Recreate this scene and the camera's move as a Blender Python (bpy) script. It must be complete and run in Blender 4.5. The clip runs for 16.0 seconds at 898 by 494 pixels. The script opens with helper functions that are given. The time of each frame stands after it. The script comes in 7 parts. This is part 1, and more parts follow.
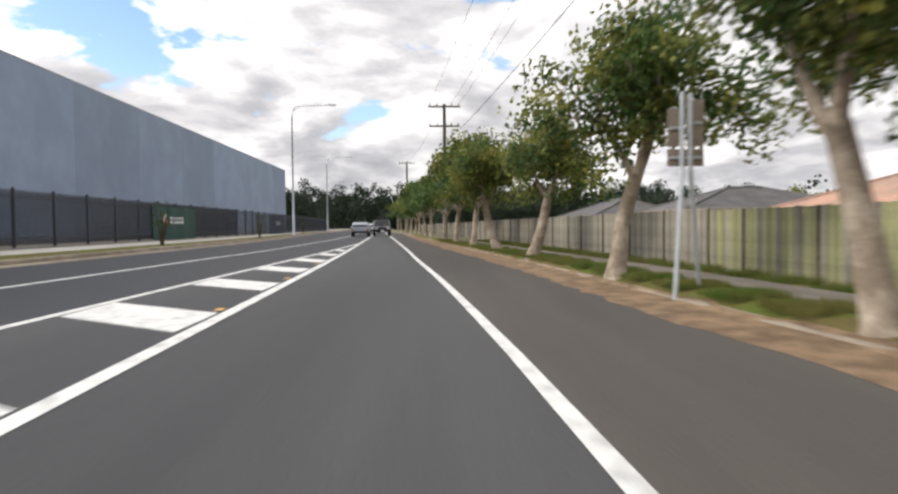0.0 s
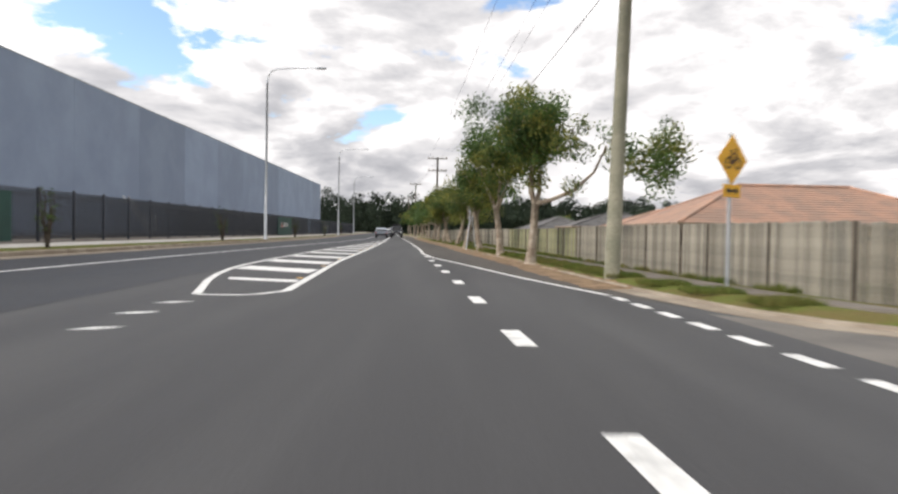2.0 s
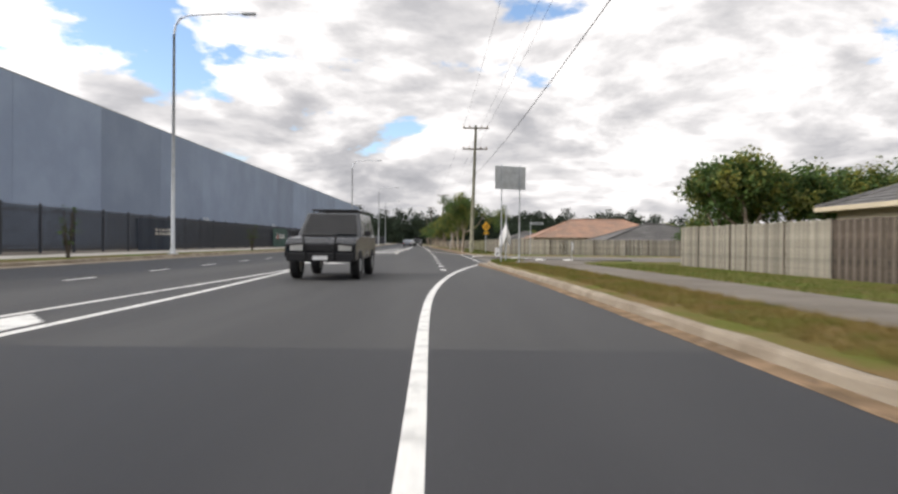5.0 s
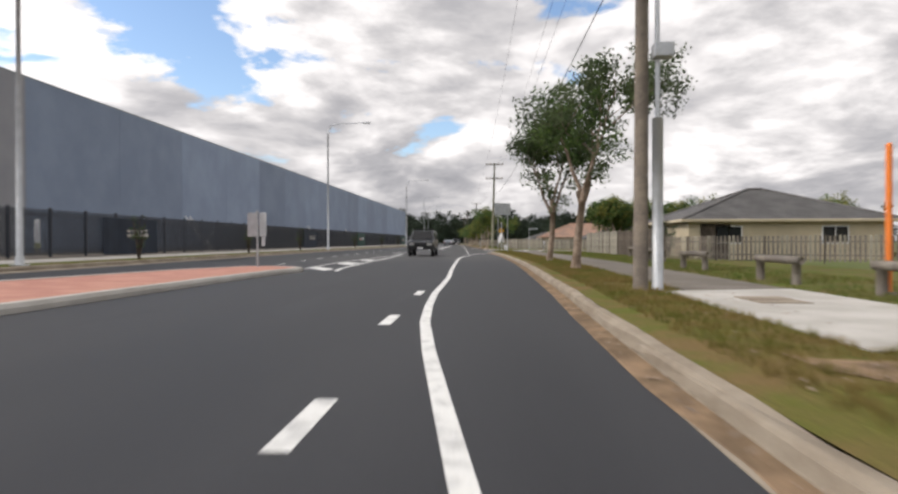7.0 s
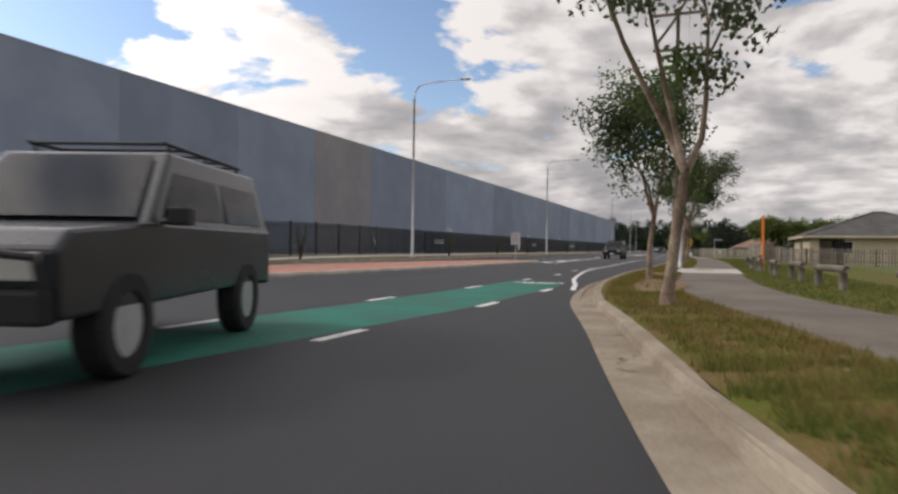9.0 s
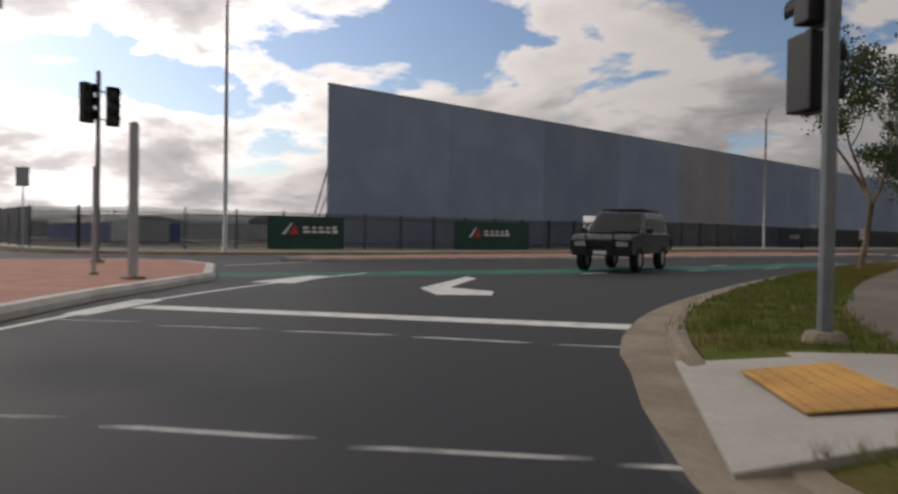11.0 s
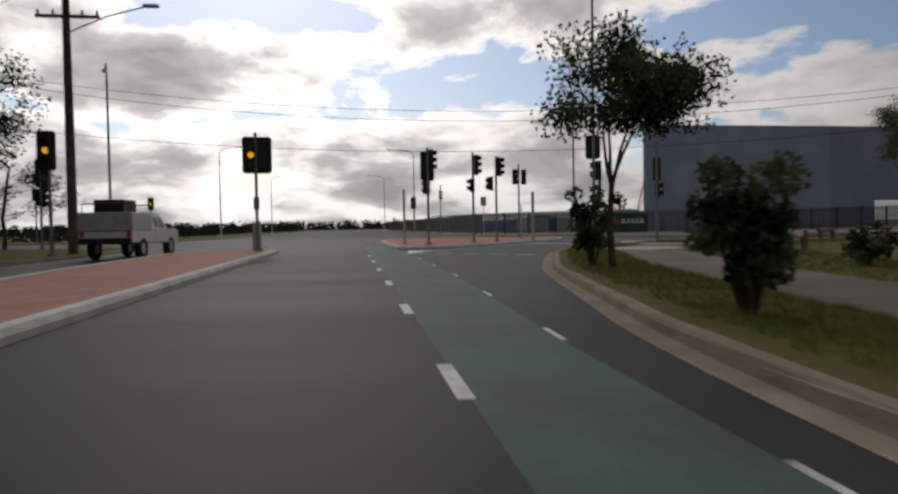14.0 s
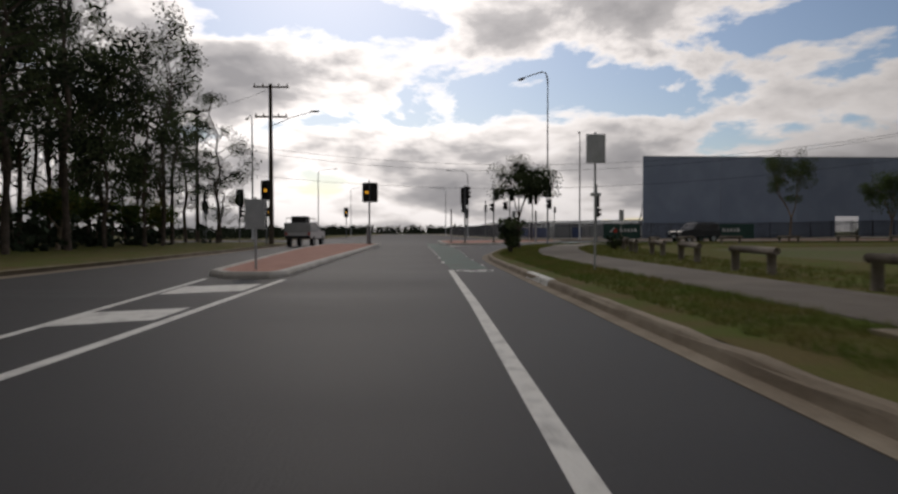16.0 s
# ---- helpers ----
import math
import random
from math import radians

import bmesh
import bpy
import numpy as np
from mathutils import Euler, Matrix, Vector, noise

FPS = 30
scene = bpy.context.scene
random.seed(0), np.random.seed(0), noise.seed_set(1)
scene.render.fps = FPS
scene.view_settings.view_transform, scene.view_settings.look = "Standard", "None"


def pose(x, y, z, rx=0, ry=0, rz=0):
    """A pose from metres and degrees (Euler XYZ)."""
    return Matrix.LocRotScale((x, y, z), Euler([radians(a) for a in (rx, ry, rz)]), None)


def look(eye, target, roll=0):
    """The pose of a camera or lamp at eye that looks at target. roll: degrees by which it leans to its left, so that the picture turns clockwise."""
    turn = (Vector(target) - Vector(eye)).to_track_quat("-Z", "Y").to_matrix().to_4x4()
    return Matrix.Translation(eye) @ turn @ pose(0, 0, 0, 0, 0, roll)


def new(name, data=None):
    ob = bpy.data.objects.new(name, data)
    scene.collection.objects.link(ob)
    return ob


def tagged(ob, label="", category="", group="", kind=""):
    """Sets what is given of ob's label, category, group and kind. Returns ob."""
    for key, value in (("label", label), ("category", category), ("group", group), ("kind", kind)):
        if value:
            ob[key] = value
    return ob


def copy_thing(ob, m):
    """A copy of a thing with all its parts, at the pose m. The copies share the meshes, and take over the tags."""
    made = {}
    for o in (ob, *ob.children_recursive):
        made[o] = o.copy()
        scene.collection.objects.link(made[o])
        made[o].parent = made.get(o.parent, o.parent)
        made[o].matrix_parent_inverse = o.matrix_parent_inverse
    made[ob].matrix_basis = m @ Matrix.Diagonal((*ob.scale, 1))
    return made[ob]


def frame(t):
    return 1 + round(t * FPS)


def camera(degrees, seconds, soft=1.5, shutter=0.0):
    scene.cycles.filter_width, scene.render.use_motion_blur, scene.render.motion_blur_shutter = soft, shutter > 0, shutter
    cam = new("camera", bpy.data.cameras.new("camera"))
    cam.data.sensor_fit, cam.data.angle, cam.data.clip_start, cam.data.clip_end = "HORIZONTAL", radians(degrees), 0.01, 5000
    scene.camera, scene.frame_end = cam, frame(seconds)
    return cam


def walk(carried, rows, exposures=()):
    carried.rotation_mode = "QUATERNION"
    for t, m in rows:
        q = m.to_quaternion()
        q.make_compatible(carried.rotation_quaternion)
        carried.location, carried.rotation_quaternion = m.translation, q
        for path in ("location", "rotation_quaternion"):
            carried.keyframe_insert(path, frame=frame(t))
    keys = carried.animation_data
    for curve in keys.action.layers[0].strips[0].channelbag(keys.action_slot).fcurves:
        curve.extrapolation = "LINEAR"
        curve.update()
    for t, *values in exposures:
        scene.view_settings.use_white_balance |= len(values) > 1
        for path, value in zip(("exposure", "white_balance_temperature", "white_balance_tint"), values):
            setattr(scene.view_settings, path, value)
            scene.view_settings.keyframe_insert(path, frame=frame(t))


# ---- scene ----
from mathutils.geometry import tessellate_polygon
# ---------------------------------------------------------------- camera and walk
cam = camera(66.6, 16.0, soft=2.5, shutter=0.25)
ROWS = [
    (0, pose(-0.236, -14.229, 0.992, 88.25, 0, -2.61) @ pose(0, 0, 0, 0, 0, -0.56)),
    (0.5, pose(-0.068, -21.994, 0.993, 88.43, 0, -2.42) @ pose(0, 0, 0, 0, 0, 0.20)),
    (1, pose(0.117, -29.767, 0.989, 88.57, 0, -2.43) @ pose(0, 0, 0, 0, 0, 0.44)),
    (1.5, pose(0.461, -37.254, 1.031, 88.60, 0, -1.93) @ pose(0, 0, 0, 0, 0, 0.53)),
    (2, pose(0.889, -44.940, 1.022, 88.75, 0, -1.70) @ pose(0, 0, 0, 0, 0, 1.05)),
    (2.5, pose(1.254, -52.235, 0.993, 88.82, 0, -1.67) @ pose(0, 0, 0, 0, 0, 0.72)),
    (3, pose(1.504, -59.528, 0.999, 88.88, 0, -1.35) @ pose(0, 0, 0, 0, 0, 0.81)),
    (3.5, pose(1.717, -66.932, 0.997, 88.96, 0, -1.38) @ pose(0, 0, 0, 0, 0, 1.01)),
    (6, pose(3.841, -105.748, 1.002, 89.88, 0, 1.39) @ pose(0, 0, 0, 0, 0, 0.33)),
    (6.5, pose(4.079, -112.928, 0.997, 89.56, 0, 1.94) @ pose(0, 0, 0, 0, 0, 0.32)),
    (7, pose(4.366, -119.759, 1.010, 89.55, 0, 3.28) @ pose(0, 0, 0, 0, 0, -0.09)),
    (7.5, pose(5.200, -126.500, 0.998, 89.45, 0, 6.48) @ pose(0, 0, 0, 0, 0, 0.19)),
    (8, pose(6.267, -132.064, 0.998, 89.49, 0, 10.02) @ pose(0, 0, 0, 0, 0, -0.29)),
    (8.5, pose(7.475, -137.051, 0.999, 89.80, 0, 14.88) @ pose(0, 0, 0, 0, 0, 0.34)),
    (10.8, pose(15.384, -153.801, 0.960, 89.36, 0, 47.26) @ pose(0, 0, 0, 0, 0, 0.75)),
    (11, pose(16.577, -154.806, 0.977, 89.09, 0, 50.36) @ pose(0, 0, 0, 0, 0, 0.89)),
    (11.5, pose(19.948, -156.956, 0.996, 88.54, 0, 58.37) @ pose(0, 0, 0, 0, 0, 0.87)),
    (12, pose(23.642, -158.752, 0.998, 88.25, 0, 65.05) @ pose(0, 0, 0, 0, 0, 1.03)),
    (12.5, pose(27.546, -160.018, 1.008, 88.08, 0, 70.78) @ pose(0, 0, 0, 0, 0, 0.82)),
    (13, pose(32.107, -160.969, 0.997, 88.21, 0, 75.36) @ pose(0, 0, 0, 0, 0, 0.07)),
    (13.5, pose(36.984, -161.645, 0.992, 88.29, 0, 79.03) @ pose(0, 0, 0, 0, 0, -0.59)),
    (14, pose(42.342, -162.131, 0.998, 88.24, 0, 81.50) @ pose(0, 0, 0, 0, 0, -0.91)),
    (14.5, pose(47.784, -162.343, 1.005, 88.39, 0, 83.95) @ pose(0, 0, 0, 0, 0, -0.40)),
    (15, pose(53.429, -162.426, 1.001, 88.50, 0, 85.38) @ pose(0, 0, 0, 0, 0, -0.50)),
    (15.5, pose(59.061, -162.642, 1.005, 88.67, 0, 86.03) @ pose(0, 0, 0, 0, 0, -0.55)),
    (16, pose(64.536, -162.538, 1.015, 88.73, 0, 86.85) @ pose(0, 0, 0, 0, 0, -0.07)),
]
walk(cam, ROWS, exposures=[(0, -0.4, 6550, 13), (3.5, -0.43, 6550, 13), (6.0, -0.6, 6600, 13), (7.0, -0.7, 6600, 14), (8.5, -0.92, 6700, 15), (10.8, -1.85, 6850, 16), (12.0, -2.25, 6850, 16), (13.0, -2.4, 6750, 15), (14.5, -2.54, 6700, 15), (16.0, -2.6, 6700, 15)])

# ---------------------------------------------------------------- world, sun
SUN_EL, SUN_AZ = 33.0, 97.0     # degrees up; degrees to the left of +y


def nd(nt, kind, **vals):
    n = nt.nodes.new(kind)
    for k, v in vals.items():
        n.inputs[k].default_value = v
    return n


def build_world():
    w = bpy.data.worlds.new("sky")
    scene.world = w
    w.use_nodes = True
    nt = w.node_tree
    nt.nodes.clear()
    L = nt.links.new
    out = nt.nodes.new("ShaderNodeOutputWorld")
    sky = nt.nodes.new("ShaderNodeTexSky")
    sky.sky_type, sky.sun_disc = "NISHITA", False
    sky.sun_elevation, sky.sun_rotation = radians(SUN_EL), radians(-SUN_AZ)
    sky.air_density, sky.dust_density, sky.ozone_density = 1.0, 0.6, 1.5
    tc = nt.nodes.new("ShaderNodeTexCoord")
    sep = nt.nodes.new("ShaderNodeSeparateXYZ")
    L(tc.outputs["Generated"], sep.inputs[0])

    def calc(op, a, b=None, c=None, clamp=False):
        n = nt.nodes.new("ShaderNodeMath")
        n.operation, n.use_clamp = op, clamp
        for i, v in enumerate((a, b, c)):
            if v is None:
                continue
            if isinstance(v, (int, float)):
                n.inputs[i].default_value = v
            else:
                L(v, n.inputs[i])
        return n.outputs[0]

    up = calc("MAXIMUM", sep.outputs[2], 0.0)
    den = calc("ADD", up, 0.26)
    px, py = calc("DIVIDE", sep.outputs[0], den), calc("DIVIDE", sep.outputs[1], den)
    com = nt.nodes.new("ShaderNodeCombineXYZ")
    L(px, com.inputs[0]), L(py, com.inputs[1]), L(calc("MULTIPLY", sep.outputs[2], 1.5), com.inputs[2])

    def noise_tex(scale, detail, rough, dist, off):
        m = nt.nodes.new("ShaderNodeMapping")
        m.inputs["Location"].default_value = off
        L(com.outputs[0], m.inputs[0])
        n = nd(nt, "ShaderNodeTexNoise", Scale=scale, Detail=detail, Roughness=rough, Distortion=dist)
        L(m.outputs[0], n.inputs["Vector"])
        return n.outputs[0]

    def ramp(fac, stops):
        r = nt.nodes.new("ShaderNodeValToRGB")
        e = r.color_ramp.elements
        while len(e) < len(stops):
            e.new(0.5)
        for el, (p, c) in zip(e, stops):
            el.position, el.color = p, (*c, 1)
        L(fac, r.inputs[0])
        return r.outputs[0]

    # heaped clouds: the cover, and a second sample shifted towards the sun that gives lit and shaded sides
    off = (math_sin(SUN_AZ) * 0.11, -math_cos(SUN_AZ) * 0.11, 0.0)
    d1 = noise_tex(1.85, 12, 0.56, 0.2, (3.1, 8.3, 0.0))
    d2 = noise_tex(1.85, 12, 0.56, 0.2, (3.1 - off[0], 8.3 - off[1], 0.03))
    # clouds close up towards the horizon, where they are seen from the side
    low = calc("MAXIMUM", calc("MULTIPLY_ADD", sep.outputs[2], -0.7, 0.15), 0.0)
    # and break up towards the west
    west = calc("MULTIPLY", calc("MAXIMUM", calc("MULTIPLY", sep.outputs[0], -1.0), 0.0), -0.07)
    dens = calc("ADD", calc("ADD", d1, west), low)
    cover = ramp(dens, [(0.385, (0, 0, 0)), (0.43, (1, 1, 1))])
    body = noise_tex(0.55, 4, 0.5, 0.0, (1.7, 4.2, 2.0))
    rise = calc("MULTIPLY", calc("SUBTRACT", calc("MINIMUM", up, 0.33), 0.21), 1.5)
    lit = calc("MULTIPLY_ADD", calc("SUBTRACT", d1, d2), 2.6, calc("MULTIPLY_ADD", body, 1.7, calc("MULTIPLY_ADD", d1, -1.15, calc("ADD", rise, 0.33))))
    tone = ramp(lit, [(0.1, (0.62, 0.635, 0.67)), (0.36, (0.83, 0.84, 0.865)), (0.54, (1.13, 1.13, 1.13)), (0.78, (1.75, 1.74, 1.71))])
    # seen against the sun, thin edges shine and thick cores are grey
    back = ramp(calc("ADD", d1, west), [(0.37, (2.5, 2.47, 2.4)), (0.43, (1.9, 1.86, 1.79)), (0.50, (1.0, 0.995, 0.99)), (0.6, (0.62, 0.625, 0.64))])
    # clouds are brighter towards the veiled sun
    sd = (-math_sin(SUN_AZ) * math_cos(SUN_EL), math_cos(SUN_AZ) * math_cos(SUN_EL), math_sin(SUN_EL))
    dot = nt.nodes.new("ShaderNodeVectorMath")
    dot.operation = "DOT_PRODUCT"
    L(tc.outputs["Generated"], dot.inputs[0])
    dot.inputs[1].default_value = sd
    near = calc("POWER", calc("MAXIMUM", dot.outputs["Value"], 0.0), 4.0)
    gain = calc("MULTIPLY_ADD", near, 3.2, 1.0)
    sides = nt.nodes.new("ShaderNodeMix")
    sides.data_type = "RGBA"
    L(calc("MULTIPLY", near, 1.5, clamp=True), sides.inputs["Factor"]), L(tone, sides.inputs["A"]), L(back, sides.inputs["B"])
    cl = nt.nodes.new("ShaderNodeVectorMath")
    cl.operation = "SCALE"
    L(sides.outputs["Result"], cl.inputs[0]), L(gain, cl.inputs["Scale"])
    bl = nt.nodes.new("ShaderNodeVectorMath")
    bl.operation = "SCALE"
    hue = nt.nodes.new("ShaderNodeVectorMath")
    hue.operation = "MULTIPLY"
    hue.inputs[1].default_value = (0.94, 0.99, 1.03)
    L(sky.outputs[0], hue.inputs[0]), L(hue.outputs[0], bl.inputs[0])
    L(calc("MULTIPLY_ADD", near, 0.25, 0.3), bl.inputs["Scale"])
    mix = nt.nodes.new("ShaderNodeMix")
    mix.data_type = "RGBA"
    L(cover, mix.inputs["Factor"]), L(bl.outputs[0], mix.inputs["A"]), L(cl.outputs[0], mix.inputs["B"])
    bg = nt.nodes.new("ShaderNodeBackground")
    L(mix.outputs["Result"], bg.inputs[0])
    bg.inputs[1].default_value = 1.0
    L(bg.outputs[0], out.inputs[0])


def math_sin(d):
    return math.sin(radians(d))


def math_cos(d):
    return math.cos(radians(d))


build_world()
sun = new("sun", bpy.data.lights.new("sun", "SUN"))
sun.data.energy, sun.data.angle, sun.data.color = 2.0, radians(6), (1.0, 0.92, 0.79)
sun.matrix_world = look((0, 0, 0), (math_sin(SUN_AZ) * math_cos(SUN_EL), -math_cos(SUN_AZ) * math_cos(SUN_EL), -math_sin(SUN_EL)))

# ---------------------------------------------------------------- materials


def material(name, color, rough=0.8, vary=0.18, scale=1.5, fine=40.0, bump=0.25, metal=0.0, other=None, patch=(0.42, 0.62), spec=0.4, depth=0.004, per=0.0, along=1.0):
    """A surface with stains at one scale and grain at another. other: the second colour; per: variation from piece to piece."""
    m = bpy.data.materials.new(name)
    m.use_nodes = True
    nt = m.node_tree
    L = nt.links.new
    b = nt.nodes["Principled BSDF"]
    b.inputs["Roughness"].default_value, b.inputs["Metallic"].default_value = rough, metal
    b.inputs["Specular IOR Level"].default_value = spec
    tc = nt.nodes.new("ShaderNodeTexCoord")
    n1 = nd(nt, "ShaderNodeTexNoise", Scale=scale, Detail=6.0, Roughness=0.6)
    n2 = nd(nt, "ShaderNodeTexNoise", Scale=fine, Detail=3.0, Roughness=0.6)
    mp = nt.nodes.new("ShaderNodeMapping")
    mp.inputs["Scale"].default_value = (1.0, along, 1.0)
    L(tc.outputs["Object"], mp.inputs["Vector"]), L(mp.outputs[0], n1.inputs["Vector"]), L(tc.outputs["Object"], n2.inputs["Vector"])
    r = nt.nodes.new("ShaderNodeValToRGB")
    c2 = other or tuple(max(0.0, c * (1 - 2.2 * vary)) for c in color)
    r.color_ramp.elements[0].position, r.color_ramp.elements[0].color = patch[0], (*c2, 1)
    r.color_ramp.elements[1].position, r.color_ramp.elements[1].color = patch[1], (*color, 1)
    L(n1.outputs[0], r.inputs[0])
    mul = nt.nodes.new("ShaderNodeMix")
    mul.data_type, mul.blend_type = "RGBA", "OVERLAY"
    mul.inputs["Factor"].default_value = min(1.0, vary * 2.2)
    L(r.outputs[0], mul.inputs["A"]), L(n2.outputs[0], mul.inputs["B"])
    last = mul.outputs["Result"]
    if per:
        info = nt.nodes.new("ShaderNodeObjectInfo")
        geo = nt.nodes.new("ShaderNodeNewGeometry")
        add = nt.nodes.new("ShaderNodeMath")
        add.operation = "ADD"
        L(info.outputs["Random"], add.inputs[0]), L(geo.outputs["Random Per Island"], add.inputs[1])
        fr = nt.nodes.new("ShaderNodeMath")
        fr.operation = "FRACT"
        L(add.outputs[0], fr.inputs[0])
        mr = nd(nt, "ShaderNodeMapRange")
        mr.inputs["To Min"].default_value, mr.inputs["To Max"].default_value = 1 - per, 1 + per
        L(fr.outputs[0], mr.inputs["Value"])
        hs = nt.nodes.new("ShaderNodeHueSaturation")
        L(last, hs.inputs["Color"]), L(mr.outputs[0], hs.inputs["Value"])
        last = hs.outputs[0]
    L(last, b.inputs["Base Color"])
    rr = nd(nt, "ShaderNodeMapRange")
    rr.inputs["To Min"].default_value, rr.inputs["To Max"].default_value = max(0.03, rough - 0.12), min(1.0, rough + 0.12)
    L(n1.outputs[0], rr.inputs["Value"]), L(rr.outputs[0], b.inputs["Roughness"])
    if bump:
        bp = nd(nt, "ShaderNodeBump", Strength=bump, Distance=depth)
        L(n2.outputs[0], bp.inputs["Height"]), L(bp.outputs[0], b.inputs["Normal"])
    return m


def glow(name, color, strength):
    m = bpy.data.materials.new(name)
    m.use_nodes = True
    b = m.node_tree.nodes["Principled BSDF"]
    b.inputs["Base Color"].default_value = (*color, 1)
    b.inputs["Emission Color"].default_value, b.inputs["Emission Strength"].default_value = (*color, 1), strength
    return m


M = {}
M["asphalt"] = material("asphalt", (0.074, 0.074, 0.074), 0.7, 0.2, 0.55, 45, 0.6, other=(0.052, 0.052, 0.053), spec=0.14, depth=0.006, along=0.07)
M["asphalt_new"] = material("asphalt_new", (0.041, 0.042, 0.045), 0.62, 0.2, 0.5, 45, 0.6, other=(0.030, 0.031, 0.034), spec=0.14, depth=0.006, along=0.12)
M["asphalt_old"] = material("asphalt_old", (0.165, 0.152, 0.132), 0.88, 0.2, 0.4, 50, 0.5, other=(0.105, 0.098, 0.088), spec=0.3, depth=0.006)
M["line"] = material("line_paint", (0.66, 0.66, 0.63), 0.65, 0.2, 4.0, 60, 0.3, other=(0.36, 0.36, 0.35), patch=(0.30, 0.52))
M["green"] = material("green_paint", (0.025, 0.17, 0.125), 0.75, 0.16, 0.9, 60, 0.4, other=(0.03, 0.12, 0.095), spec=0.16)
# greyer than green: wear, plus haze and sheen mixed into the colour
M["green_worn"] = material("green_paint_worn_hazed", (0.075, 0.135, 0.115), 0.7, 0.2, 0.7, 60, 0.4, other=(0.06, 0.08, 0.075), patch=(0.36, 0.6), spec=0.2)
M["asphalt_shoulder"] = material("asphalt_shoulder", (0.088, 0.080, 0.070), 0.8, 0.2, 0.5, 45, 0.6, other=(0.064, 0.059, 0.053), spec=0.14, depth=0.006, along=0.1)
M["grass"] = material("grass", (0.095, 0.125, 0.022), 0.95, 0.25, 0.9, 25, 0.8, other=(0.13, 0.105, 0.038), depth=0.04, spec=0.1)
M["blade"] = material("grass_blade", (0.10, 0.15, 0.03), 0.9, 0.2, 1.0, 20, 0.0, other=(0.17, 0.16, 0.05), per=0.25, spec=0.15)
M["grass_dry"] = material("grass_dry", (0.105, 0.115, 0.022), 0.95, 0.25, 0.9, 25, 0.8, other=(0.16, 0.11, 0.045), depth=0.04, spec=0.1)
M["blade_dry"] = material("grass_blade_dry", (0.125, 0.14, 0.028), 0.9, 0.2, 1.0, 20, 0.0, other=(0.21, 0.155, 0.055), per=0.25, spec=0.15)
M["dirt"] = material("dirt", (0.27, 0.185, 0.115), 0.95, 0.22, 2.4, 40, 0.8, other=(0.15, 0.105, 0.065), depth=0.02, spec=0.1)
M["field"] = material("field", (0.10, 0.13, 0.04), 0.95, 0.2, 0.05, 4, 0.3, other=(0.13, 0.12, 0.06), depth=0.05, spec=0.1)
M["concrete"] = material("concrete", (0.46, 0.44, 0.40), 0.85, 0.12, 0.8, 40, 0.3, other=(0.36, 0.34, 0.30))
M["kerb"] = material("kerb_concrete", (0.31, 0.265, 0.205), 0.88, 0.17, 1.3, 34, 0.7, other=(0.225, 0.185, 0.138), depth=0.012, spec=0.2)
M["kerb_pale"] = material("kerb_pale", (0.62, 0.60, 0.56), 0.8, 0.14, 1.4, 40, 0.3, other=(0.46, 0.44, 0.40))
M["path"] = material("footpath", (0.165, 0.145, 0.118), 0.9, 0.16, 0.6, 50, 0.4, other=(0.115, 0.098, 0.077))
M["paver"] = material("red_paver", (0.41, 0.205, 0.15), 0.85, 0.15, 1.5, 40, 0.4, other=(0.34, 0.15, 0.11), per=0.15)
M["panel"] = material("precast_panel", (0.27, 0.33, 0.43), 0.7, 0.06, 0.22, 20, 0.1, other=(0.228, 0.282, 0.378), per=0.15)
M["panel_tan"] = material("precast_panel_tan", (0.315, 0.315, 0.325), 0.7, 0.06, 0.22, 20, 0.1, other=(0.26, 0.262, 0.28))
M["fence_steel"] = material("black_steel", (0.022, 0.027, 0.038), 0.5, 0.1, 2, 50, 0.1, spec=0.5)
M["mesh"] = material("shade_cloth", (0.026, 0.035, 0.052), 0.85, 0.12, 0.8, 120, 0.2)
M["banner"] = material("green_banner", (0.025, 0.075, 0.06), 0.7, 0.1, 1.0, 90, 0.1)
M["white"] = material("white_paint", (0.75, 0.75, 0.74), 0.5, 0.05, 2, 30, 0.05)
M["red"] = material("red_paint", (0.55, 0.05, 0.03), 0.5, 0.05, 2, 30, 0.05)
M["pale"] = material("paling", (0.30, 0.275, 0.22), 0.9, 0.2, 3.0, 40, 0.5, other=(0.20, 0.185, 0.15), per=0.3, spec=0.15)
M["pale_green"] = material("paling_mossy", (0.33, 0.33, 0.17), 0.9, 0.2, 3.0, 40, 0.5, other=(0.24, 0.235, 0.13), per=0.25, spec=0.15)
M["galv"] = material("galvanised_steel", (0.50, 0.52, 0.53), 0.5, 0.08, 3, 30, 0.1, metal=0.5)
# galv darkened for backlit poles: their shaded side is put into the colour
M["galv_dull"] = material("galvanised_steel_shaded", (0.24, 0.26, 0.28), 0.6, 0.1, 3, 30, 0.1, metal=0.3)
M["pole_wood"] = material("pole_timber", (0.20, 0.165, 0.125), 0.9, 0.2, 2.0, 30, 0.6, other=(0.12, 0.10, 0.08), depth=0.01)
M["pole_green"] = material("pole_treated", (0.25, 0.235, 0.17), 0.9, 0.2, 2.0, 30, 0.5, other=(0.17, 0.165, 0.115), depth=0.01)
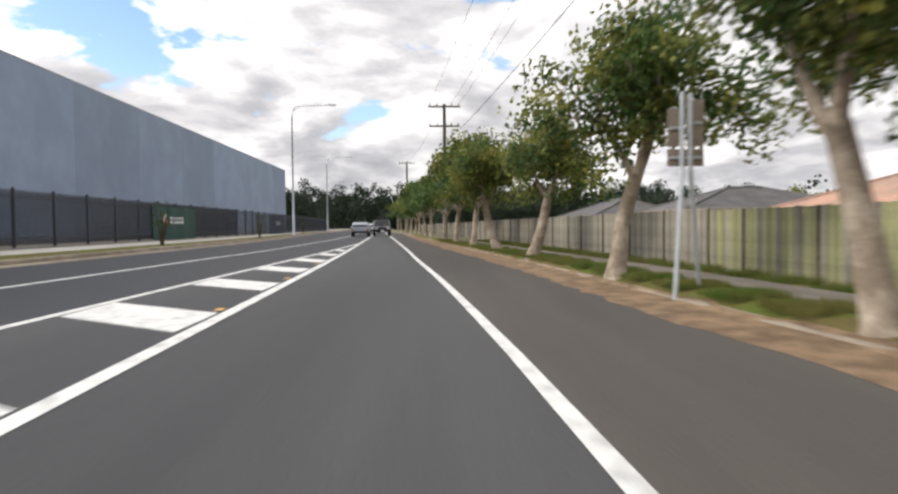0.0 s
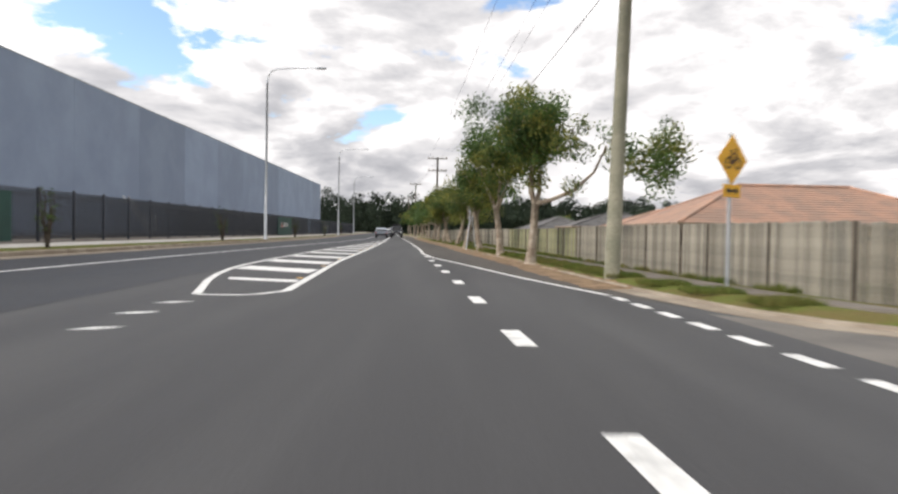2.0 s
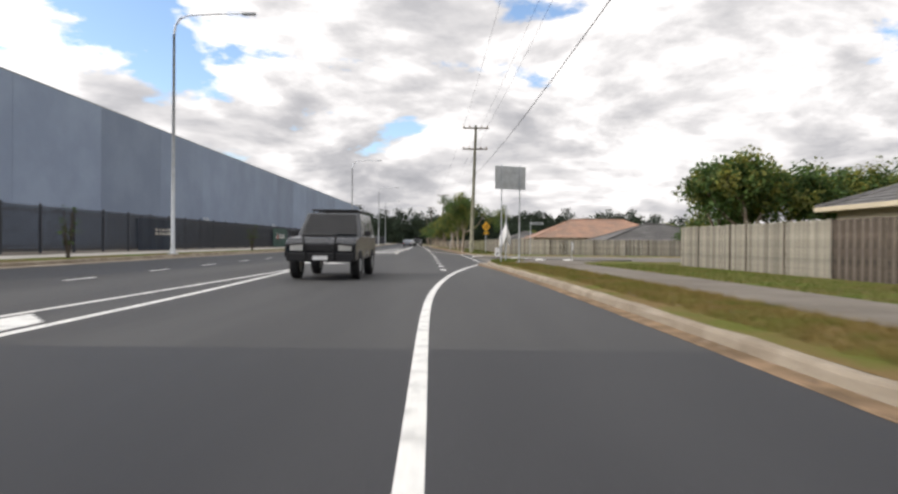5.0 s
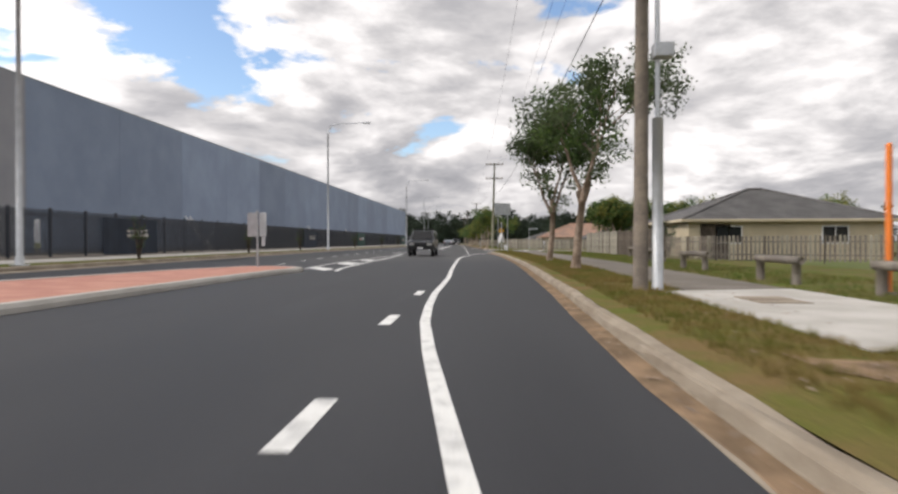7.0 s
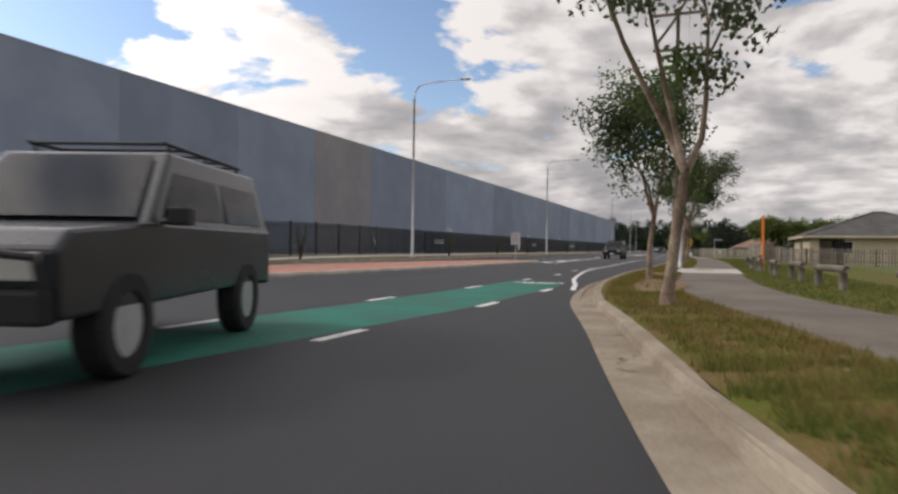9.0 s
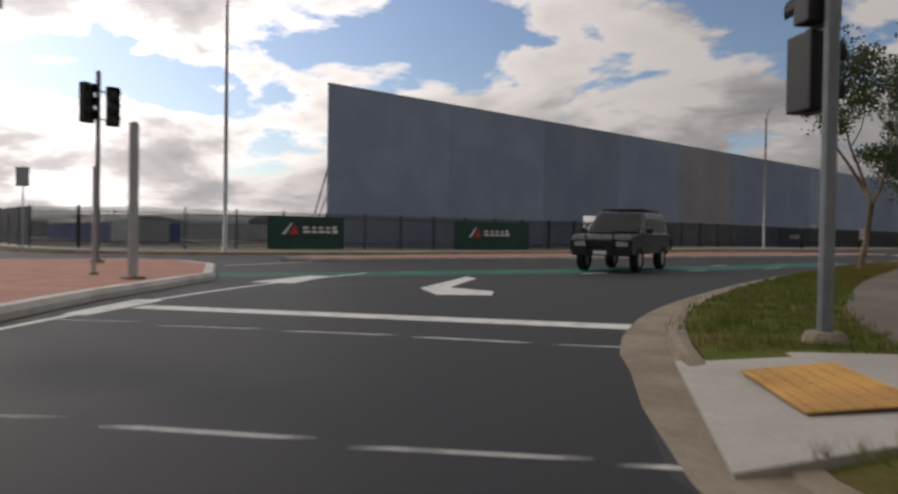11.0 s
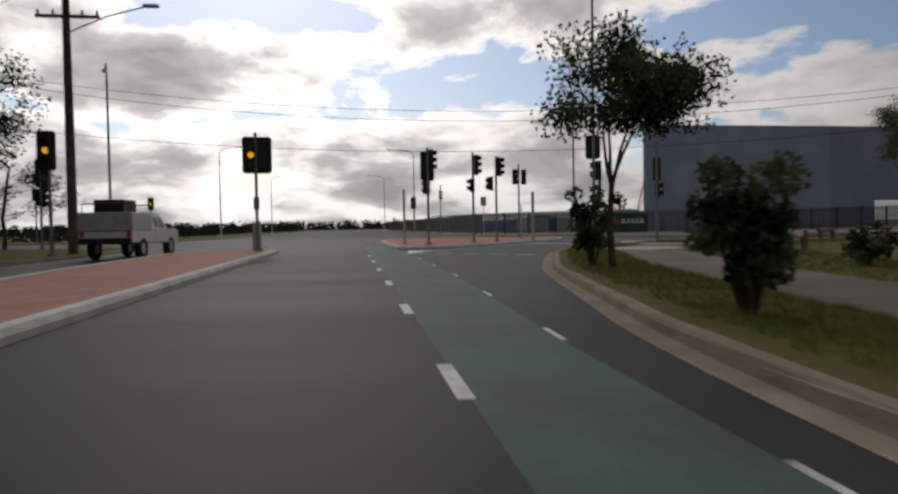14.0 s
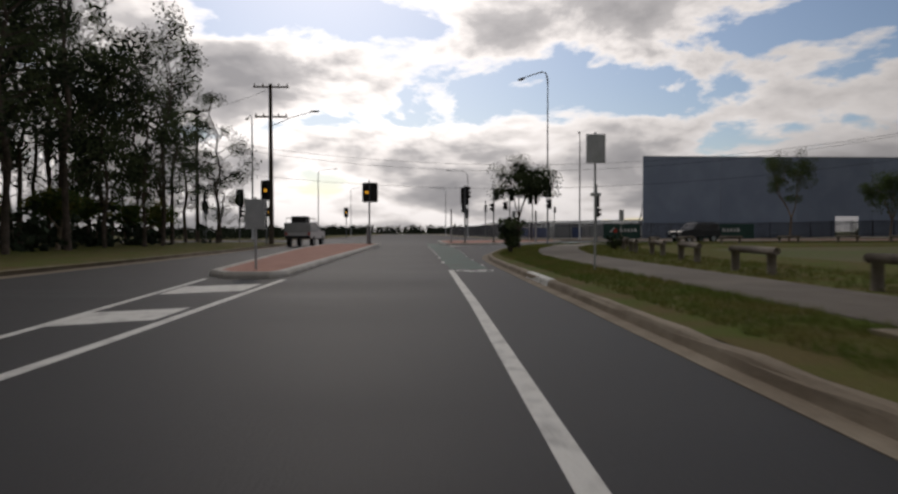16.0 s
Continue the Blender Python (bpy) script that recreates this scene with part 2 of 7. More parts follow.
M["bark"] = material("bark", (0.33, 0.26, 0.20), 0.9, 0.25, 3.5, 25, 0.7, other=(0.17, 0.125, 0.09), depth=0.015, spec=0.15)
M["bark_pale"] = material("bark_pale", (0.42, 0.36, 0.28), 0.9, 0.22, 3.5, 25, 0.6, other=(0.24, 0.19, 0.14), depth=0.015, spec=0.15)
M["bark_dark"] = material("bark_dark", (0.12, 0.095, 0.075), 0.9, 0.25, 3.0, 20, 0.7, other=(0.06, 0.05, 0.04), depth=0.015, spec=0.15)
M["wood"] = material("log_rail", (0.22, 0.195, 0.16), 0.9, 0.2, 2.5, 30, 0.5, other=(0.14, 0.12, 0.10), depth=0.01)
M["black"] = material("black_plastic", (0.015, 0.015, 0.016), 0.55, 0.08, 3, 60, 0.05)
M["dark"] = material("dark_rubber", (0.02, 0.02, 0.021), 0.8, 0.1, 4, 60, 0.1)
M["yellow"] = material("yellow_sheet", (0.80, 0.42, 0.02), 0.5, 0.05, 2, 30, 0.03)
M["orange"] = material("orange_plastic", (0.85, 0.22, 0.03), 0.5, 0.05, 2, 30, 0.03)
M["tactile"] = material("tactile_yellow", (0.60, 0.33, 0.085), 0.75, 0.16, 2, 40, 0.2, other=(0.44, 0.235, 0.07))
M["tile"] = material("roof_tile", (0.41, 0.245, 0.17), 0.8, 0.18, 0.8, 20, 0.3, other=(0.29, 0.195, 0.145), per=0.2)
M["tile_grey"] = material("roof_tile_grey", (0.13, 0.125, 0.12), 0.8, 0.15, 0.8, 20, 0.3, per=0.15)
M["render"] = material("cream_wall", (0.55, 0.47, 0.33), 0.85, 0.06, 1, 30, 0.1)
M["brick_wall"] = material("house_wall", (0.45, 0.36, 0.27), 0.85, 0.1, 1, 30, 0.2)
M["glass_dark"] = material("dark_glass", (0.02, 0.022, 0.025), 0.08, 0.02, 1, 10, 0.0, spec=0.6)
M["leafA"] = material("leaf_fig", (0.10, 0.16, 0.038), 0.6, 0.15, 1.0, 8, 0.0, other=(0.055, 0.10, 0.028), per=0.45, spec=0.3)
M["leafB"] = material("leaf_golden", (0.24, 0.23, 0.045), 0.6, 0.15, 1.0, 8, 0.0, other=(0.13, 0.155, 0.04), per=0.45, spec=0.3)
M["leafC"] = material("leaf_gum", (0.105, 0.135, 0.058), 0.65, 0.15, 1.0, 8, 0.0, other=(0.065, 0.09, 0.042), per=0.4, spec=0.25)
M["leafD"] = material("leaf_dark", (0.030, 0.042, 0.022), 0.7, 0.15, 1.0, 8, 0.0, other=(0.02, 0.03, 0.016), per=0.4, spec=0.2)
M["woods"] = material("far_woods", (0.040, 0.055, 0.035), 0.9, 0.2, 0.05, 1, 0.0, other=(0.028, 0.04, 0.028), per=0.35, spec=0.1)
for key in ("leafA", "leafB", "leafC", "leafD", "blade", "blade_dry"):
    # thin leaves let some light through
    nt = M[key].node_tree
    pb = nt.nodes["Principled BSDF"]
    tr, mx = nt.nodes.new("ShaderNodeBsdfTranslucent"), nt.nodes.new("ShaderNodeMixShader")
    nt.links.new(pb.inputs["Base Color"].links[0].from_socket, tr.inputs["Color"])
    mx.inputs[0].default_value = 0.38
    nt.links.new(pb.outputs[0], mx.inputs[1]), nt.links.new(tr.outputs[0], mx.inputs[2])
    nt.links.new(mx.outputs[0], nt.nodes["Material Output"].inputs["Surface"])
M["paint_dark"] = material("car_dark", (0.02, 0.024, 0.03), 0.25, 0.04, 1, 10, 0.0, spec=0.6)
M["paint_white"] = material("car_white", (0.72, 0.73, 0.74), 0.3, 0.04, 1, 10, 0.0, spec=0.5)
M["paint_silver"] = material("car_silver", (0.36, 0.40, 0.44), 0.3, 0.04, 1, 10, 0.0, metal=0.4)
M["paint_red"] = material("car_red", (0.35, 0.02, 0.02), 0.3, 0.04, 1, 10, 0.0)
M["blue"] = material("blue_sheet", (0.06, 0.12, 0.35), 0.6, 0.08, 1, 20, 0.1)
M["lamp_lens"] = material("lamp_lens", (0.55, 0.55, 0.52), 0.2, 0.03, 2, 20, 0.0)
M["amber_on"] = glow("amber_signal", (1.0, 0.45, 0.03), 4.0)
M["red_on"] = glow("red_signal", (1.0, 0.05, 0.03), 3.0)
M["lens_dark"] = material("signal_lens", (0.03, 0.028, 0.025), 0.25, 0.03, 2, 20, 0.0)

# ---------------------------------------------------------------- mesh helpers


def finish(name, bm, mat, parent=None, label="", smooth=False):
    me = bpy.data.meshes.new(name)
    bm.normal_update()
    bm.to_mesh(me)
    bm.free()
    for mm in (mat if isinstance(mat, (list, tuple)) else [mat]):
        me.materials.append(M[mm] if isinstance(mm, str) else mm)
    if smooth:
        for p in me.polygons:
            p.use_smooth = True
    ob = new(name, me)
    ob.parent = parent
    if label:
        ob["label"] = label
    return ob


part = finish


def thing(name, label, category, m=None, group="", kind=""):
    ob = new(name)
    ob.empty_display_size = 0.2
    if m is not None:
        ob.matrix_world = m
    return tagged(ob, label, category, group, kind)


def box(bm, x0, x1, y0, y1, z0, z1, bevel=0.0, m=None):
    r = bmesh.ops.create_cube(bm, size=1.0)
    vs = r["verts"]
    for v in vs:
        v.co = Vector((x0 + (v.co.x + 0.5) * (x1 - x0), y0 + (v.co.y + 0.5) * (y1 - y0), z0 + (v.co.z + 0.5) * (z1 - z0)))
    if bevel:
        es = list({e for v in vs for e in v.link_edges})
        r2 = bmesh.ops.bevel(bm, geom=es, offset=bevel, segments=2, affect="EDGES", profile=0.6)
        vs = r2["verts"]
    if m is not None:
        bmesh.ops.transform(bm, matrix=m, verts=list({v for v in vs}))
    return bm


def tube(bm, pts, radii, seg=10, cap=True):
    """A round bar along points, with a radius at each."""
    rings = []
    n = len(pts)
    pts = [Vector(p) for p in pts]
    for i, p in enumerate(pts):
        d = (pts[min(i + 1, n - 1)] - pts[max(i - 1, 0)]).normalized()
        a = Vector((1, 0, 0)) if abs(d.x) < 0.8 else Vector((0, 1, 0))
        u = d.cross(a).normalized()
        v = d.cross(u)
        rings.append([bm.verts.new(p + radii[i] * (u * math.cos(k * math.tau / seg) + v * math.sin(k * math.tau / seg))) for k in range(seg)])
    for a, b in zip(rings, rings[1:]):
        for k in range(seg):
            bm.faces.new((a[k], a[(k + 1) % seg], b[(k + 1) % seg], b[k]))
    if cap:
        bm.faces.new(rings[0]), bm.faces.new(list(reversed(rings[-1])))
    return bm


def prism(bm, pts, z0, z1):
    """An upright block on a plan outline."""
    lo, hi = [bm.verts.new((x, y, z0)) for x, y in pts], [bm.verts.new((x, y, z1)) for x, y in pts]
    n = len(pts)
    for i in range(n):
        bm.faces.new((lo[i], lo[(i + 1) % n], hi[(i + 1) % n], hi[i]))
    f = bm.faces.new(hi)
    g = bm.faces.new(lo)
    bmesh.ops.triangulate(bm, faces=[f, g])
    bmesh.ops.recalc_face_normals(bm, faces=bm.faces[:])
    return bm


def smooth_line(pts, step=1.0):
    """Points along a Catmull-Rom curve through the given plan points."""
    out = []
    P = [Vector(p) for p in pts]
    for i in range(len(P) - 1):
        a, b, c, d = P[max(i - 1, 0)], P[i], P[i + 1], P[min(i + 2, len(P) - 1)]
        n = max(1, int((c - b).length / step))
        for k in range(n):
            t = k / n
            out.append(0.5 * ((2 * b) + (c - a) * t + (2 * a - 5 * b + 4 * c - d) * t * t + (3 * b - a - 3 * c + d) * t ** 3))
    out.append(P[-1])
    return out


def side_of(line):
    """The unit vector to the right of each point of a plan line."""
    res = []
    for i in range(len(line)):
        d = (line[min(i + 1, len(line) - 1)] - line[max(i - 1, 0)]).normalized()
        res.append(Vector((d.y, -d.x)))
    return res


def loft(bm, line, section, closed=False):
    """Sweeps a cross-section of (offset to the right, height) along a plan line."""
    s = side_of(line)
    rows = [[bm.verts.new((p.x + n.x * o, p.y + n.y * o, z)) for o, z in section] for p, n in zip(line, s)]
    k = len(section)
    for a, b in zip(rows, rows[1:]):
        for i in range(k - 1 if not closed else k):
            bm.faces.new((a[i], a[(i + 1) % k], b[(i + 1) % k], b[i]))
    if closed and k > 2:
        bm.faces.new(rows[0]), bm.faces.new(list(reversed(rows[-1])))
    bmesh.ops.recalc_face_normals(bm, faces=bm.faces[:])
    return bm


def at_y(line, y):
    """The x of a plan line (running in -y) at a given y."""
    for a, b in zip(line, line[1:]):
        if (a.y - y) * (b.y - y) <= 0 and a.y != b.y:
            return a.x + (b.x - a.x) * (y - a.y) / (b.y - a.y)
    return line[0].x if y > line[0].y else line[-1].x

# ---------------------------------------------------------------- plan lines (metres, x to the east, y along the avenue)
KERB_E1 = smooth_line([(-16, 300), (-9, 160), (-3.6, 100), (-0.3, 42), (0.7, 24), (1.4, 14), (2.2, 3), (2.7, -7.6), (3.2, -15), (3.7, -22), (4.1, -30), (4.5, -34), (5.3, -37.3), (7.2, -39.5), (11, -40.8), (17, -41.5), (26, -42.1), (40, -43)], 1.5)
KERB_E2 = smooth_line([(40, -61), (26, -58.6), (17, -57), (12, -55.9), (9.0, -55.3), (7.0, -54.85), (6.0, -54.7), (5.28, -55.3), (4.6, -56.9), (4.3, -59.3), (4.4, -62), (4.75, -66), (5.25, -76), (5.6, -90), (5.6, -105), (5.52, -110), (5.47, -115), (5.53, -119), (5.66, -123.5), (6.22, -128.5), (7.25, -133), (8.8, -139.5), (10.9, -146), (12.5, -149.2), (13.6, -150.6), (15.1, -152.3), (17.6, -154.2), (19.8, -155.3), (22, -156.1), (25.5, -157.2), (28.1, -157.97), (30, -158.38), (33.8, -159.1), (36.6, -159.62), (40, -159.95), (44.6, -160.1), (55, -160.28), (70, -160.5), (100, -160.6), (200, -160.8)], 0.8)
KERB_W = smooth_line([(-26, 300), (-17, 160), (-11.5, 60), (-9.9, 30), (-9.5, 5), (-9.5, -20), (-9.6, -58), (-9.1, -100), (-9.5, -115), (-10.3, -130), (-11.0, -140), (-12.7, -146.5), (-17, -150.3), (-21, -151.4), (-26, -151.8), (-33, -152.0), (-48, -152.3), (-85, -153), (-240, -156)], 1.5)
FENCE_W = [Vector(p) for p in [(-15.0, 100), (-13.7, 40), (-13.7, -60), (-13.7, -100), (-14.4, -110), (-15.4, -122), (-16.7, -136), (-17.3, -146), (-21.5, -149.4), (-60, -151.0), (-120, -152.2)]]
KERB_S = smooth_line([(200, -173.5), (60, -171.6), (40, -171.3), (20, -171.5), (10, -171.7), (5.5, -172.8), (3.2, -175.5), (2.6, -182), (2.5, -192), (2.5, -215), (2.5, -260), (2.5, -400)], 1.5)
KERB_SW = smooth_line([(-16, -400), (-16, -240), (-16, -205), (-16, -194), (-16.1, -186), (-17.5, -179.5), (-22, -176), (-30, -175.6), (-60, -175), (-240, -174)], 2)
BX, B0, B1, BH = -22.76, -132.5, 104.2, 10.74


def height(x, y):
    """The ground under all: level by the roads, falling away behind the eastern houses."""
    k = min(1.0, max(0.0, (x - 7.0 - max(0, -y) * 0.02) / 8.0)) * min(1.0, max(0.0, (y + 80) / 14.0))
    return -0.06 - 1.0 * k * k * (3 - 2 * k)


def lift(x, y):
    """How much the western side of the avenue stands above the eastern side."""
    k = min(1.0, max(0.0, (-5.0 - x) / 8.0))
    f = min(1.0, max(0.0, (y + 124) / 20.0))
    return 0.25 * k * k * (3 - 2 * k) * f * f * (3 - 2 * f)


def build_ground():
    bm = bmesh.new()
    xs = [-3000, -1200, -500, -250, -120, -60] + list(range(-40, 61, 3)) + [75, 100, 150, 250, 500, 1200, 3000]
    ys = [-3000, -1200, -600, -350, -250] + list(range(-200, 131, 3)) + [160, 220, 320, 500, 1200, 3000]
    g = [[bm.verts.new((x, y, height(x, y))) for x in xs] for y in ys]
    for a, b in zip(g, g[1:]):
        for i in range(len(xs) - 1):
            bm.faces.new((a[i], a[i + 1], b[i + 1], b[i]))
    tagged(finish("ground", bm, "field", smooth=True), "dry green open ground reaching the horizon", "ground", kind="structure")


def build_roads():
    # one cross-shaped sheet: avenue, cross street and the small eastern street
    bm = bmesh.new()
    pts = [(p.x + 0.3, p.y) for p in KERB_E1[::4] if p.x < 6] + [(6.5, -38.6), (12, -40.5), (40, -42.5), (40, -61.5), (17, -57.4), (12, -56.3), (8.0, -55.5), (6.2, -55.2), (5.0, -57.2), (4.6, -60)]
    pts += [(p.x - 0.22 * n.x, p.y - 0.22 * n.y) for p, n in zip(KERB_E2, side_of(KERB_E2)) if p.y < -61][::2]
    pts += [(200, -160.4), (200, -173.9), (60, -172.0), (20, -171.8), (10, -172.0), (5.2, -173.2), (2.9, -176), (2.8, -400), (-16.3, -400), (-16.3, -186), (-22, -176.4), (-60, -175.4), (-240, -174.4), (-240, -155.6), (-40, -151.6), (-24.5, -150.1)]
    pts += [(p.x - 0.3, p.y) for p in reversed(KERB_W) if p.y > -147][::4]
    vs = [bm.verts.new((x, y, 0.0)) for x, y in pts]
    for tri in tessellate_polygon([[v.co.copy() for v in vs]]):
        bm.faces.new([vs[k] for k in tri])
    bmesh.ops.recalc_face_normals(bm, faces=bm.faces[:])
    if sum(fc.normal.z for fc in bm.faces) < 0:
        bmesh.ops.reverse_faces(bm, faces=bm.faces[:])
    tagged(finish("road", bm, "asphalt"), "grey worn asphalt road with painted lines", "road", kind="structure")


build_ground()
build_roads()


RAMP = [(13.62, -150.05), (14.3, -149.5), (15.4, -148.3), (16.3, -149.2), (15.75, -151.1), (15.2, -152.15)]


def at_ramp(p, wide=1.2):
    """Whether a point lies where the kerb is laid back for the pram ramp."""
    a, b = Vector(RAMP[0]), Vector(RAMP[-1])
    d = b - a
    q = Vector((p.x, p.y)) - a
    f = q.dot(d) / d.length_squared
    return 0.0 < f < 1.0 and -wide < q.cross(d.normalized()) < wide


def pinch(p):
    """How much narrower than the rest the gutter is at a plan point."""
    if p.y < -150 and p.x > 15:
        return 0.17 * min(1.0, (p.x - 15) / 5.0) + 0.07 * min(1.0, max(0.0, (p.x - 36) / 6.0))
    return 0.2 * min(1.0, max(0.0, (p.y + 126) / 9.0)) if p.y < -62 else 0.0


def verge(name, line, sign, section, mat, label, cat="grass verge"):
    bm = bmesh.new()
    loft(bm, line, [(sign * o, z) for o, z in section])
    bm.verts.ensure_lookup_table()
    for i, (q, n) in enumerate(zip(line, side_of(line))):
        if section[0][0] < 0.6 and line[0].y < -50:
            bm.verts[i * len(section)].co.xy -= n * sign * pinch(q)
    for f in bm.faces:
        if f.normal.z < -0.01:
            f.normal_flip()
    for v in bm.verts:
        if mat in ("grass", "grass_dry") and at_ramp(v.co, 0.5):
            v.co.z -= 0.1
    return tagged(finish(name, bm, mat), label, cat, kind="structure")


worn = random.Random(17)


def kerb(name, line, sign, label, gutter=0.42, mat="kerb", low=1.0):
    """Gutter apron, upright face, rounded top and a back face."""
    s = [(0.0, -0.03), (0.0, 0.008), (gutter, 0.012), (gutter + 0.015, 0.10 * low), (gutter + 0.035, 0.125 * low), (gutter + 0.065, 0.135 * low), (gutter + 0.16, 0.135 * low), (gutter + 0.17, -0.02)]
    bm = bmesh.new()
    loft(bm, line, [(sign * o, z) for o, z in s])
    bm.verts.ensure_lookup_table()
    for i, (q, n) in enumerate(zip(line, side_of(line))):
        for j in range(2, len(s)):
            bm.verts[i * len(s) + j].co.xy -= n * sign * (pinch(q) if line is KERB_E2 else 0.0)
    for i in range(len(line)):
        for j in range(3, len(s) - 1):
            bm.verts[i * len(s) + j].co += Vector((worn.gauss(0, 0.006), worn.gauss(0, 0.006), min(0.004, worn.gauss(-0.004, 0.009))))
    for v in bm.verts:
        v.co.z = min(v.co.z, 0.03) if at_ramp(v.co) else v.co.z
    return tagged(finish(name, bm, mat), label, "kerb", kind="structure")


kerb("kerb", KERB_E1, -1, "low worn concrete kerb half buried in sand", low=0.4)
kerb("kerb", KERB_E2, -1, "worn concrete kerb and gutter stained with dirt")
kerb("kerb", KERB_W, 1, "pale concrete kerb along the fenced site")
kerb("kerb", KERB_S, -1, "concrete kerb along the wooded verge")
kerb("kerb", KERB_SW, -1, "concrete kerb beyond the crossing")

# verges: grass, footpath, grass, falling gently to the timber fences on the eastern side
verge("verge", KERB_E1, -1, [(0.5, 0.02), (0.59, 0.045), (0.85, 0.09), (1.2, 0.12), (1.55, 0.10)], "grass", "short green grass strip beside the kerb")
verge("footpath", KERB_E1, -1, [(1.55, 0.10), (1.57, 0.125), (3.0, 0.03), (3.02, 0.0)], "path", "brown-grey asphalt footpath", "footpath")
verge("verge", KERB_E1, -1, [(3.0, 0.02), (4.6, -0.10), (5.2, -0.2), (8.0, -0.7)], "grass", "patchy grass strip along the timber fence")
E2V = [p for p in KERB_E2 if p.y < -62]
BEND = next(i for i, p in enumerate(E2V) if p.y < -138)
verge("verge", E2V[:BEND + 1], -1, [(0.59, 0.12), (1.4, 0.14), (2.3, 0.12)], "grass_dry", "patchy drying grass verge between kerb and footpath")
verge("verge", E2V[BEND:], -1, [(0.59, 0.12), (1.4, 0.14), (2.3, 0.12)], "grass", "dark green grass verge round the corner")
verge("footpath", E2V, -1, [(2.3, 0.10), (2.32, 0.135), (4.3, 0.135), (4.32, 0.10)], "path", "brown-grey footpath winding along the verge", "footpath")
verge("verge", E2V, -1, [(4.3, 0.12), (7.0, 0.12), (11.0, 0.09), (12.0, -0.1)], "grass", "open grass reserve behind low log rails")
verge("verge", KERB_W, 1, [(0.59, 0.12), (1.4, 0.14)], "grass", "narrow grass strip behind the kerb")
verge("footpath", KERB_W, 1, [(1.4, 0.12), (1.42, 0.15), (2.9, 0.15), (2.92, 0.12)], "concrete", "pale concrete footpath beside the steel fence", "footpath")
verge("verge", KERB_W, 1, [(2.9, 0.13), (4.0, 0.14), (8.0, 0.16), (30.0, 0.1)], "path", "bare grey ground in front of the building")
verge("verge", KERB_S, -1, [(0.59, 0.12), (4.0, 0.18), (14.0, 0.2), (40, -0.1)], "grass", "rough grass under the tall trees")
verge("verge", KERB_SW, -1, [(0.59, 0.12), (4.0, 0.15), (30.0, -0.1)], "grass", "rough grass beyond the crossing")


bm = bmesh.new()
prism(bm, [(4.95, -62.2)] + [(p.x - 0.02 + 0.6 * n.x * -1, p.y + 0.6 * n.y * -1) for p, n in zip(KERB_E2, side_of(KERB_E2)) if p.y > -62 and p.x < 9] [::-1] + [(9.5, -55.95), (12, -56.5), (17, -57.6), (26, -59.2), (40, -61.6), (40, -66), (17.5, -62.2)], -0.1, 0.125)
tagged(finish("verge", bm, "grass"), "bright green grass on the street corner", "grass verge", kind="structure")
bm = bmesh.new()
prism(bm, [(6.95, -55.75), (6.5, -57.2), (5.95, -58.6), (6.05, -61), (6.62, -62.3), (8.7, -62.3), (9.0, -59.4), (10.3, -57.4), (9.9, -56.25), (8.4, -55.9)], -0.05, 0.141)
tagged(finish("footpath", bm, "path"), "brown-grey footpath coming out at the street corner", "footpath", kind="structure")


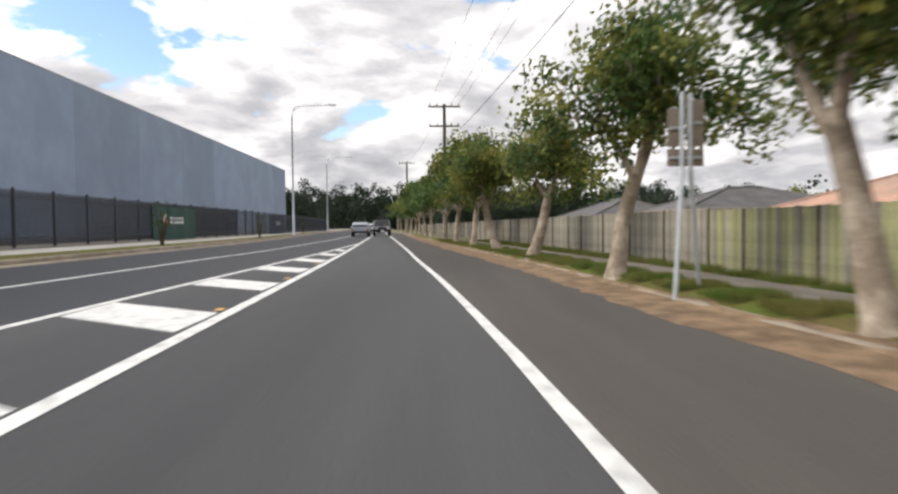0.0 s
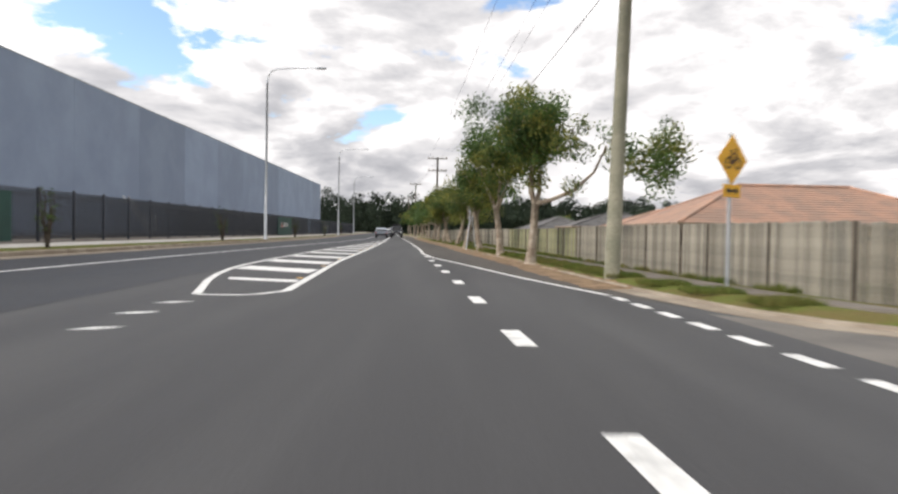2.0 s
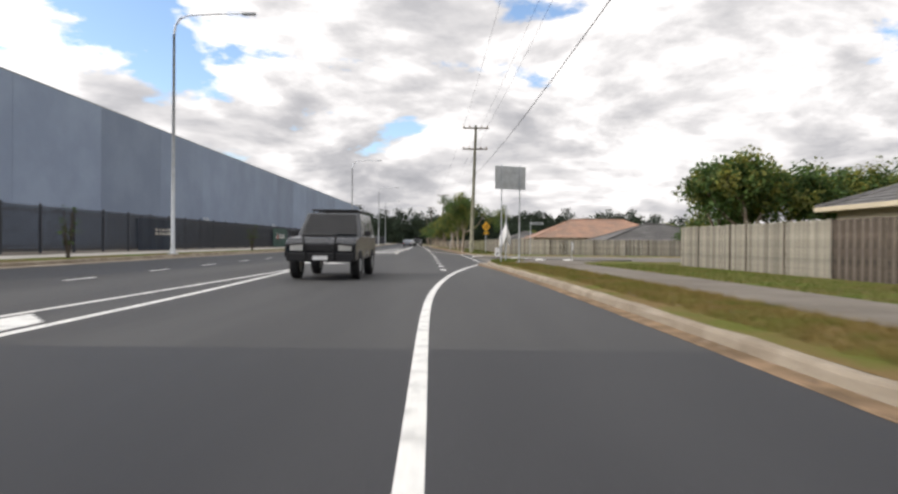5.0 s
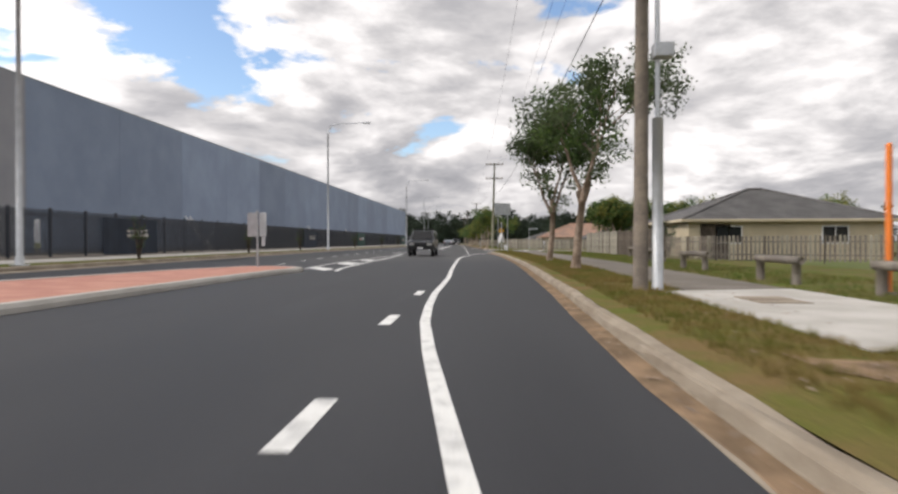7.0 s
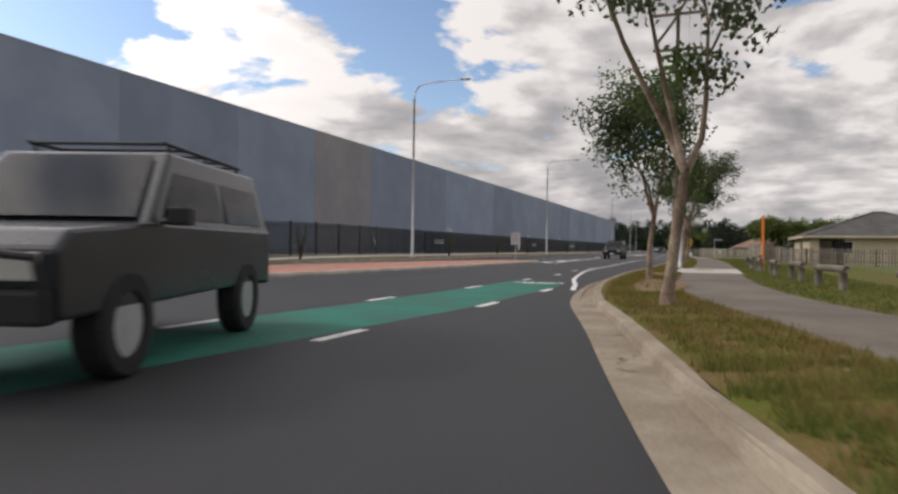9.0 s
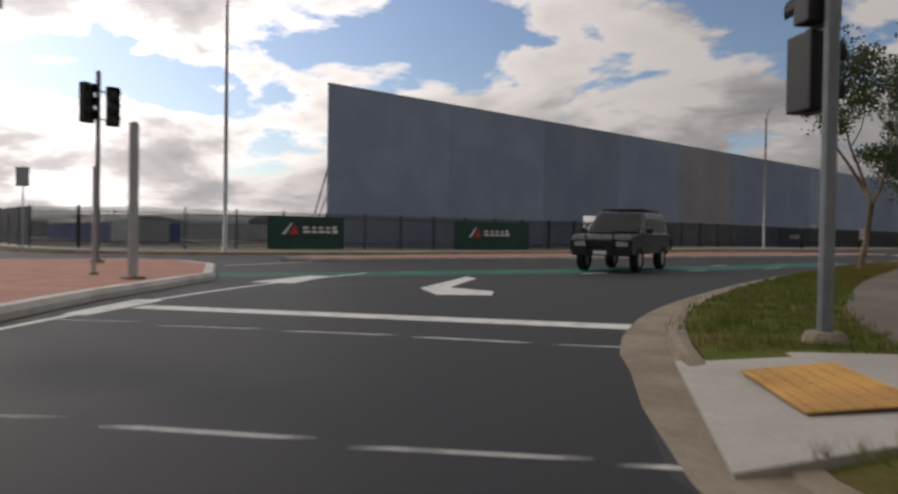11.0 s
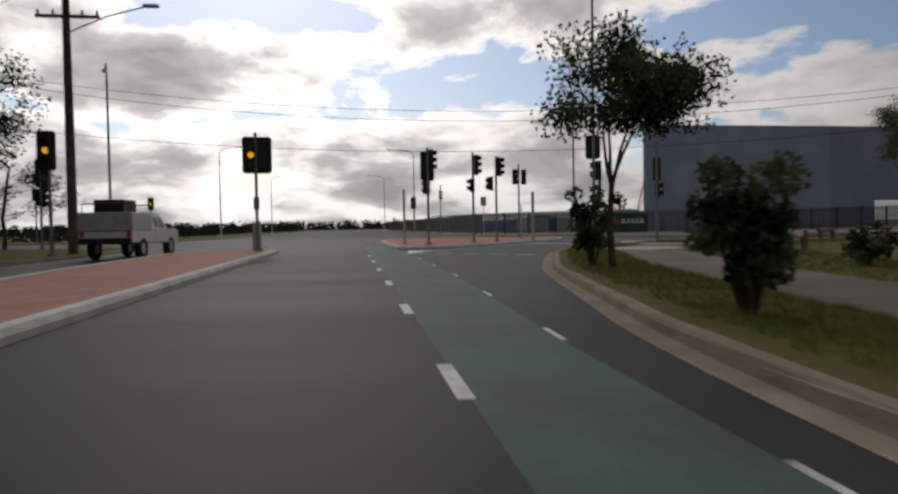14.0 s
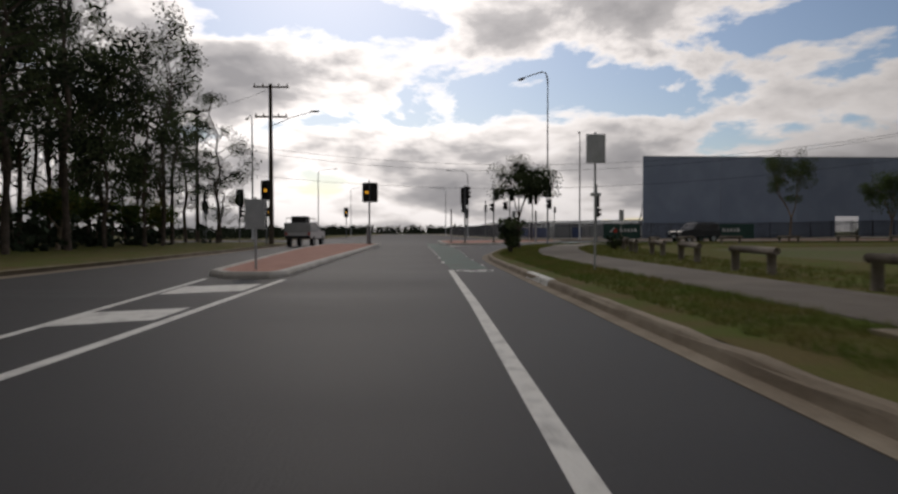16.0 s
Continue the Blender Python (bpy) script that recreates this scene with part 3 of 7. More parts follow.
def build_building():
    b = thing("warehouse", "huge grey precast concrete warehouse wall under construction", "building")
    n = 23
    w = (B1 - B0) / n
    holes = {2: (-106.7, -103.4, 3.0), 5: (-80.4, -79.5, 2.4)}
    for i in range(n):
        y0, y1 = B0 + i * w + 0.012, B0 + (i + 1) * w - 0.012
        bm = bmesh.new()
        if i in holes:
            d0, d1, dz = holes[i]
            zs = [(y0, 0.1), (y0, BH), (y1, BH), (y1, 0.1), (d1, 0.1), (d1, dz), (d0, dz), (d0, 0.1)]
            f0 = [bm.verts.new((BX, y, z)) for y, z in zs]
            f1 = [bm.verts.new((BX - 0.2, y, z)) for y, z in zs]
            for k in range(8):
                bm.faces.new((f0[k], f0[(k + 1) % 8], f1[(k + 1) % 8], f1[k]))
            for a in (f0, f1):
                for q in ((0, 1, 6, 7), (1, 2, 5, 6), (2, 3, 4, 5)):
                    bm.faces.new([a[i] for i in q])
            bmesh.ops.recalc_face_normals(bm, faces=bm.faces[:])
        else:
            box(bm, BX - 0.2, BX, y0, y1, 0.1, BH)
        part("wall_panel", bm, "panel_tan" if i == 4 else "panel", b)
        bm = bmesh.new()
        box(bm, BX - 0.19, BX - 0.02, y1, y1 + 0.024, 0.1, BH - 0.01)
        part("joint_sealant", bm, "kerb", b)
    bm = bmesh.new()
    box(bm, BX - 0.26, BX + 0.03, B0 - 0.02, B1, BH, BH + 0.08, 0.01)
    part("parapet_capping", bm, "galv", b)
    for y in (B0 + 0.3, -105.8, -80.0, -50, -20, 20, 60):
        bm = bmesh.new()
        tube(bm, [(BX - 0.22, y, 6.0), (BX - 3.6, y, 0.12)], [0.06, 0.06], 8)
        part("brace", bm, "galv", b)
    bm = bmesh.new()
    tube(bm, [(BX - 0.1, B0 - 0.05, 3.4), (BX + 0.1, B0 - 1.6, 0.15)], [0.05, 0.05], 8)
    part("brace", bm, "galv", b)
    # white steel frames that lean against the wall on the street side
    for y in (8.5, -19.0, -60.0):
        bm = bmesh.new()
        for dy in (0, 0.9):
            tube(bm, [(BX + 0.05, y + dy, 3.1), (BX + 2.2, y + dy, 0.15)], [0.06, 0.06], 6)
            tube(bm, [(BX + 2.2, y + dy, 0.15), (BX + 2.2, y + dy, 1.7)], [0.05, 0.05], 6)
        for k in range(5):
            f = 0.1 + 0.18 * k
            tube(bm, [(BX + 0.05 + 2.15 * f, y, 3.1 - 2.95 * f), (BX + 0.05 + 2.15 * f, y + 0.9, 3.1 - 2.95 * f)], [0.035, 0.035], 6)
        part("prop_frame", bm, "white", b, "white steel wall prop")
    return b


build_building()

# ---------------------------------------------------------------- painted markings

def mark(pts, mat="line", name="lane_line", label="white painted line", z=0.004):
    bm = bmesh.new()
    vs = [bm.verts.new((x, y, z)) for x, y in pts]
    for tri in tessellate_polygon([[v.co.copy() for v in vs]]):
        bm.faces.new([vs[k] for k in tri])
    bmesh.ops.recalc_face_normals(bm, faces=bm.faces[:])
    for fc in bm.faces:
        if fc.normal.z < 0:
            fc.normal_flip()
    ob = finish(name, bm, mat)
    return tagged(ob, label, "road marking", kind="structure")


def stripe(line, width=0.14, mat="line", name="lane_line", label="white painted edge line", z=0.005):
    bm = bmesh.new()
    loft(bm, line, [(-width / 2, z), (width / 2, z)])
    for fc in bm.faces:
        if fc.normal.z < 0:
            fc.normal_flip()
    return tagged(finish(name, bm, mat), label, "road marking", kind="structure")


def dashes(line, width, length, gap, label="white painted dashes", z=0.005):
    """One object of short strokes along a plan line."""
    pts = [Vector(p) for p in line]
    seglen = [(b - a).length for a, b in zip(pts, pts[1:])]
    total = sum(seglen)

    def at(s):
        for (a, b), l in zip(zip(pts, pts[1:]), seglen):
            if s <= l:
                return a + (b - a) * (s / l), (b - a).normalized()
            s -= l
        return pts[-1], (pts[-1] - pts[-2]).normalized()

    s = 0.0
    while s + length < total:
        (a, da), (b, db) = at(s), at(s + length)
        n = Vector((da.y, -da.x)) * width / 2
        mark([(a + n)[:], (a - n)[:], (b - n)[:], (b + n)[:]], label=label, name="lane_dash", z=z)
        s += length + gap


# avenue, northern part
stripe(smooth_line([(3.95, -33.5), (3.05, -29.5), (2.3, -25.0), (1.98, -23.2), (1.4, -20.0), (1.0, -17.6), (0.84, -15.7), (0.6, -12.7), (0.5, -9), (0.2, -2), (-0.25, 6), (-1.1, 22), (-5, 90), (-9, 160)], 2), 0.12)
for y in (-16.9, -20.8, -24.2, -27.4, -31.0, -34.6, -38.3, -42.0, -46.0, -50.3, -54.4, -58.3, -61.9, -65.6):
    x = 1.5 + (-30.9 - y) * (0.049 if y > -31 else 0.037)
    mark([(x - 0.12, y + 0.5), (x + 0.08, y + 0.5), (x + 0.12, y - 0.5), (x - 0.08, y - 0.5)], name="lane_dash", label="white painted dash")
dashes([(3.95, -33.8), (4.1, -40), (4.55, -56)], 0.16, 0.6, 0.45, "short white give-way dashes across the street mouth")
HR = smooth_line([(-1.45, -33.6), (-1.75, -28), (-2.05, -22), (-2.3, -12), (-2.7, 2), (-3.3, 18), (-4.0, 34), (-6.5, 90), (-10, 160)], 2)
HL = smooth_line([(-2.65, -34.4), (-3.4, -31.5), (-4.1, -27.5), (-4.4, -22), (-4.5, -10), (-4.3, 0), (-3.9, 14), (-3.75, 27)], 2)
stripe(HR, 0.16), stripe(HL, 0.14)
stripe(smooth_line([(-1.45, -33.6), (-1.9, -34.4), (-2.65, -34.4)], 0.3), 0.14)
for k in range(11):
    y = -27.4 + 4.25 * k
    xl, xr = at_y(HL[::-1], y), at_y(HR[::-1], y)
    if xr - xl > 0.5:
        mark([(xl + 0.12, y + 1.35), (xr - 0.12, y), (xr - 0.12, y - 1.45), (xl + 0.12, y - 0.1)], name="hatch_bar", label="broad white hatching bar on the median")
mark([(-3.25, -30.55), (-1.72, -31.1), (-1.65, -31.75), (-3.1, -31.2)], name="hatch_bar", label="broad white hatching bar on the median")
for x, y in ((-2.57, -35.6), (-2.55, -36.8), (-2.41, -38.1)):
    mark([(x - 0.25, y - 0.1), (x - 0.05, y + 0.12), (x + 0.25, y + 0.16), (x + 0.05, y - 0.06)], name="lane_fleck", label="remnant of a worn white lane mark")
for y in (-30.7, -25.9, -20.9, -15.9, -10.9, -5.9, -0.9, 4.1):
    t = thing("raised_marker", "small yellow raised reflective road marker", "road marker", pose(at_y(HR[::-1], y) - 0.16, y, 0.004), group="raised markers along the median")
    bm = bmesh.new()
    box(bm, -0.055, 0.055, -0.05, 0.05, 0, 0.02, 0.008)
    part("body", bm, "yellow", t)
    bm = bmesh.new()
    box(bm, -0.04, 0.04, -0.053, -0.05, 0.004, 0.014)
    part("reflector", bm, "white", t)
# opposite carriageway
stripe(smooth_line([(-7.7, -34), (-7.5, -20), (-7.1, -3), (-6.9, 6), (-6.6, 22), (-7.5, 60), (-13, 160)], 2), 0.12)
dashes([(-4.7, -95), (-5.1, -88), (-5.9, -78), (-6.5, -66), (-7.2, -45), (-7.6, -36)], 0.12, 1.6, 3.6)
# turning arrow and lane stub
mark([(-4.3, -58.1), (-2.5, -58.9), (-2.6, -58.4), (-1.6, -59.1), (-2.4, -60.3), (-2.4, -59.7), (-4.1, -59.6)], name="arrow", label="white painted turning arrow")
mark([(-0.85, -57.2), (-0.7, -57.2), (-0.45, -60.7), (-0.6, -60.7)], name="lane_dash")
# edge line through the approach
stripe(smooth_line([(4.75, -56.3), (4.3, -59.5), (3.7, -63.5), (3.0, -70), (2.65, -78), (2.85, -88), (3.08, -96), (3.24, -100), (3.3, -103.5), (3.33, -106.5), (3.43, -109), (3.57, -111.2), (3.82, -113.5), (4.1, -115.7), (4.62, -119.6), (5.0, -121.5), (5.2, -122.45), (5.67, -125.3)], 1.5), 0.13)
for x, y in ((3.02, -106.4), (3.1, -111.0), (3.34, -116.0), (3.32, -120.5), (3.2, -125.35), (2.95, -130.0), (2.75, -134.8), (5.1, -125.6), (5.1, -130.2), (4.9, -134.9), (4.5, -139.5)):
    mark([(x - 0.08, y + 0.55), (x + 0.07, y + 0.55), (x + 0.08, y - 0.55), (x - 0.07, y - 0.55)], name="lane_dash", label="short white painted dash", z=0.006)
# hatching before the kerbed median
H2R = smooth_line([(-0.85, -96.6), (-1.2, -94), (-1.35, -91), (-1.47, -88), (-1.6, -84), (-1.75, -78), (-2.05, -72), (-2.4, -66)], 2)
H2L = smooth_line([(-2.45, -94.6), (-2.75, -90.6), (-2.8, -86.5), (-2.72, -82), (-2.65, -77), (-2.55, -70), (-2.55, -66)], 2)
stripe(H2R, 0.15), stripe(H2L, 0.13)
for q in ([(-2.45, -94.0), (-1.35, -96.2), (-1.3, -94.7), (-2.5, -92.6)], [(-2.55, -89.0), (-1.6, -90.4), (-1.62, -87.8), (-2.62, -86.3)], [(-2.55, -83.4), (-1.8, -84.4), (-1.85, -82.2), (-2.55, -81.3)]):
    mark(q, name="hatch_bar", label="broad white hatching bar before the median")
# bicycle lanes
mark([(3.15, -121.4), (4.75, -121.6), (5.0, -124), (5.0, -131), (4.4, -139), (2.6, -147), (1.5, -149.5), (-0.2, -149.5), (1.0, -147), (2.5, -138), (3.05, -131), (3.2, -126)], "green", "bike_lane", "green painted bicycle lane", 0.003)
mark([(6, -161.3), (26.3, -161.3), (40, -161.46), (46.0, -161.47), (45.9, -160.43), (37, -160.33), (33, -160.15), (28.5, -159.98), (21, -159.86), (16, -159.88), (13.6, -160.02), (6.2, -160.2)], "green_worn", "bike_lane", "worn green bicycle lane, greyed by painted-in haze and sheen", 0.003)
dashes([(17, -159.86), (28.5, -159.96), (33, -160.13), (37, -160.31), (45, -160.4)], 0.055, 0.7, 3.1)


def bike_symbol(m):
    bm = bmesh.new()
    lift_by = [0.0]

    def arc(cx, cy, r, w, n=20):
        prev = None
        for k in range(n + 1):
            a = math.tau * k / n
            pair = [bm.verts.new((cx + q * math.cos(a), cy + q * math.sin(a) * 1.0, 0)) for q in (r - w, r + w)]
            if prev:
                bm.faces.new((prev[0], prev[1], pair[1], pair[0]))
            prev = pair

    def bar(x0, y0, x1, y1, w=0.05):
        lift_by[0] += 0.0012
        d = Vector((x1 - x0, y1 - y0)).normalized()
        n = Vector((d.y, -d.x)) * w
        bm.faces.new([bm.verts.new((x, y, lift_by[0])) for x, y in ((x0 + n.x, y0 + n.y), (x0 - n.x, y0 - n.y), (x1 - n.x, y1 - n.y), (x1 + n.x, y1 + n.y))])

    arc(-0.55, 0, 0.3, 0.05), arc(0.55, 0, 0.3, 0.05)
    for q in ((-0.55, 0, -0.25, 0.5), (-0.25, 0.5, 0.35, 0.5), (0.35, 0.5, 0.0, 0.0), (0, 0, -0.25, 0.5), (-0.55, 0, 0, 0), (0.55, 0, 0.3, 0.62), (0.3, 0.62, 0.5, 0.7), (-0.38, 0.6, -0.12, 0.6)):
        bar(*q)
    bmesh.ops.recalc_face_normals(bm, faces=bm.faces[:])
    bmesh.ops.transform(bm, matrix=m, verts=bm.verts[:])
    for fc in bm.faces:
        if fc.normal.z < 0:
            fc.normal_flip()
    tagged(finish("bicycle_symbol", bm, "line"), "white painted bicycle symbol on the green lane", "road marking", kind="structure")


bike_symbol(pose(4.15, -122.35, 0.008, 0, 0, 180) @ Matrix.Diagonal((0.8, 1.0, 1, 1)))
bike_symbol(pose(46.75, -160.88, 0.008, 0, 0, -90) @ Matrix.Diagonal((0.55, 1.15, 1, 1)))
# slip lane and crossing
mark([(7.35, -152.4), (7.1, -152.1), (11.95, -148.22), (12.2, -148.6)], name="stop_line", label="white stop line across the slip lane")
for a, b in (((7.98, -153.5), (8.73, -152.75)), ((9.24, -152.58), (9.97, -151.87)), ((10.3, -151.68), (11.08, -151.0)), ((11.36, -150.83), (12.16, -150.25)), ((12.45, -150.05), (12.95, -149.6)),
             ((10.75, -155.81), (11.61, -155.07)), ((11.9, -154.84), (12.51, -154.16)), ((12.9, -153.92), (13.61, -153.3)), ((13.94, -153.1), (14.61, -152.47)), ((14.85, -152.3), (15.05, -152.13))):
    mark([(a[0] - 0.06, a[1] - 0.08), (a[0] + 0.08, a[1] + 0.1), (b[0] + 0.08, b[1] + 0.1), (b[0] - 0.06, b[1] - 0.08)], name="lane_dash", label="white dash of the crossing line")
for a in ((17.1, -159.4), (17.85, -158.45), (18.6, -157.6), (19.35, -156.8), (20.1, -156.0)):
    mark([(a[0] - 0.32, a[1] - 0.42), (a[0] - 0.14, a[1] - 0.5), (a[0] + 0.32, a[1] + 0.02), (a[0] + 0.14, a[1] + 0.1)], name="lane_dash", label="white give-way dash at the end of the slip lane")
stripe(smooth_line([(17.2, -160), (15.2, -158.75), (11.2, -156.0), (8.3, -153.6), (6.3, -151.7), (4.0, -148.8), (1.8, -145.3)], 1), 0.12)
mark([(4.1, -143.9), (4.75, -144.15), (6.6, -146.5), (7.7, -146.4), (8.3, -147.0), (7.75, -147.75), (6.45, -147.1)], name="arrow", label="white painted left-turn arrow")
mark([(3.6, -149.2), (4.3, -148.6), (2.6, -146.8), (2.2, -147.1)], name="hatch_bar", label="white chevron bar before the island")
mark([(6.2, -152.0), (7.6, -153.2), (7.9, -153.0), (6.5, -151.7)], name="hatch_bar", label="white chevron bar before the island")
mark([(13.8, -159.6), (16.6, -159.85), (14.6, -158.6)], name="hatch_bar", label="white chevron at the island tip")
stripe([Vector((-3.3, -147)), Vector((-6.3, -140)), Vector((-6.8, -134))], 0.13)
# cross street, eastern arm
stripe([Vector((46.5, -161.5)), Vector((55, -161.65)), Vector((66, -161.95)), Vector((90, -162.2))], 0.14)
dashes([(18, -161.36), (29, -161.4), (46, -161.52)], 0.11, 1.0, 2.9)
stripe([Vector((49.8, -165.25)), Vector((58, -165.35)), Vector((80, -166))], 0.14)
stripe([Vector((49.4, -167.0)), Vector((57.5, -166.5)), Vector((80, -166.3))], 0.12)
mark([(51.0, -165.45), (51.6, -166.75), (53.2, -166.65), (52.6, -165.45)], name="hatch_bar", label="white hatching bar before the median")
mark([(55.2, -165.5), (55.7, -166.55), (57.0, -166.5), (56.5, -165.5)], name="hatch_bar", label="white hatching bar before the median")
# old darker patches and tyre-polished bands on the asphalt
SHOULDER = [(3.95, -33.5), (3.05, -29.5), (2.3, -25.0), (1.4, -20.0), (0.84, -15.7), (0.5, -9), (0.2, -2), (-0.25, 6), (-1.1, 22), (-5, 90)]
mark(SHOULDER + [(p.x + 0.05, p.y) for p in KERB_E1[::3] if -36 < p.y < 90], "asphalt_shoulder", "asphalt_patch", "brownish worn asphalt shoulder beside the kerb", 0.002)
mark([(-9.4, -96), (-3.7, -45), (-4.6, -20), (-4.4, 2), (-4.0, 24), (-7, 90), (-16, 150), (-17, 150), (-11.6, 60), (-10.0, 30), (-9.6, 5), (-9.6, -20), (-9.7, -58)], "asphalt_new", "asphalt_patch", "newer dark asphalt on the opposite lanes", 0.002)
mark([(4.6, -36), (7.5, -39.5), (14, -41.2), (40, -43), (40, -58.6), (14, -54.4), (7, -54.1), (4.9, -56.3)], "asphalt_old", "asphalt_patch", "pale worn asphalt of the small side street", 0.002)
mark([(5.5, -84), (-9.3, -84), (-9.2, -104), (-9.6, -115), (-10.4, -130), (-11.1, -140), (-12.8, -146.6), (-17, -150.4), (-24, -151.6), (-24, -176), (3.3, -176), (5.2, -172.6), (10, -171.5), (75, -171.4), (75, -160.25), (55, -160.0), (44.6, -159.75), (34, -159.0), (28.1, -158.1), (22, -156.2), (15, -152.3), (12.6, -149.4), (9.0, -139.6), (6.6, -128.6), (5.75, -124), (5.7, -117)], "asphalt_new", "asphalt_patch", "newer dark asphalt of the signalled junction", 0.002)

# ---------------------------------------------------------------- kerbed islands with red pavers


def island(name, pts, label, top=0.15, edge="concrete"):
    t = thing(name, label, "traffic island")
    line = [Vector(p) for p in pts]
    c = sum(line, Vector((0, 0))) / len(line)
    inner = []
    n = len(line)
    for i, p in enumerate(line):
        a, b = line[i - 1], line[(i + 1) % n]
        d = (b - a).normalized()
        q = Vector((d.y, -d.x))
        q = q if q.dot(c - p) > 0 else -q
        inner.append(p + q * 0.24)
    bm = bmesh.new()
    rings = []
    for src, z in ((line, -0.02), (line, 0.08), ([p + (q - p) * 0.2 for p, q in zip(line, inner)], top), (inner, top), (inner, top - 0.03)):
        rings.append([bm.verts.new((p.x, p.y, z)) for p in src])
    for r0, r1 in zip(rings, rings[1:]):
        for i in range(n):
            bm.faces.new((r0[i], r0[(i + 1) % n], r1[(i + 1) % n], r1[i]))
    bmesh.ops.recalc_face_normals(bm, faces=bm.faces[:])
    part("kerb_edge", bm, edge, t, "pale concrete kerb edge")
    bm = bmesh.new()
    f = bm.faces.new([bm.verts.new((p.x, p.y, top - 0.012)) for p in inner])
    bmesh.ops.triangulate(bm, faces=[f])
    bmesh.ops.recalc_face_normals(bm, faces=bm.faces[:])
    for fc in bm.faces:
        if fc.normal.z < 0:
            fc.normal_flip()
    part("paving_bed", bm, "paver", t, "red-brown paving")
    return t, inner


def inside(pt, poly):
    x, y = pt
    r = False
    for (x0, y0), (x1, y1) in zip(poly, poly[1:] + poly[:1]):
        if (y0 > y) != (y1 > y) and x < (x1 - x0) * (y - y0) / (y1 - y0) + x0:
            r = not r
    return r


ISL_T, ISL_T_IN = island("traffic_island", [(13.5, -159.0), (13.5, -159.5), (12.8, -159.95), (5, -160.1), (-2, -160), (-6.0, -159.0), (-6.3, -153), (-5.6, -148.8), (-4.2, -147.9), (-1.6, -147.9), (2.6, -149.5), (6.1, -152.5), (9.2, -154.7), (12.6, -157.5)], "triangular traffic island with red pavers and pale kerb", edge="kerb_pale")
ISL_M, ISL_M_IN = island("median_island", [(-1.95, -96.7), (-2.45, -96.0), (-3.4, -95.4), (-4.4, -95.6), (-5.5, -98.5), (-6.6, -106), (-7.4, -115), (-7.8, -130), (-7.0, -142), (-5.8, -144), (-4.9, -143.2), (-3.7, -131), (-3.1, -123), (-2.6, -116), (-2.3, -110), (-2.25, -104), (-2.1, -99.5), (-1.85, -97.4)], "long kerbed median paved with red-orange pavers")
ISL_E, ISL_E_IN = island("median_island", [(49.6, -165.6), (49.5, -166.6), (48.5, -167.2), (38, -168.0), (26, -168.8), (15.5, -168.8), (13.0, -168.0), (12.4, -166.6), (12.8, -165.2), (14, -164.85), (26, -165.0), (40, -165.2), (49, -165.3)], "long kerbed median with red pavers and white edge", edge="kerb_pale")
bm = bmesh.new()
prism(bm, [(4.55, -46.5), (5.6, -43.8), (8.0, -44.6), (12.5, -47.4), (13.0, -52.8), (9.7, -53.15), (8.3, -51.75), (6.95, -50.05), (5.4, -47.1)], -0.02, 0.1)
tagged(finish("splitter_island", bm, "asphalt_old"), "low splitter island with dark infill in the street mouth", "traffic island")
for x, y, a, h in ((4.85, -45.5, -20, 0.3), (6.85, -50.1, -52, 0.26), (8.15, -51.8, -50, 0.28), (9.45, -53.1, -45, 0.24)):
    bm = bmesh.new()
    box(bm, -h, h, -0.16, 0.16, 0, 0.125, 0.045, pose(x, y, 0.0, 0, 0, a))
    tagged(finish("kerb_nose", bm, "line"), "white-painted concrete kerb nose", "kerb")

bm = bmesh.new()
prism(bm, [(7.0, -50.2), (7.1, -50.12), (8.1, -51.42), (8.0, -51.5)], 0.09, 0.106)
tagged(finish("kerb_paint", bm, "line"), "thin white paint along the splitter edge", "kerb", kind="structure")
# kerb lengths painted white by the pram crossing
bm = bmesh.new()
loft(bm, [p for p in KERB_E2 if 49.0 < p.x < 52.4], [(-0.176, 0.002), (-0.193, 0.105), (-0.213, 0.13), (-0.243, 0.139), (-0.34, 0.139)])
tagged(finish("kerb_paint", bm, "line"), "white-painted length of kerb", "kerb", kind="structure")

# concrete slabs, pram ramps and tactile paving
SLABS = []
for pts, lab in (([(7.4, -107.6), (9.9, -107.0), (9.9, -113.6), (7.4, -114.2)], "pale new concrete slab across the footpath"),
                 (RAMP, "pale concrete pram ramp"),
                 ([(18.4, -151.9), (20.4, -150.4), (22.0, -152.6), (20.3, -154.0)], "pale concrete pram ramp")):
    bm = bmesh.new()
    SLABS.append(pts)
    prism(bm, pts, 0.0, 0.145)
    for v in bm.verts:
        if pts is RAMP and v.co.z > 0.1 and (v.co.x < 13.7 or v.co.y < -152):
            v.co.z = 0.034
    tagged(finish("concrete_slab", bm, "concrete"), lab, "pavement", kind="structure")
bm = bmesh.new()
for i in range(12):
    for j in range(6):
        box(bm, i * 0.1, i * 0.1 + 0.098, j * 0.1, j * 0.1 + 0.098, 0, 0.01)
        bmesh.ops.create_cone(bm, cap_ends=True, segments=6, radius1=0.02, radius2=0.014, depth=0.006, matrix=pose(i * 0.1 + 0.05, j * 0.1 + 0.05, 0.013))
bmesh.ops.transform(bm, matrix=pose(14.3, -150.35, 0.098, 7, 0, -47) @ Matrix.Diagonal((0.95, 1, 1, 1)), verts=bm.verts[:])
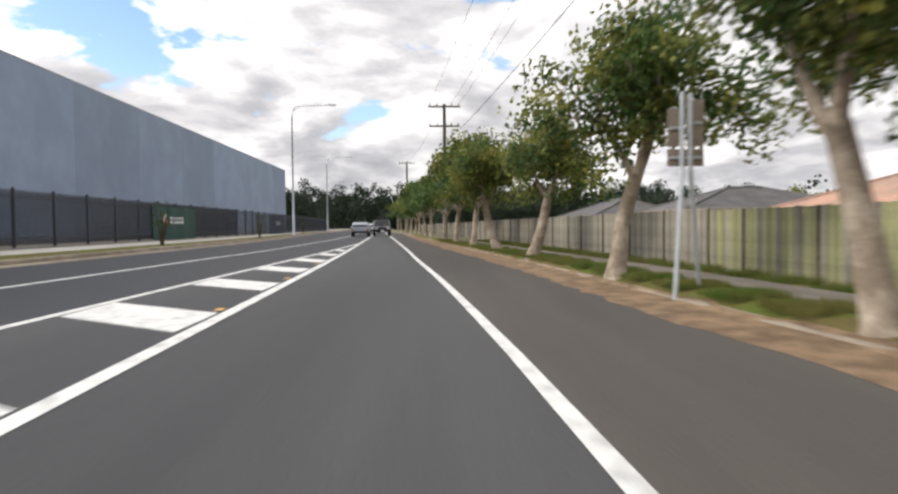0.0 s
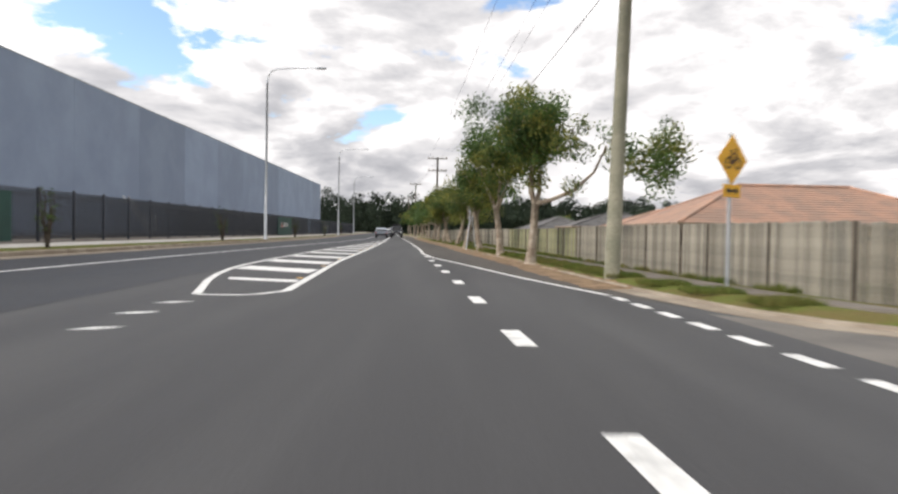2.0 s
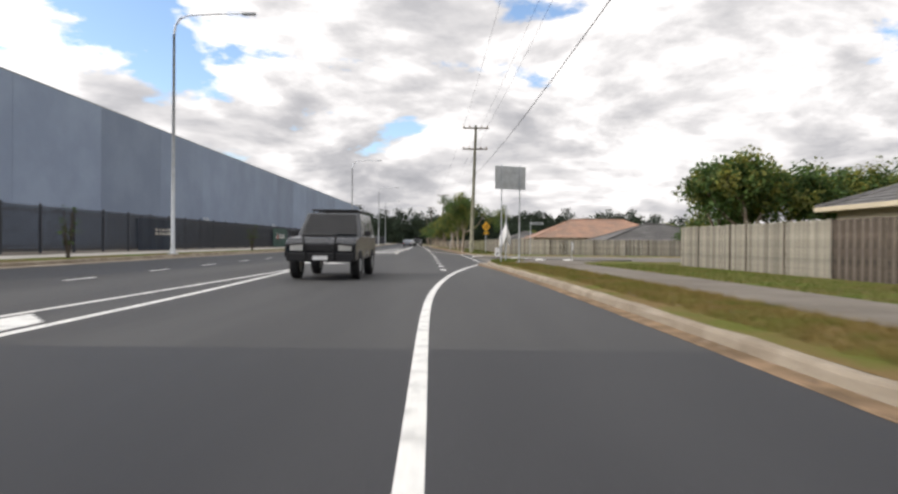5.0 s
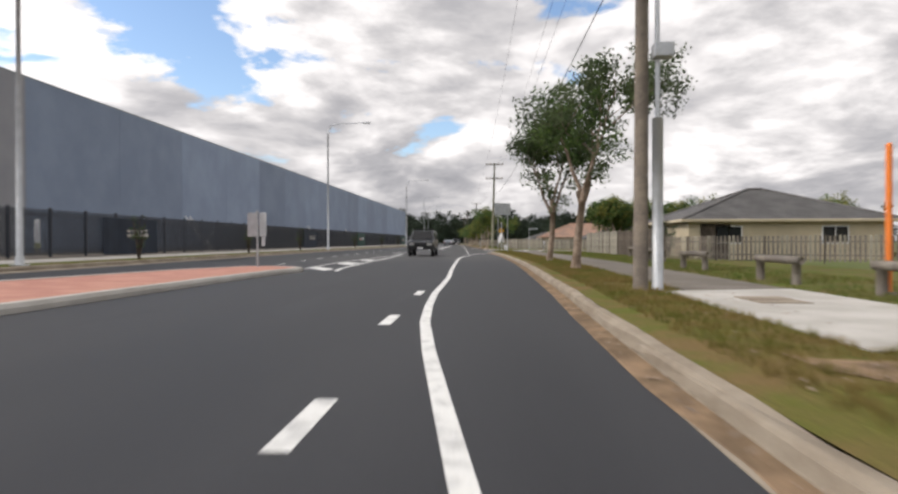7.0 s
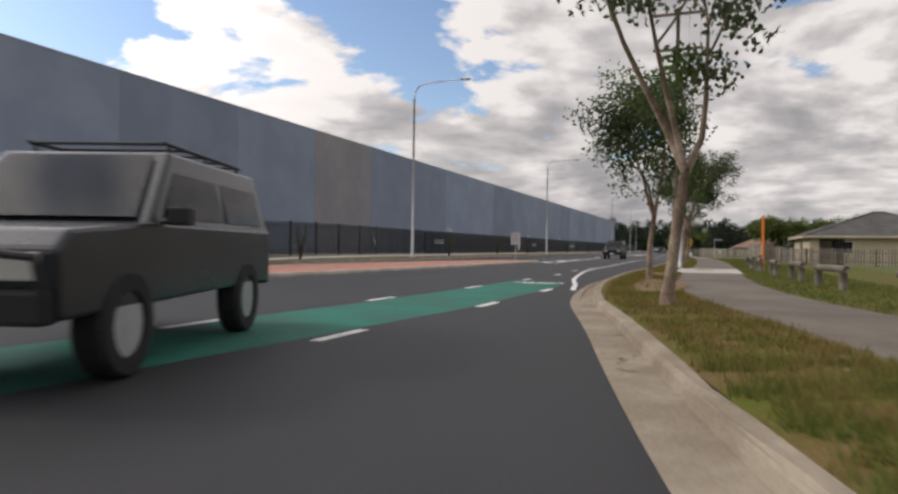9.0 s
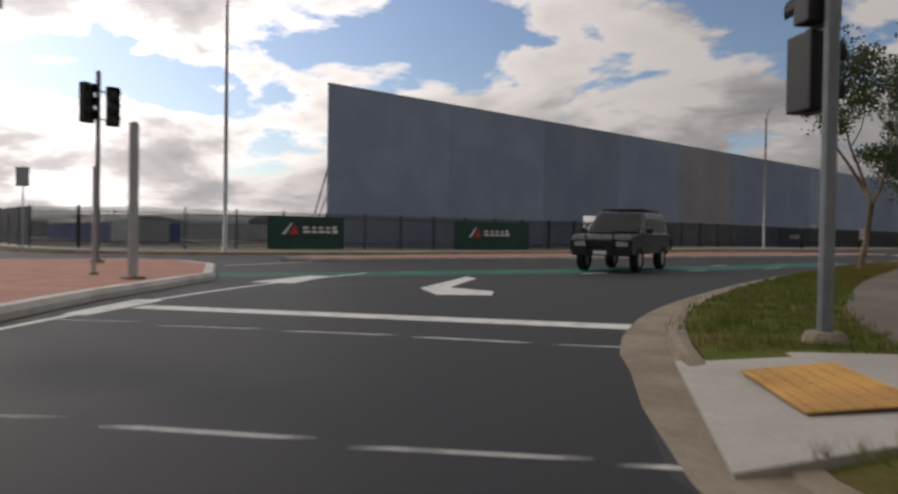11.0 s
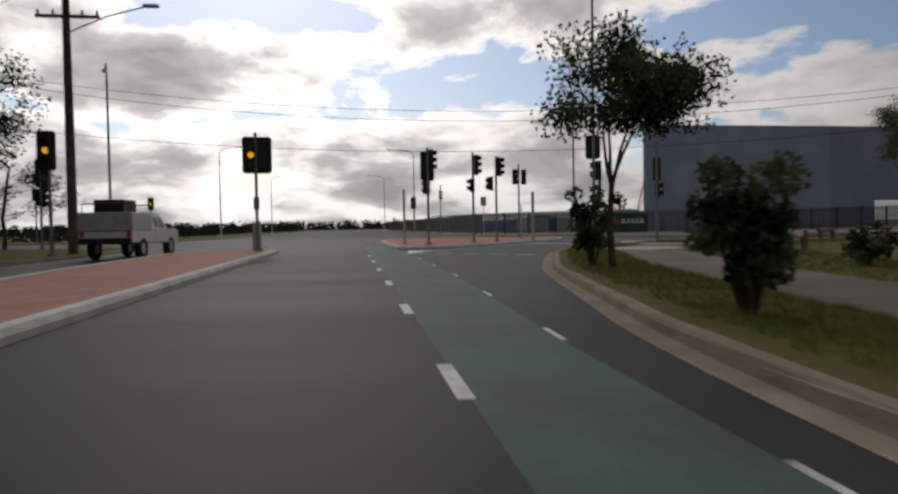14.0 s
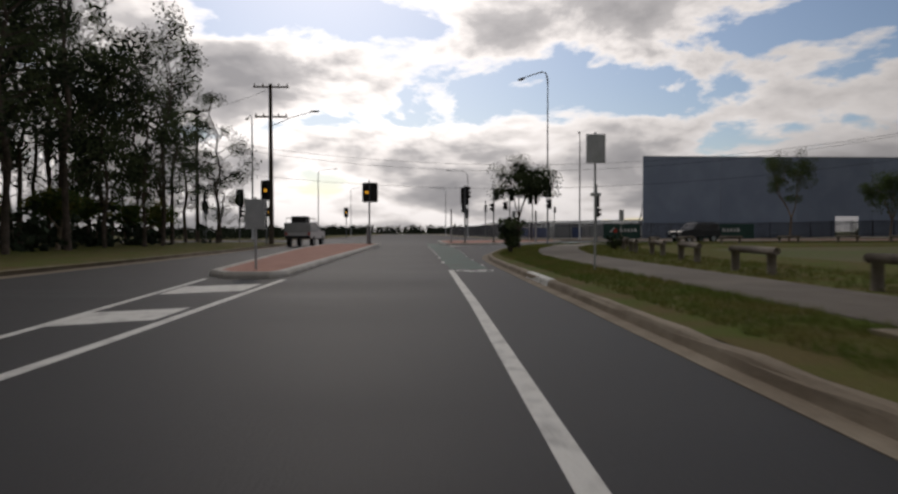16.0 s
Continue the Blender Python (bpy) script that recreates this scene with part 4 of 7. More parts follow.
tagged(finish("tactile_paving", bm, "tactile"), "worn orange-yellow tactile paving on the pram ramp", "tactile paving")
for i in range(2):
    bm = bmesh.new()
    box(bm, -0.35, 0.35, -0.25, 0.25, 0, 0.012, 0.004, pose(8.5, -109.2 - 0.6 * i, 0.146))
    tagged(finish("pit_cover", bm, "kerb"), "grey concrete service pit cover", "pit cover")

# ---------------------------------------------------------------- palisade fence round the site


def build_palisade():
    t = thing("palisade_fence", "tall black steel palisade fence in front of the warehouse", "fence")
    pale = bmesh.new()
    box(pale, -0.012, 0.012, -0.03, 0.03, 0.08, 1.9)
    bmesh.ops.create_cone(pale, cap_ends=True, segments=4, radius1=0.035, radius2=0.003, depth=0.1, matrix=pose(0, 0, 1.95))
    me = bpy.data.meshes.new("pale")
    pale.to_mesh(me)
    pale.free()
    me.materials.append(M["fence_steel"])
    postm = bmesh.new()
    box(postm, -0.045, 0.045, -0.045, 0.045, 0.0, 2.0, 0.006)
    bmesh.ops.create_cone(postm, cap_ends=True, segments=4, radius1=0.07, radius2=0.01, depth=0.05, matrix=pose(0, 0, 2.025, 0, 0, 45))
    pm = bpy.data.meshes.new("post")
    postm.to_mesh(pm)
    postm.free()
    pm.materials.append(M["fence_steel"])
    rest = bmesh.new()
    near = []
    base = 0.15
    for a, b in zip(FENCE_W, FENCE_W[1:]):
        n = max(1, round((b - a).length / 2.55))
        d = (b - a).normalized()
        yaw = math.degrees(math.atan2(d.y, d.x)) - 90
        for k in range(n):
            p, q = a + (b - a) * (k / n), a + (b - a) * ((k + 1) / n)
            o = new("post", pm)
            o.parent, o.matrix_local = t, pose(p.x, p.y, base, 0, 0, yaw)
            for z in (0.3, 1.7):
                r = bmesh.new()
                box(r, -0.025, 0.025, 0, (q - p).length, z, z + 0.045)
                bmesh.ops.transform(r, matrix=pose(p.x, p.y, base, 0, 0, yaw), verts=r.verts[:])
                part("rail", r, "fence_steel", t)
            step = 0.125 if -150 < p.y < 40 and p.x > -60 else 0.25
            m = int((q - p).length / step)
            for j in range(1, m):
                c = p + (q - p) * (j / m)
                if -146 < c.y < -132 or -112 < c.y < -98:
                    near.append((c, yaw))
                else:
                    for w in ((-0.012, -0.03, 0.012, 0.03),):
                        u = Vector((-d.y, d.x)) * 0.012
                        e = d * (0.03 if p.x > -20 else 0.04)
                        x0, x1, x2, x3 = c + u - e, c + u + e, c - u + e, c - u - e
                        lo = [rest.verts.new((v.x, v.y, base + 0.08)) for v in (x0, x1, x2, x3)]
                        hi = [rest.verts.new((v.x, v.y, base + 1.9)) for v in (x0, x1, x2, x3)]
                        tip = rest.verts.new((c.x, c.y, base + 2.0))
                        for i in range(4):
                            rest.faces.new((lo[i], lo[(i + 1) % 4], hi[(i + 1) % 4], hi[i]))
                            rest.faces.new((hi[i], hi[(i + 1) % 4], tip))
    for c, yaw in near:
        o = new("pale", me)
        o.parent, o.matrix_local = t, pose(c.x, c.y, base, 0, 0, yaw)
    far = part("pale", rest, "fence_steel", t)
    far["kind"] = "stuff"


build_palisade()


def fence_point(y, off):
    for a, b in zip(FENCE_W, FENCE_W[1:]):
        if b.y <= y <= a.y:
            f = (y - a.y) / (b.y - a.y)
            d = (b - a).normalized()
            return a + (b - a) * f + Vector((-d.y, d.x)) * off, math.degrees(math.atan2(d.y, d.x)) - 90
    return FENCE_W[0], 0


def banner(y0, y1, mat, logo, label):
    p, yaw = fence_point((y0 + y1) / 2, 0.06)
    t = thing("fence_banner", label, "banner", pose(p.x, p.y, 0.17, 0, 0, yaw + 180))
    L = abs(y1 - y0)
    bm = bmesh.new()
    for i in range(12):
        a, b = -L / 2 + L * i / 12, -L / 2 + L * (i + 1) / 12
        wa, wb = 0.02 * math.sin(i * 1.7), 0.02 * math.sin((i + 1) * 1.7)
        bm.faces.new([bm.verts.new(v) for v in ((0.05 + wa, a, 0.0), (0.05 + wb, b, 0.0), (0.05 + wb, b, 1.75), (0.05 + wa, a, 1.75))])
    bmesh.ops.remove_doubles(bm, verts=bm.verts[:], dist=0.001)
    bmesh.ops.solidify(bm, geom=bm.faces[:], thickness=0.006)
    part("cloth", bm, mat, t)
    if logo:
        bm = bmesh.new()
        for q in (((0, 0.15), (0.5, 0.75), (0.62, 0.75), (0.2, 0.15)),):
            bm.faces.new([bm.verts.new((0.085, -L * 0.33 + a, 0.62 + b)) for a, b in q])
        part("emblem", bm, "white", t, "white slanted emblem bar")
        bm = bmesh.new()
        bm.faces.new([bm.verts.new((0.085, -L * 0.33 + a, 0.62 + b)) for a, b in ((0.42, 0.15), (0.72, 0.72), (0.95, 0.15))])
        part("emblem", bm, "red", t, "red triangular emblem")
    bm = bmesh.new()
    for a, w, h in ((0.0, 0.42, 0.42), (0.52, 0.3, 0.42), (0.9, 0.36, 0.42), (1.34, 0.3, 0.42), (1.72, 0.34, 0.55)):
        y = -L * 0.33 + 1.2 + a
        bm.faces.new([bm.verts.new((0.085, yy, zz)) for yy, zz in ((y, 0.85), (y + w, 0.85), (y + w, 0.85 + h * 0.35), (y, 0.85 + h * 0.35))])
        bm.faces.new([bm.verts.new((0.085, yy, zz)) for yy, zz in ((y, 1.08), (y + w * 0.8, 1.08), (y + w * 0.8, 1.08 + h * 0.3), (y, 1.08 + h * 0.3))])
    part("lettering", bm, "white" if logo else "concrete", t, "pale bars of lettering")


for y0, y1, mat, logo, lab in ((-139.4, -135.0, "banner", True, "green builder's banner tied to the steel fence"), (-127.5, -121.5, "banner", True, "green builder's banner tied to the steel fence"),
                               (-88.8, -83.6, "mesh", False, "dark banner with pale lettering on the fence"), (-54, -49, "mesh", False, "dark banner with pale lettering on the fence"),
                               (-26.2, -20.8, "banner", True, "green builder's banner tied to the steel fence"), (21, 27.5, "banner", True, "green builder's banner tied to the steel fence"), (50, 56, "mesh", False, "dark banner with pale lettering on the fence")):
    banner(y0, y1, mat, logo, lab)

# ---------------------------------------------------------------- trees and plants


def leaf_mesh(name, centres, mats, size, count, rng, squash=0.8, weights=None):
    """Many small folded leaves round the given (centre, radius) clumps, with gaps between."""
    ns = [max(6, int(count * r * r)) for _, r in centres]
    mi = np.array([ci % len(mats) if weights is None else int(rng.choice(len(mats), p=weights)) for ci in range(len(centres))])
    cen = np.repeat(np.array([c for c, _ in centres]), ns, axis=0)
    rad = np.repeat(np.array([r for _, r in centres]), ns)[:, None]
    ids = np.repeat(mi, ns)
    n = len(cen)

    def unit(v):
        return v / (np.linalg.norm(v, axis=1, keepdims=True) + 1e-6)

    q = cen + unit(rng.normal(size=(n, 3))) * rad * rng.random((n, 1)) ** 0.45 * np.array((1, 1, squash))
    u = unit(rng.normal(size=(n, 3)))
    w = unit(np.cross(u, rng.normal(size=(n, 3))))
    k = np.cross(u, w)
    L, W = size * (0.7 + 0.6 * rng.random((n, 1))), size * (0.28 + 0.22 * rng.random((n, 1)))
    verts = np.stack([q - u * L / 2, q + w * W + k * W * 0.3, q + u * L / 2, q - w * W + k * W * 0.3], 1).reshape(-1, 3)
    b = np.arange(n)[:, None] * 4
    faces = np.concatenate([b + np.array([0, 1, 2]), b + np.array([0, 2, 3])], 1).reshape(-1, 3)
    me = bpy.data.meshes.new(name)
    me.from_pydata(verts.tolist(), [], faces.tolist())
    for m in mats:
        me.materials.append(M[m])
    me.polygons.foreach_set("material_index", np.repeat(ids, 2).astype(np.int32))
    me.update()
    return me


def make_tree(name, label, seed, high, trunk_r, fork, spread, bark, leaves, weights=None, lean=(0, 0), leaf=0.12, count=270, clump=0.62, limbs=4, droop=0.0, stub=False, fill=0, reach=0.42, jit=0.5, m=None, crown_low=0.0, cat="tree", side=False, extra=()):
    rng = np.random.default_rng(seed)
    t = thing(name, label, cat, m)
    bm = bmesh.new()
    tips = []
    top = Vector((lean[0] * fork, lean[1] * fork, fork))
    mid = Vector((lean[0] * fork * 0.35 + rng.normal() * 0.05, lean[1] * fork * 0.35 + rng.normal() * 0.05, fork * 0.5))
    tube(bm, [(0, 0, -0.12), (0, 0, 0.05), (mid.x * 0.4, mid.y * 0.4, fork * 0.18), mid, top], [trunk_r * 1.55, trunk_r * 1.25, trunk_r, trunk_r * 0.88, trunk_r * 0.8], 10)

    def limb(p, d, length, r, depth):
        pts, rad = [p], [r]
        q = p.copy()
        dd = d.copy()
        n = 4
        for k in range(n):
            dd = (dd + Vector(rng.normal(size=3) * 0.16) + Vector((0, 0, 0.10 - droop))).normalized()
            q = q + dd * (length / n)
            pts.append(q.copy()), rad.append(r * (1 - 0.6 * (k + 1) / n))
        tube(bm, pts, rad, 7 if depth else 8)
        for k in range(fill if depth else 0):
            tips.append((pts[2 + k % 3] + Vector(rng.normal(size=3) * 0.35), 0.85))
        if depth <= 0:
            tips.append((q, 1.0))
            tips.append((pts[2], 0.8))
            return
        for s in range(3 if depth > 1 else 2 + int(rng.random() < 0.5)):
            e = (dd + Vector(rng.normal(size=3) * jit)).normalized()
            e.z = max(e.z, -0.1)
            limb(pts[-1 - (s % 2)], e.normalized(), length * (0.55 + 0.2 * rng.random()), r * 0.42, depth - 1)
        tips.append((q, 0.9))

    if side:
        limb(top - Vector((0, 0, 0.1)), Vector((3.3, -2.2, 0.55)).normalized(), 3.6, trunk_r * 0.55, 0)
        for _ in range(17):
            tips.append((top + Vector((3.0, -2.1, 1.45)) + Vector(rng.normal(size=3) * 0.55), 1.0))
        for _ in range(5):
            tips.append((top + Vector((1.5, -1.0, 1.9)) + Vector(rng.normal(size=3) * 0.45), 0.9))
    for d, length in extra:
        limb(top - Vector((0, 0, 0.1)), Vector(d).normalized(), length, trunk_r * 0.7, 1)
    for k in range(limbs):
        a = math.tau * (k + 0.35 * rng.random()) / limbs
        up = 0.75 + 0.5 * rng.random()
        d = Vector((math.cos(a) * spread, math.sin(a) * spread, up)).normalized()
        limb(top - Vector((0, 0, 0.12)), d, (high - fork) * reach * (1.0 + 0.24 * rng.random()), trunk_r * 0.62, 2)
    if stub:
        tube(bm, [top - Vector((0, 0, 0.1)), top + Vector((-0.12, 0.05, 0.35))], [trunk_r * 0.8, trunk_r * 0.72], 9)
    part("trunk", bm, bark, t, smooth=True)
    cs = []
    for p, s in tips:
        for _ in range(2):
            c = np.array(p[:]) + rng.normal(size=3) * 0.28 * clump / 0.62
            c[2] = min(max(c[2], fork + crown_low), high - 0.1)
            cs.append((c, clump * s * (0.65 + 0.6 * rng.random())))
    ob = new("crown", leaf_mesh("crown", cs, leaves, leaf, count, rng, weights=weights))
    ob.parent = t
    return t


rngp = random.Random(5)
# street trees of the northern row
VAR = [make_tree("street_tree", "bushy street tree with glossy green and golden leaves", 11 + i, (4.7, 5.8, 4.15, 6.0)[i], 0.15, 1.75 + 0.25 * (i % 2), 0.52, "bark_pale", ["leafA", "leafB"], [0.55, 0.45] if i != 2 else [0.3, 0.7], lean=((0.22, 0.05), (-0.1, 0.1), (0.25, -0.1), (0.08, 0.12))[i], limbs=3 + i % 2, side=i == 3, leaf=0.1, count=430, clump=0.5, fill=1, reach=0.38, jit=0.66, m=pose(*pm)) for i, pm in enumerate(((3.17, -2.6, 0.1), (4.0, -15.3, 0.1), (2.95, 4.7, 0.1), (4.25, -22.5, 0.1)))]
for o in VAR:
    tagged(o, group="street trees by the timber fence")
FAR = [make_tree("street_tree", "bushy street tree with green and golden leaves", 31 + i, 4.7, 0.15, 1.8, 0.8, "bark_pale", ["leafA", "leafB"], [0.6, 0.4], lean=(0.1, 0.05), limbs=4, leaf=0.17, count=170, clump=0.62, m=pose(*pm)) for i, pm in enumerate(((1.8, 22, 0.1), (2.2, 15.8, 0.1)))]
for o in FAR:
    tagged(o, group="street trees by the timber fence")
tagged(copy_thing(VAR[0], pose(3.6, -8.8, 0.1, 0, 0, 110)))
tagged(copy_thing(VAR[2], pose(2.6, 9.9, 0.1, 0, 0, 200)))
for i, (x, y) in enumerate(((1.4, 28.5), (0.9, 41), (0.5, 48), (0.0, 56), (-0.5, 65), (-1.2, 76), (-2.0, 90), (-3, 105))):
    tagged(copy_thing(FAR[i % 2], pose(x, y, 0.1, 0, 0, 73 * i) @ Matrix.Diagonal((1, 1, 0.92 + 0.05 * (i % 4), 1))))
# trees along the approach
make_tree("street_tree", "slender street tree with a pale forked trunk", 44, 6.9, 0.13, 2.2, 0.27, "bark", ["leafC", "leafA"], [0.7, 0.3], lean=(0.07, 0.0), limbs=4, fill=1, reach=0.4, jit=0.42, m=pose(7.1, -88.9, 0.12), clump=0.55, leaf=0.12, count=270)
make_tree("street_tree", "pruned street tree with a cut stub and leaning limb", 43, 7.2, 0.14, 2.15, 0.27, "bark", ["leafC", "leafA"], [0.72, 0.28], lean=(0.1, 0.03), limbs=3, fill=1, reach=0.4, jit=0.42, m=pose(7.15, -97.8, 0.12), clump=0.56, stub=True, leaf=0.11, count=300)
make_tree("street_tree", "tall gum with a slim mottled trunk and dense crown", 47, 7.0, 0.085, 1.9, 0.25, "bark", ["leafC", "leafA"], [0.7, 0.3], lean=(0.06, 0.05), limbs=4, fill=3, reach=0.32, jit=0.34, m=pose(7.05, -120.8, 0.12), clump=0.5, crown_low=0.25, leaf=0.1, count=260)
make_tree("street_tree", "gum tree with a pale leaning trunk", 49, 7.6, 0.095, 2.15, 0.3, "bark", ["leafC", "leafA"], [0.85, 0.15], lean=(0.12, 0.03), limbs=2, extra=(((-0.5, 0.1, 0.95), 3.0),), fill=1, m=pose(8.08, -130.5, 0.12), clump=0.56, leaf=0.11, count=300, crown_low=1.5)
# corner tree and shrubs
make_tree("corner_tree", "small spreading tree with dark open crown", 53, 4.75, 0.07, 1.7, 0.3, "bark_dark", ["leafC", "leafD"], [0.5, 0.5], limbs=4, m=pose(29.6, -157.0, 0.13), clump=0.45, leaf=0.085, count=480, fill=1, crown_low=1.15)


def shrub(seed, x, y, r, high, leaves, label, leaf=0.11, thick=420):
    rng = np.random.default_rng(seed)
    t = thing("shrub", label, "shrub", pose(x, y, 0.12))
    bm = bmesh.new()
    cs = []
    for k in range(9):
        a = math.tau * k / 9 + rng.random()
        e = Vector((math.cos(a) * r * (0.35 + 0.5 * rng.random()), math.sin(a) * r * (0.35 + 0.5 * rng.random()), high * (0.45 + 0.45 * rng.random())))
        tube(bm, [(e.x * 0.08, e.y * 0.08, -0.05), e * 0.5 + Vector((0, 0, 0.1)), e], [0.035, 0.022, 0.01], 6)
        for f in (0.5, 0.78, 1.0):
            cs.append((np.array((e * f)[:]) + rng.normal(size=3) * 0.1, 0.3 * r * (0.8 + 0.5 * rng.random())))
    part("stem", bm, "bark_dark", t)
    ob = new("foliage", leaf_mesh("foliage", cs, leaves, leaf, thick / max(r, 0.4), rng))
    ob.parent = t
    return t


shrub(61, 36.5, -158.45, 0.6, 1.6, ["leafC", "leafD"], "dense dark green shrub by the kerb", 0.09, 1100)
shrub(62, 28.9, -157.15, 0.6, 1.75, ["leafC", "leafD"], "dense dark green shrub by the corner tree", 0.09, 1100)
shrub(64, 14.6, -80.3, 0.55, 2.3, ["leafC", "leafD"], "small shrub rising behind the timber fence", 0.09, 420)
shrub(63, 30.6, -152.3, 0.5, 0.7, ["leafC", "leafD"], "low dark shrub behind the path")
# saplings in front of the steel fence
for i, (y, x) in enumerate(((14, -10.6), (32, -10.8), (-6.5, -10.6), (-24, -10.6), (-43, -10.7), (-66, -10.6), (-78, -10.5), (-92, -10.2), (-112, -10.6), (60, -12.6))):
    if i < 3:
        s = shrub(70 + i, x, y, 0.42, 1.9, ["leafC", "leafA"], "young staked sapling beside the steel fence", 0.09, 130)
        first = s if i == 0 else first
        tagged(s, group="saplings along the fence")
    else:
        copy_thing(first, pose(x, y, 0.14, 0, 0, 50 * i))
# tall dark gums on the southern side
def make_gum(seed, high, r, m):
    """A slim tall eucalypt: a wavering stem, short rising branches and hanging tufts with gaps."""
    rng = np.random.default_rng(seed)
    t = thing("gum_tree", "tall slim dark eucalyptus with open ragged crown", "tree", m, group="tall gums south of the cross street")
    bm = bmesh.new()
    stem = [Vector((rng.normal() * 0.12 * k * 0.5, rng.normal() * 0.12 * k * 0.5, high * k / 8 - 0.1)) for k in range(9)]
    stem[0].x = stem[0].y = 0
    tube(bm, stem, [r * (1.25 - 0.13 * k) for k in range(9)], 8)
    cs = []
    for k in range(17):
        f = 0.2 + 0.78 * (k + rng.random()) / 17
        q = f * 8
        p = stem[int(q)].lerp(stem[min(8, int(q) + 1)], q - int(q))
        a = rng.random() * math.tau
        ln = high * (0.17 - 0.09 * f) * (0.7 + 0.7 * rng.random())
        e = p + Vector((math.cos(a) * ln, math.sin(a) * ln, ln * (0.5 + 0.6 * rng.random())))
        tube(bm, [p, p.lerp(e, 0.5) + Vector((0, 0, -0.1)), e], [r * 0.34, r * 0.22, r * 0.08], 5)
        for g, s in ((1.0, 1.0), (0.75, 0.7), (0.9, 0.75)):
            c = np.array(p.lerp(e, g)[:]) + rng.normal(size=3) * 0.35 + np.array((0, 0, -0.2))
            cs.append((c, s * (0.6 + 0.45 * rng.random())))
    part("trunk", bm, "bark_dark", t, smooth=True)
    ob = new("crown", leaf_mesh("crown", cs, ["leafC", "leafD"], 0.17, 145, rng, squash=0.9, weights=[0.5, 0.5]))
    ob.parent = t
    return t


GUM = [make_gum(81 + i, 12.0 + 1.6 * i, 0.095 + 0.012 * i, pose(24.0 + 6 * i, -178.0 - 1.5 * i, 0.15)) for i in range(4)]
for i in range(60):
    x = 6.6 + 1.05 * i + rngp.uniform(-0.5, 0.5)
    y = -177.2 - (i % 5) * 2.4 - rngp.uniform(0, 1.6)
    k = min(1.0, 0.52 + (x - 6.6) / 26.0)
    copy_thing(GUM[(i * 7) % 4], pose(x, y, 0.15, 0, 0, 61 * i) @ Matrix.Diagonal((1, 1, k * rngp.uniform(0.88, 1.06), 1)))
for i in range(12):
    copy_thing(FAR[i % 2], pose(20 + 3.6 * i, -179.5 - 3 * (i % 3), 0.1, 0, 0, 40 * i) @ Matrix.Diagonal((0.8, 0.8, 0.62, 1)))
# trees behind the eastern fences and houses
for i, (x, y, z) in enumerate(((24, -35, -0.8), (20, -61.2, -0.3), (22, -63.5, 0), (14.8, -60.3, -0.1), (16.5, -61.5, -0.1), (14.6, -63.8, 0), (31.5, -66, 0), (24, -94, -1.4), (26, 16, -1), (30, -6, -1), (28, 34, -1), (20, 52, -1), (33, -20, -1))):
    copy_thing(FAR[i % 2], pose(x, y, z - 0.3, 0, 0, 80 * i))



def far_woods(name, spots, seed, label, leaf=0.9, dens=6.0):
    rng = np.random.default_rng(seed)
    cs = []
    for x, y, h in spots:
        for k in range(6):
            cs.append((np.array((x + rng.normal() * h * 0.24, y + rng.normal() * h * 0.24, h * (0.1 + 0.15 * k) * (0.9 + 0.2 * rng.random()))), h * (0.26 - 0.02 * k)))
    ob = new(name, leaf_mesh(name, cs, ["woods", "leafD"], leaf, dens / leaf, rng, weights=[0.75, 0.25]))
    return tagged(ob, label, "woods", kind="stuff")


rw = random.Random(9)
far_woods("far_woods", [(rw.uniform(-130, 120), rw.uniform(215, 300), rw.choice((8, 10, 12, 13, 15, 17))) for _ in range(520)], 3, "wooded rise closing the far end of the avenue", 0.9, 9.0)
far_woods("far_woods", [(rw.uniform(-190, -130), rw.choice((rw.uniform(-420, -178), rw.uniform(-420, -178), rw.uniform(-150, -60))), rw.uniform(1.7, 3.2)) for _ in range(1300)], 4, "low dark treeline beyond the junction", 0.5, 22.0)
far_woods("far_woods", [(rw.uniform(-330, -290), rw.uniform(-215, -120), rw.uniform(2.6, 5)) for _ in range(190)], 5, "low trees closing the western arm", 0.8, 12.0)
far_woods("far_woods", [(rw.uniform(8, 100), rw.choice((rw.uniform(-225, -193), rw.uniform(-192, -178))), rw.uniform(1.3, 3.0)) for _ in range(340)], 6, "dense dark scrub behind the tall gums", 0.4, 11.0)
far_woods("far_woods", [(rw.uniform(-150, -24), rw.uniform(-196, -182), rw.uniform(0.9, 1.7)) for _ in range(420)], 8, "low dark hedge beyond the junction", 0.3, 9.0)
far_woods("far_woods", [(rw.uniform(60, 150), rw.uniform(-120, 180), rw.uniform(5, 9)) for _ in range(120)], 7, "suburban trees behind the houses")


BARE = [[(7.0, -120.6), (7.9, -121.0), (8.3, -123.5), (8.1, -126.6), (7.4, -127.6), (6.95, -124.5)], [(6.7, -114.4), (7.5, -114.8), (7.7, -117.6), (6.9, -118.2)]]


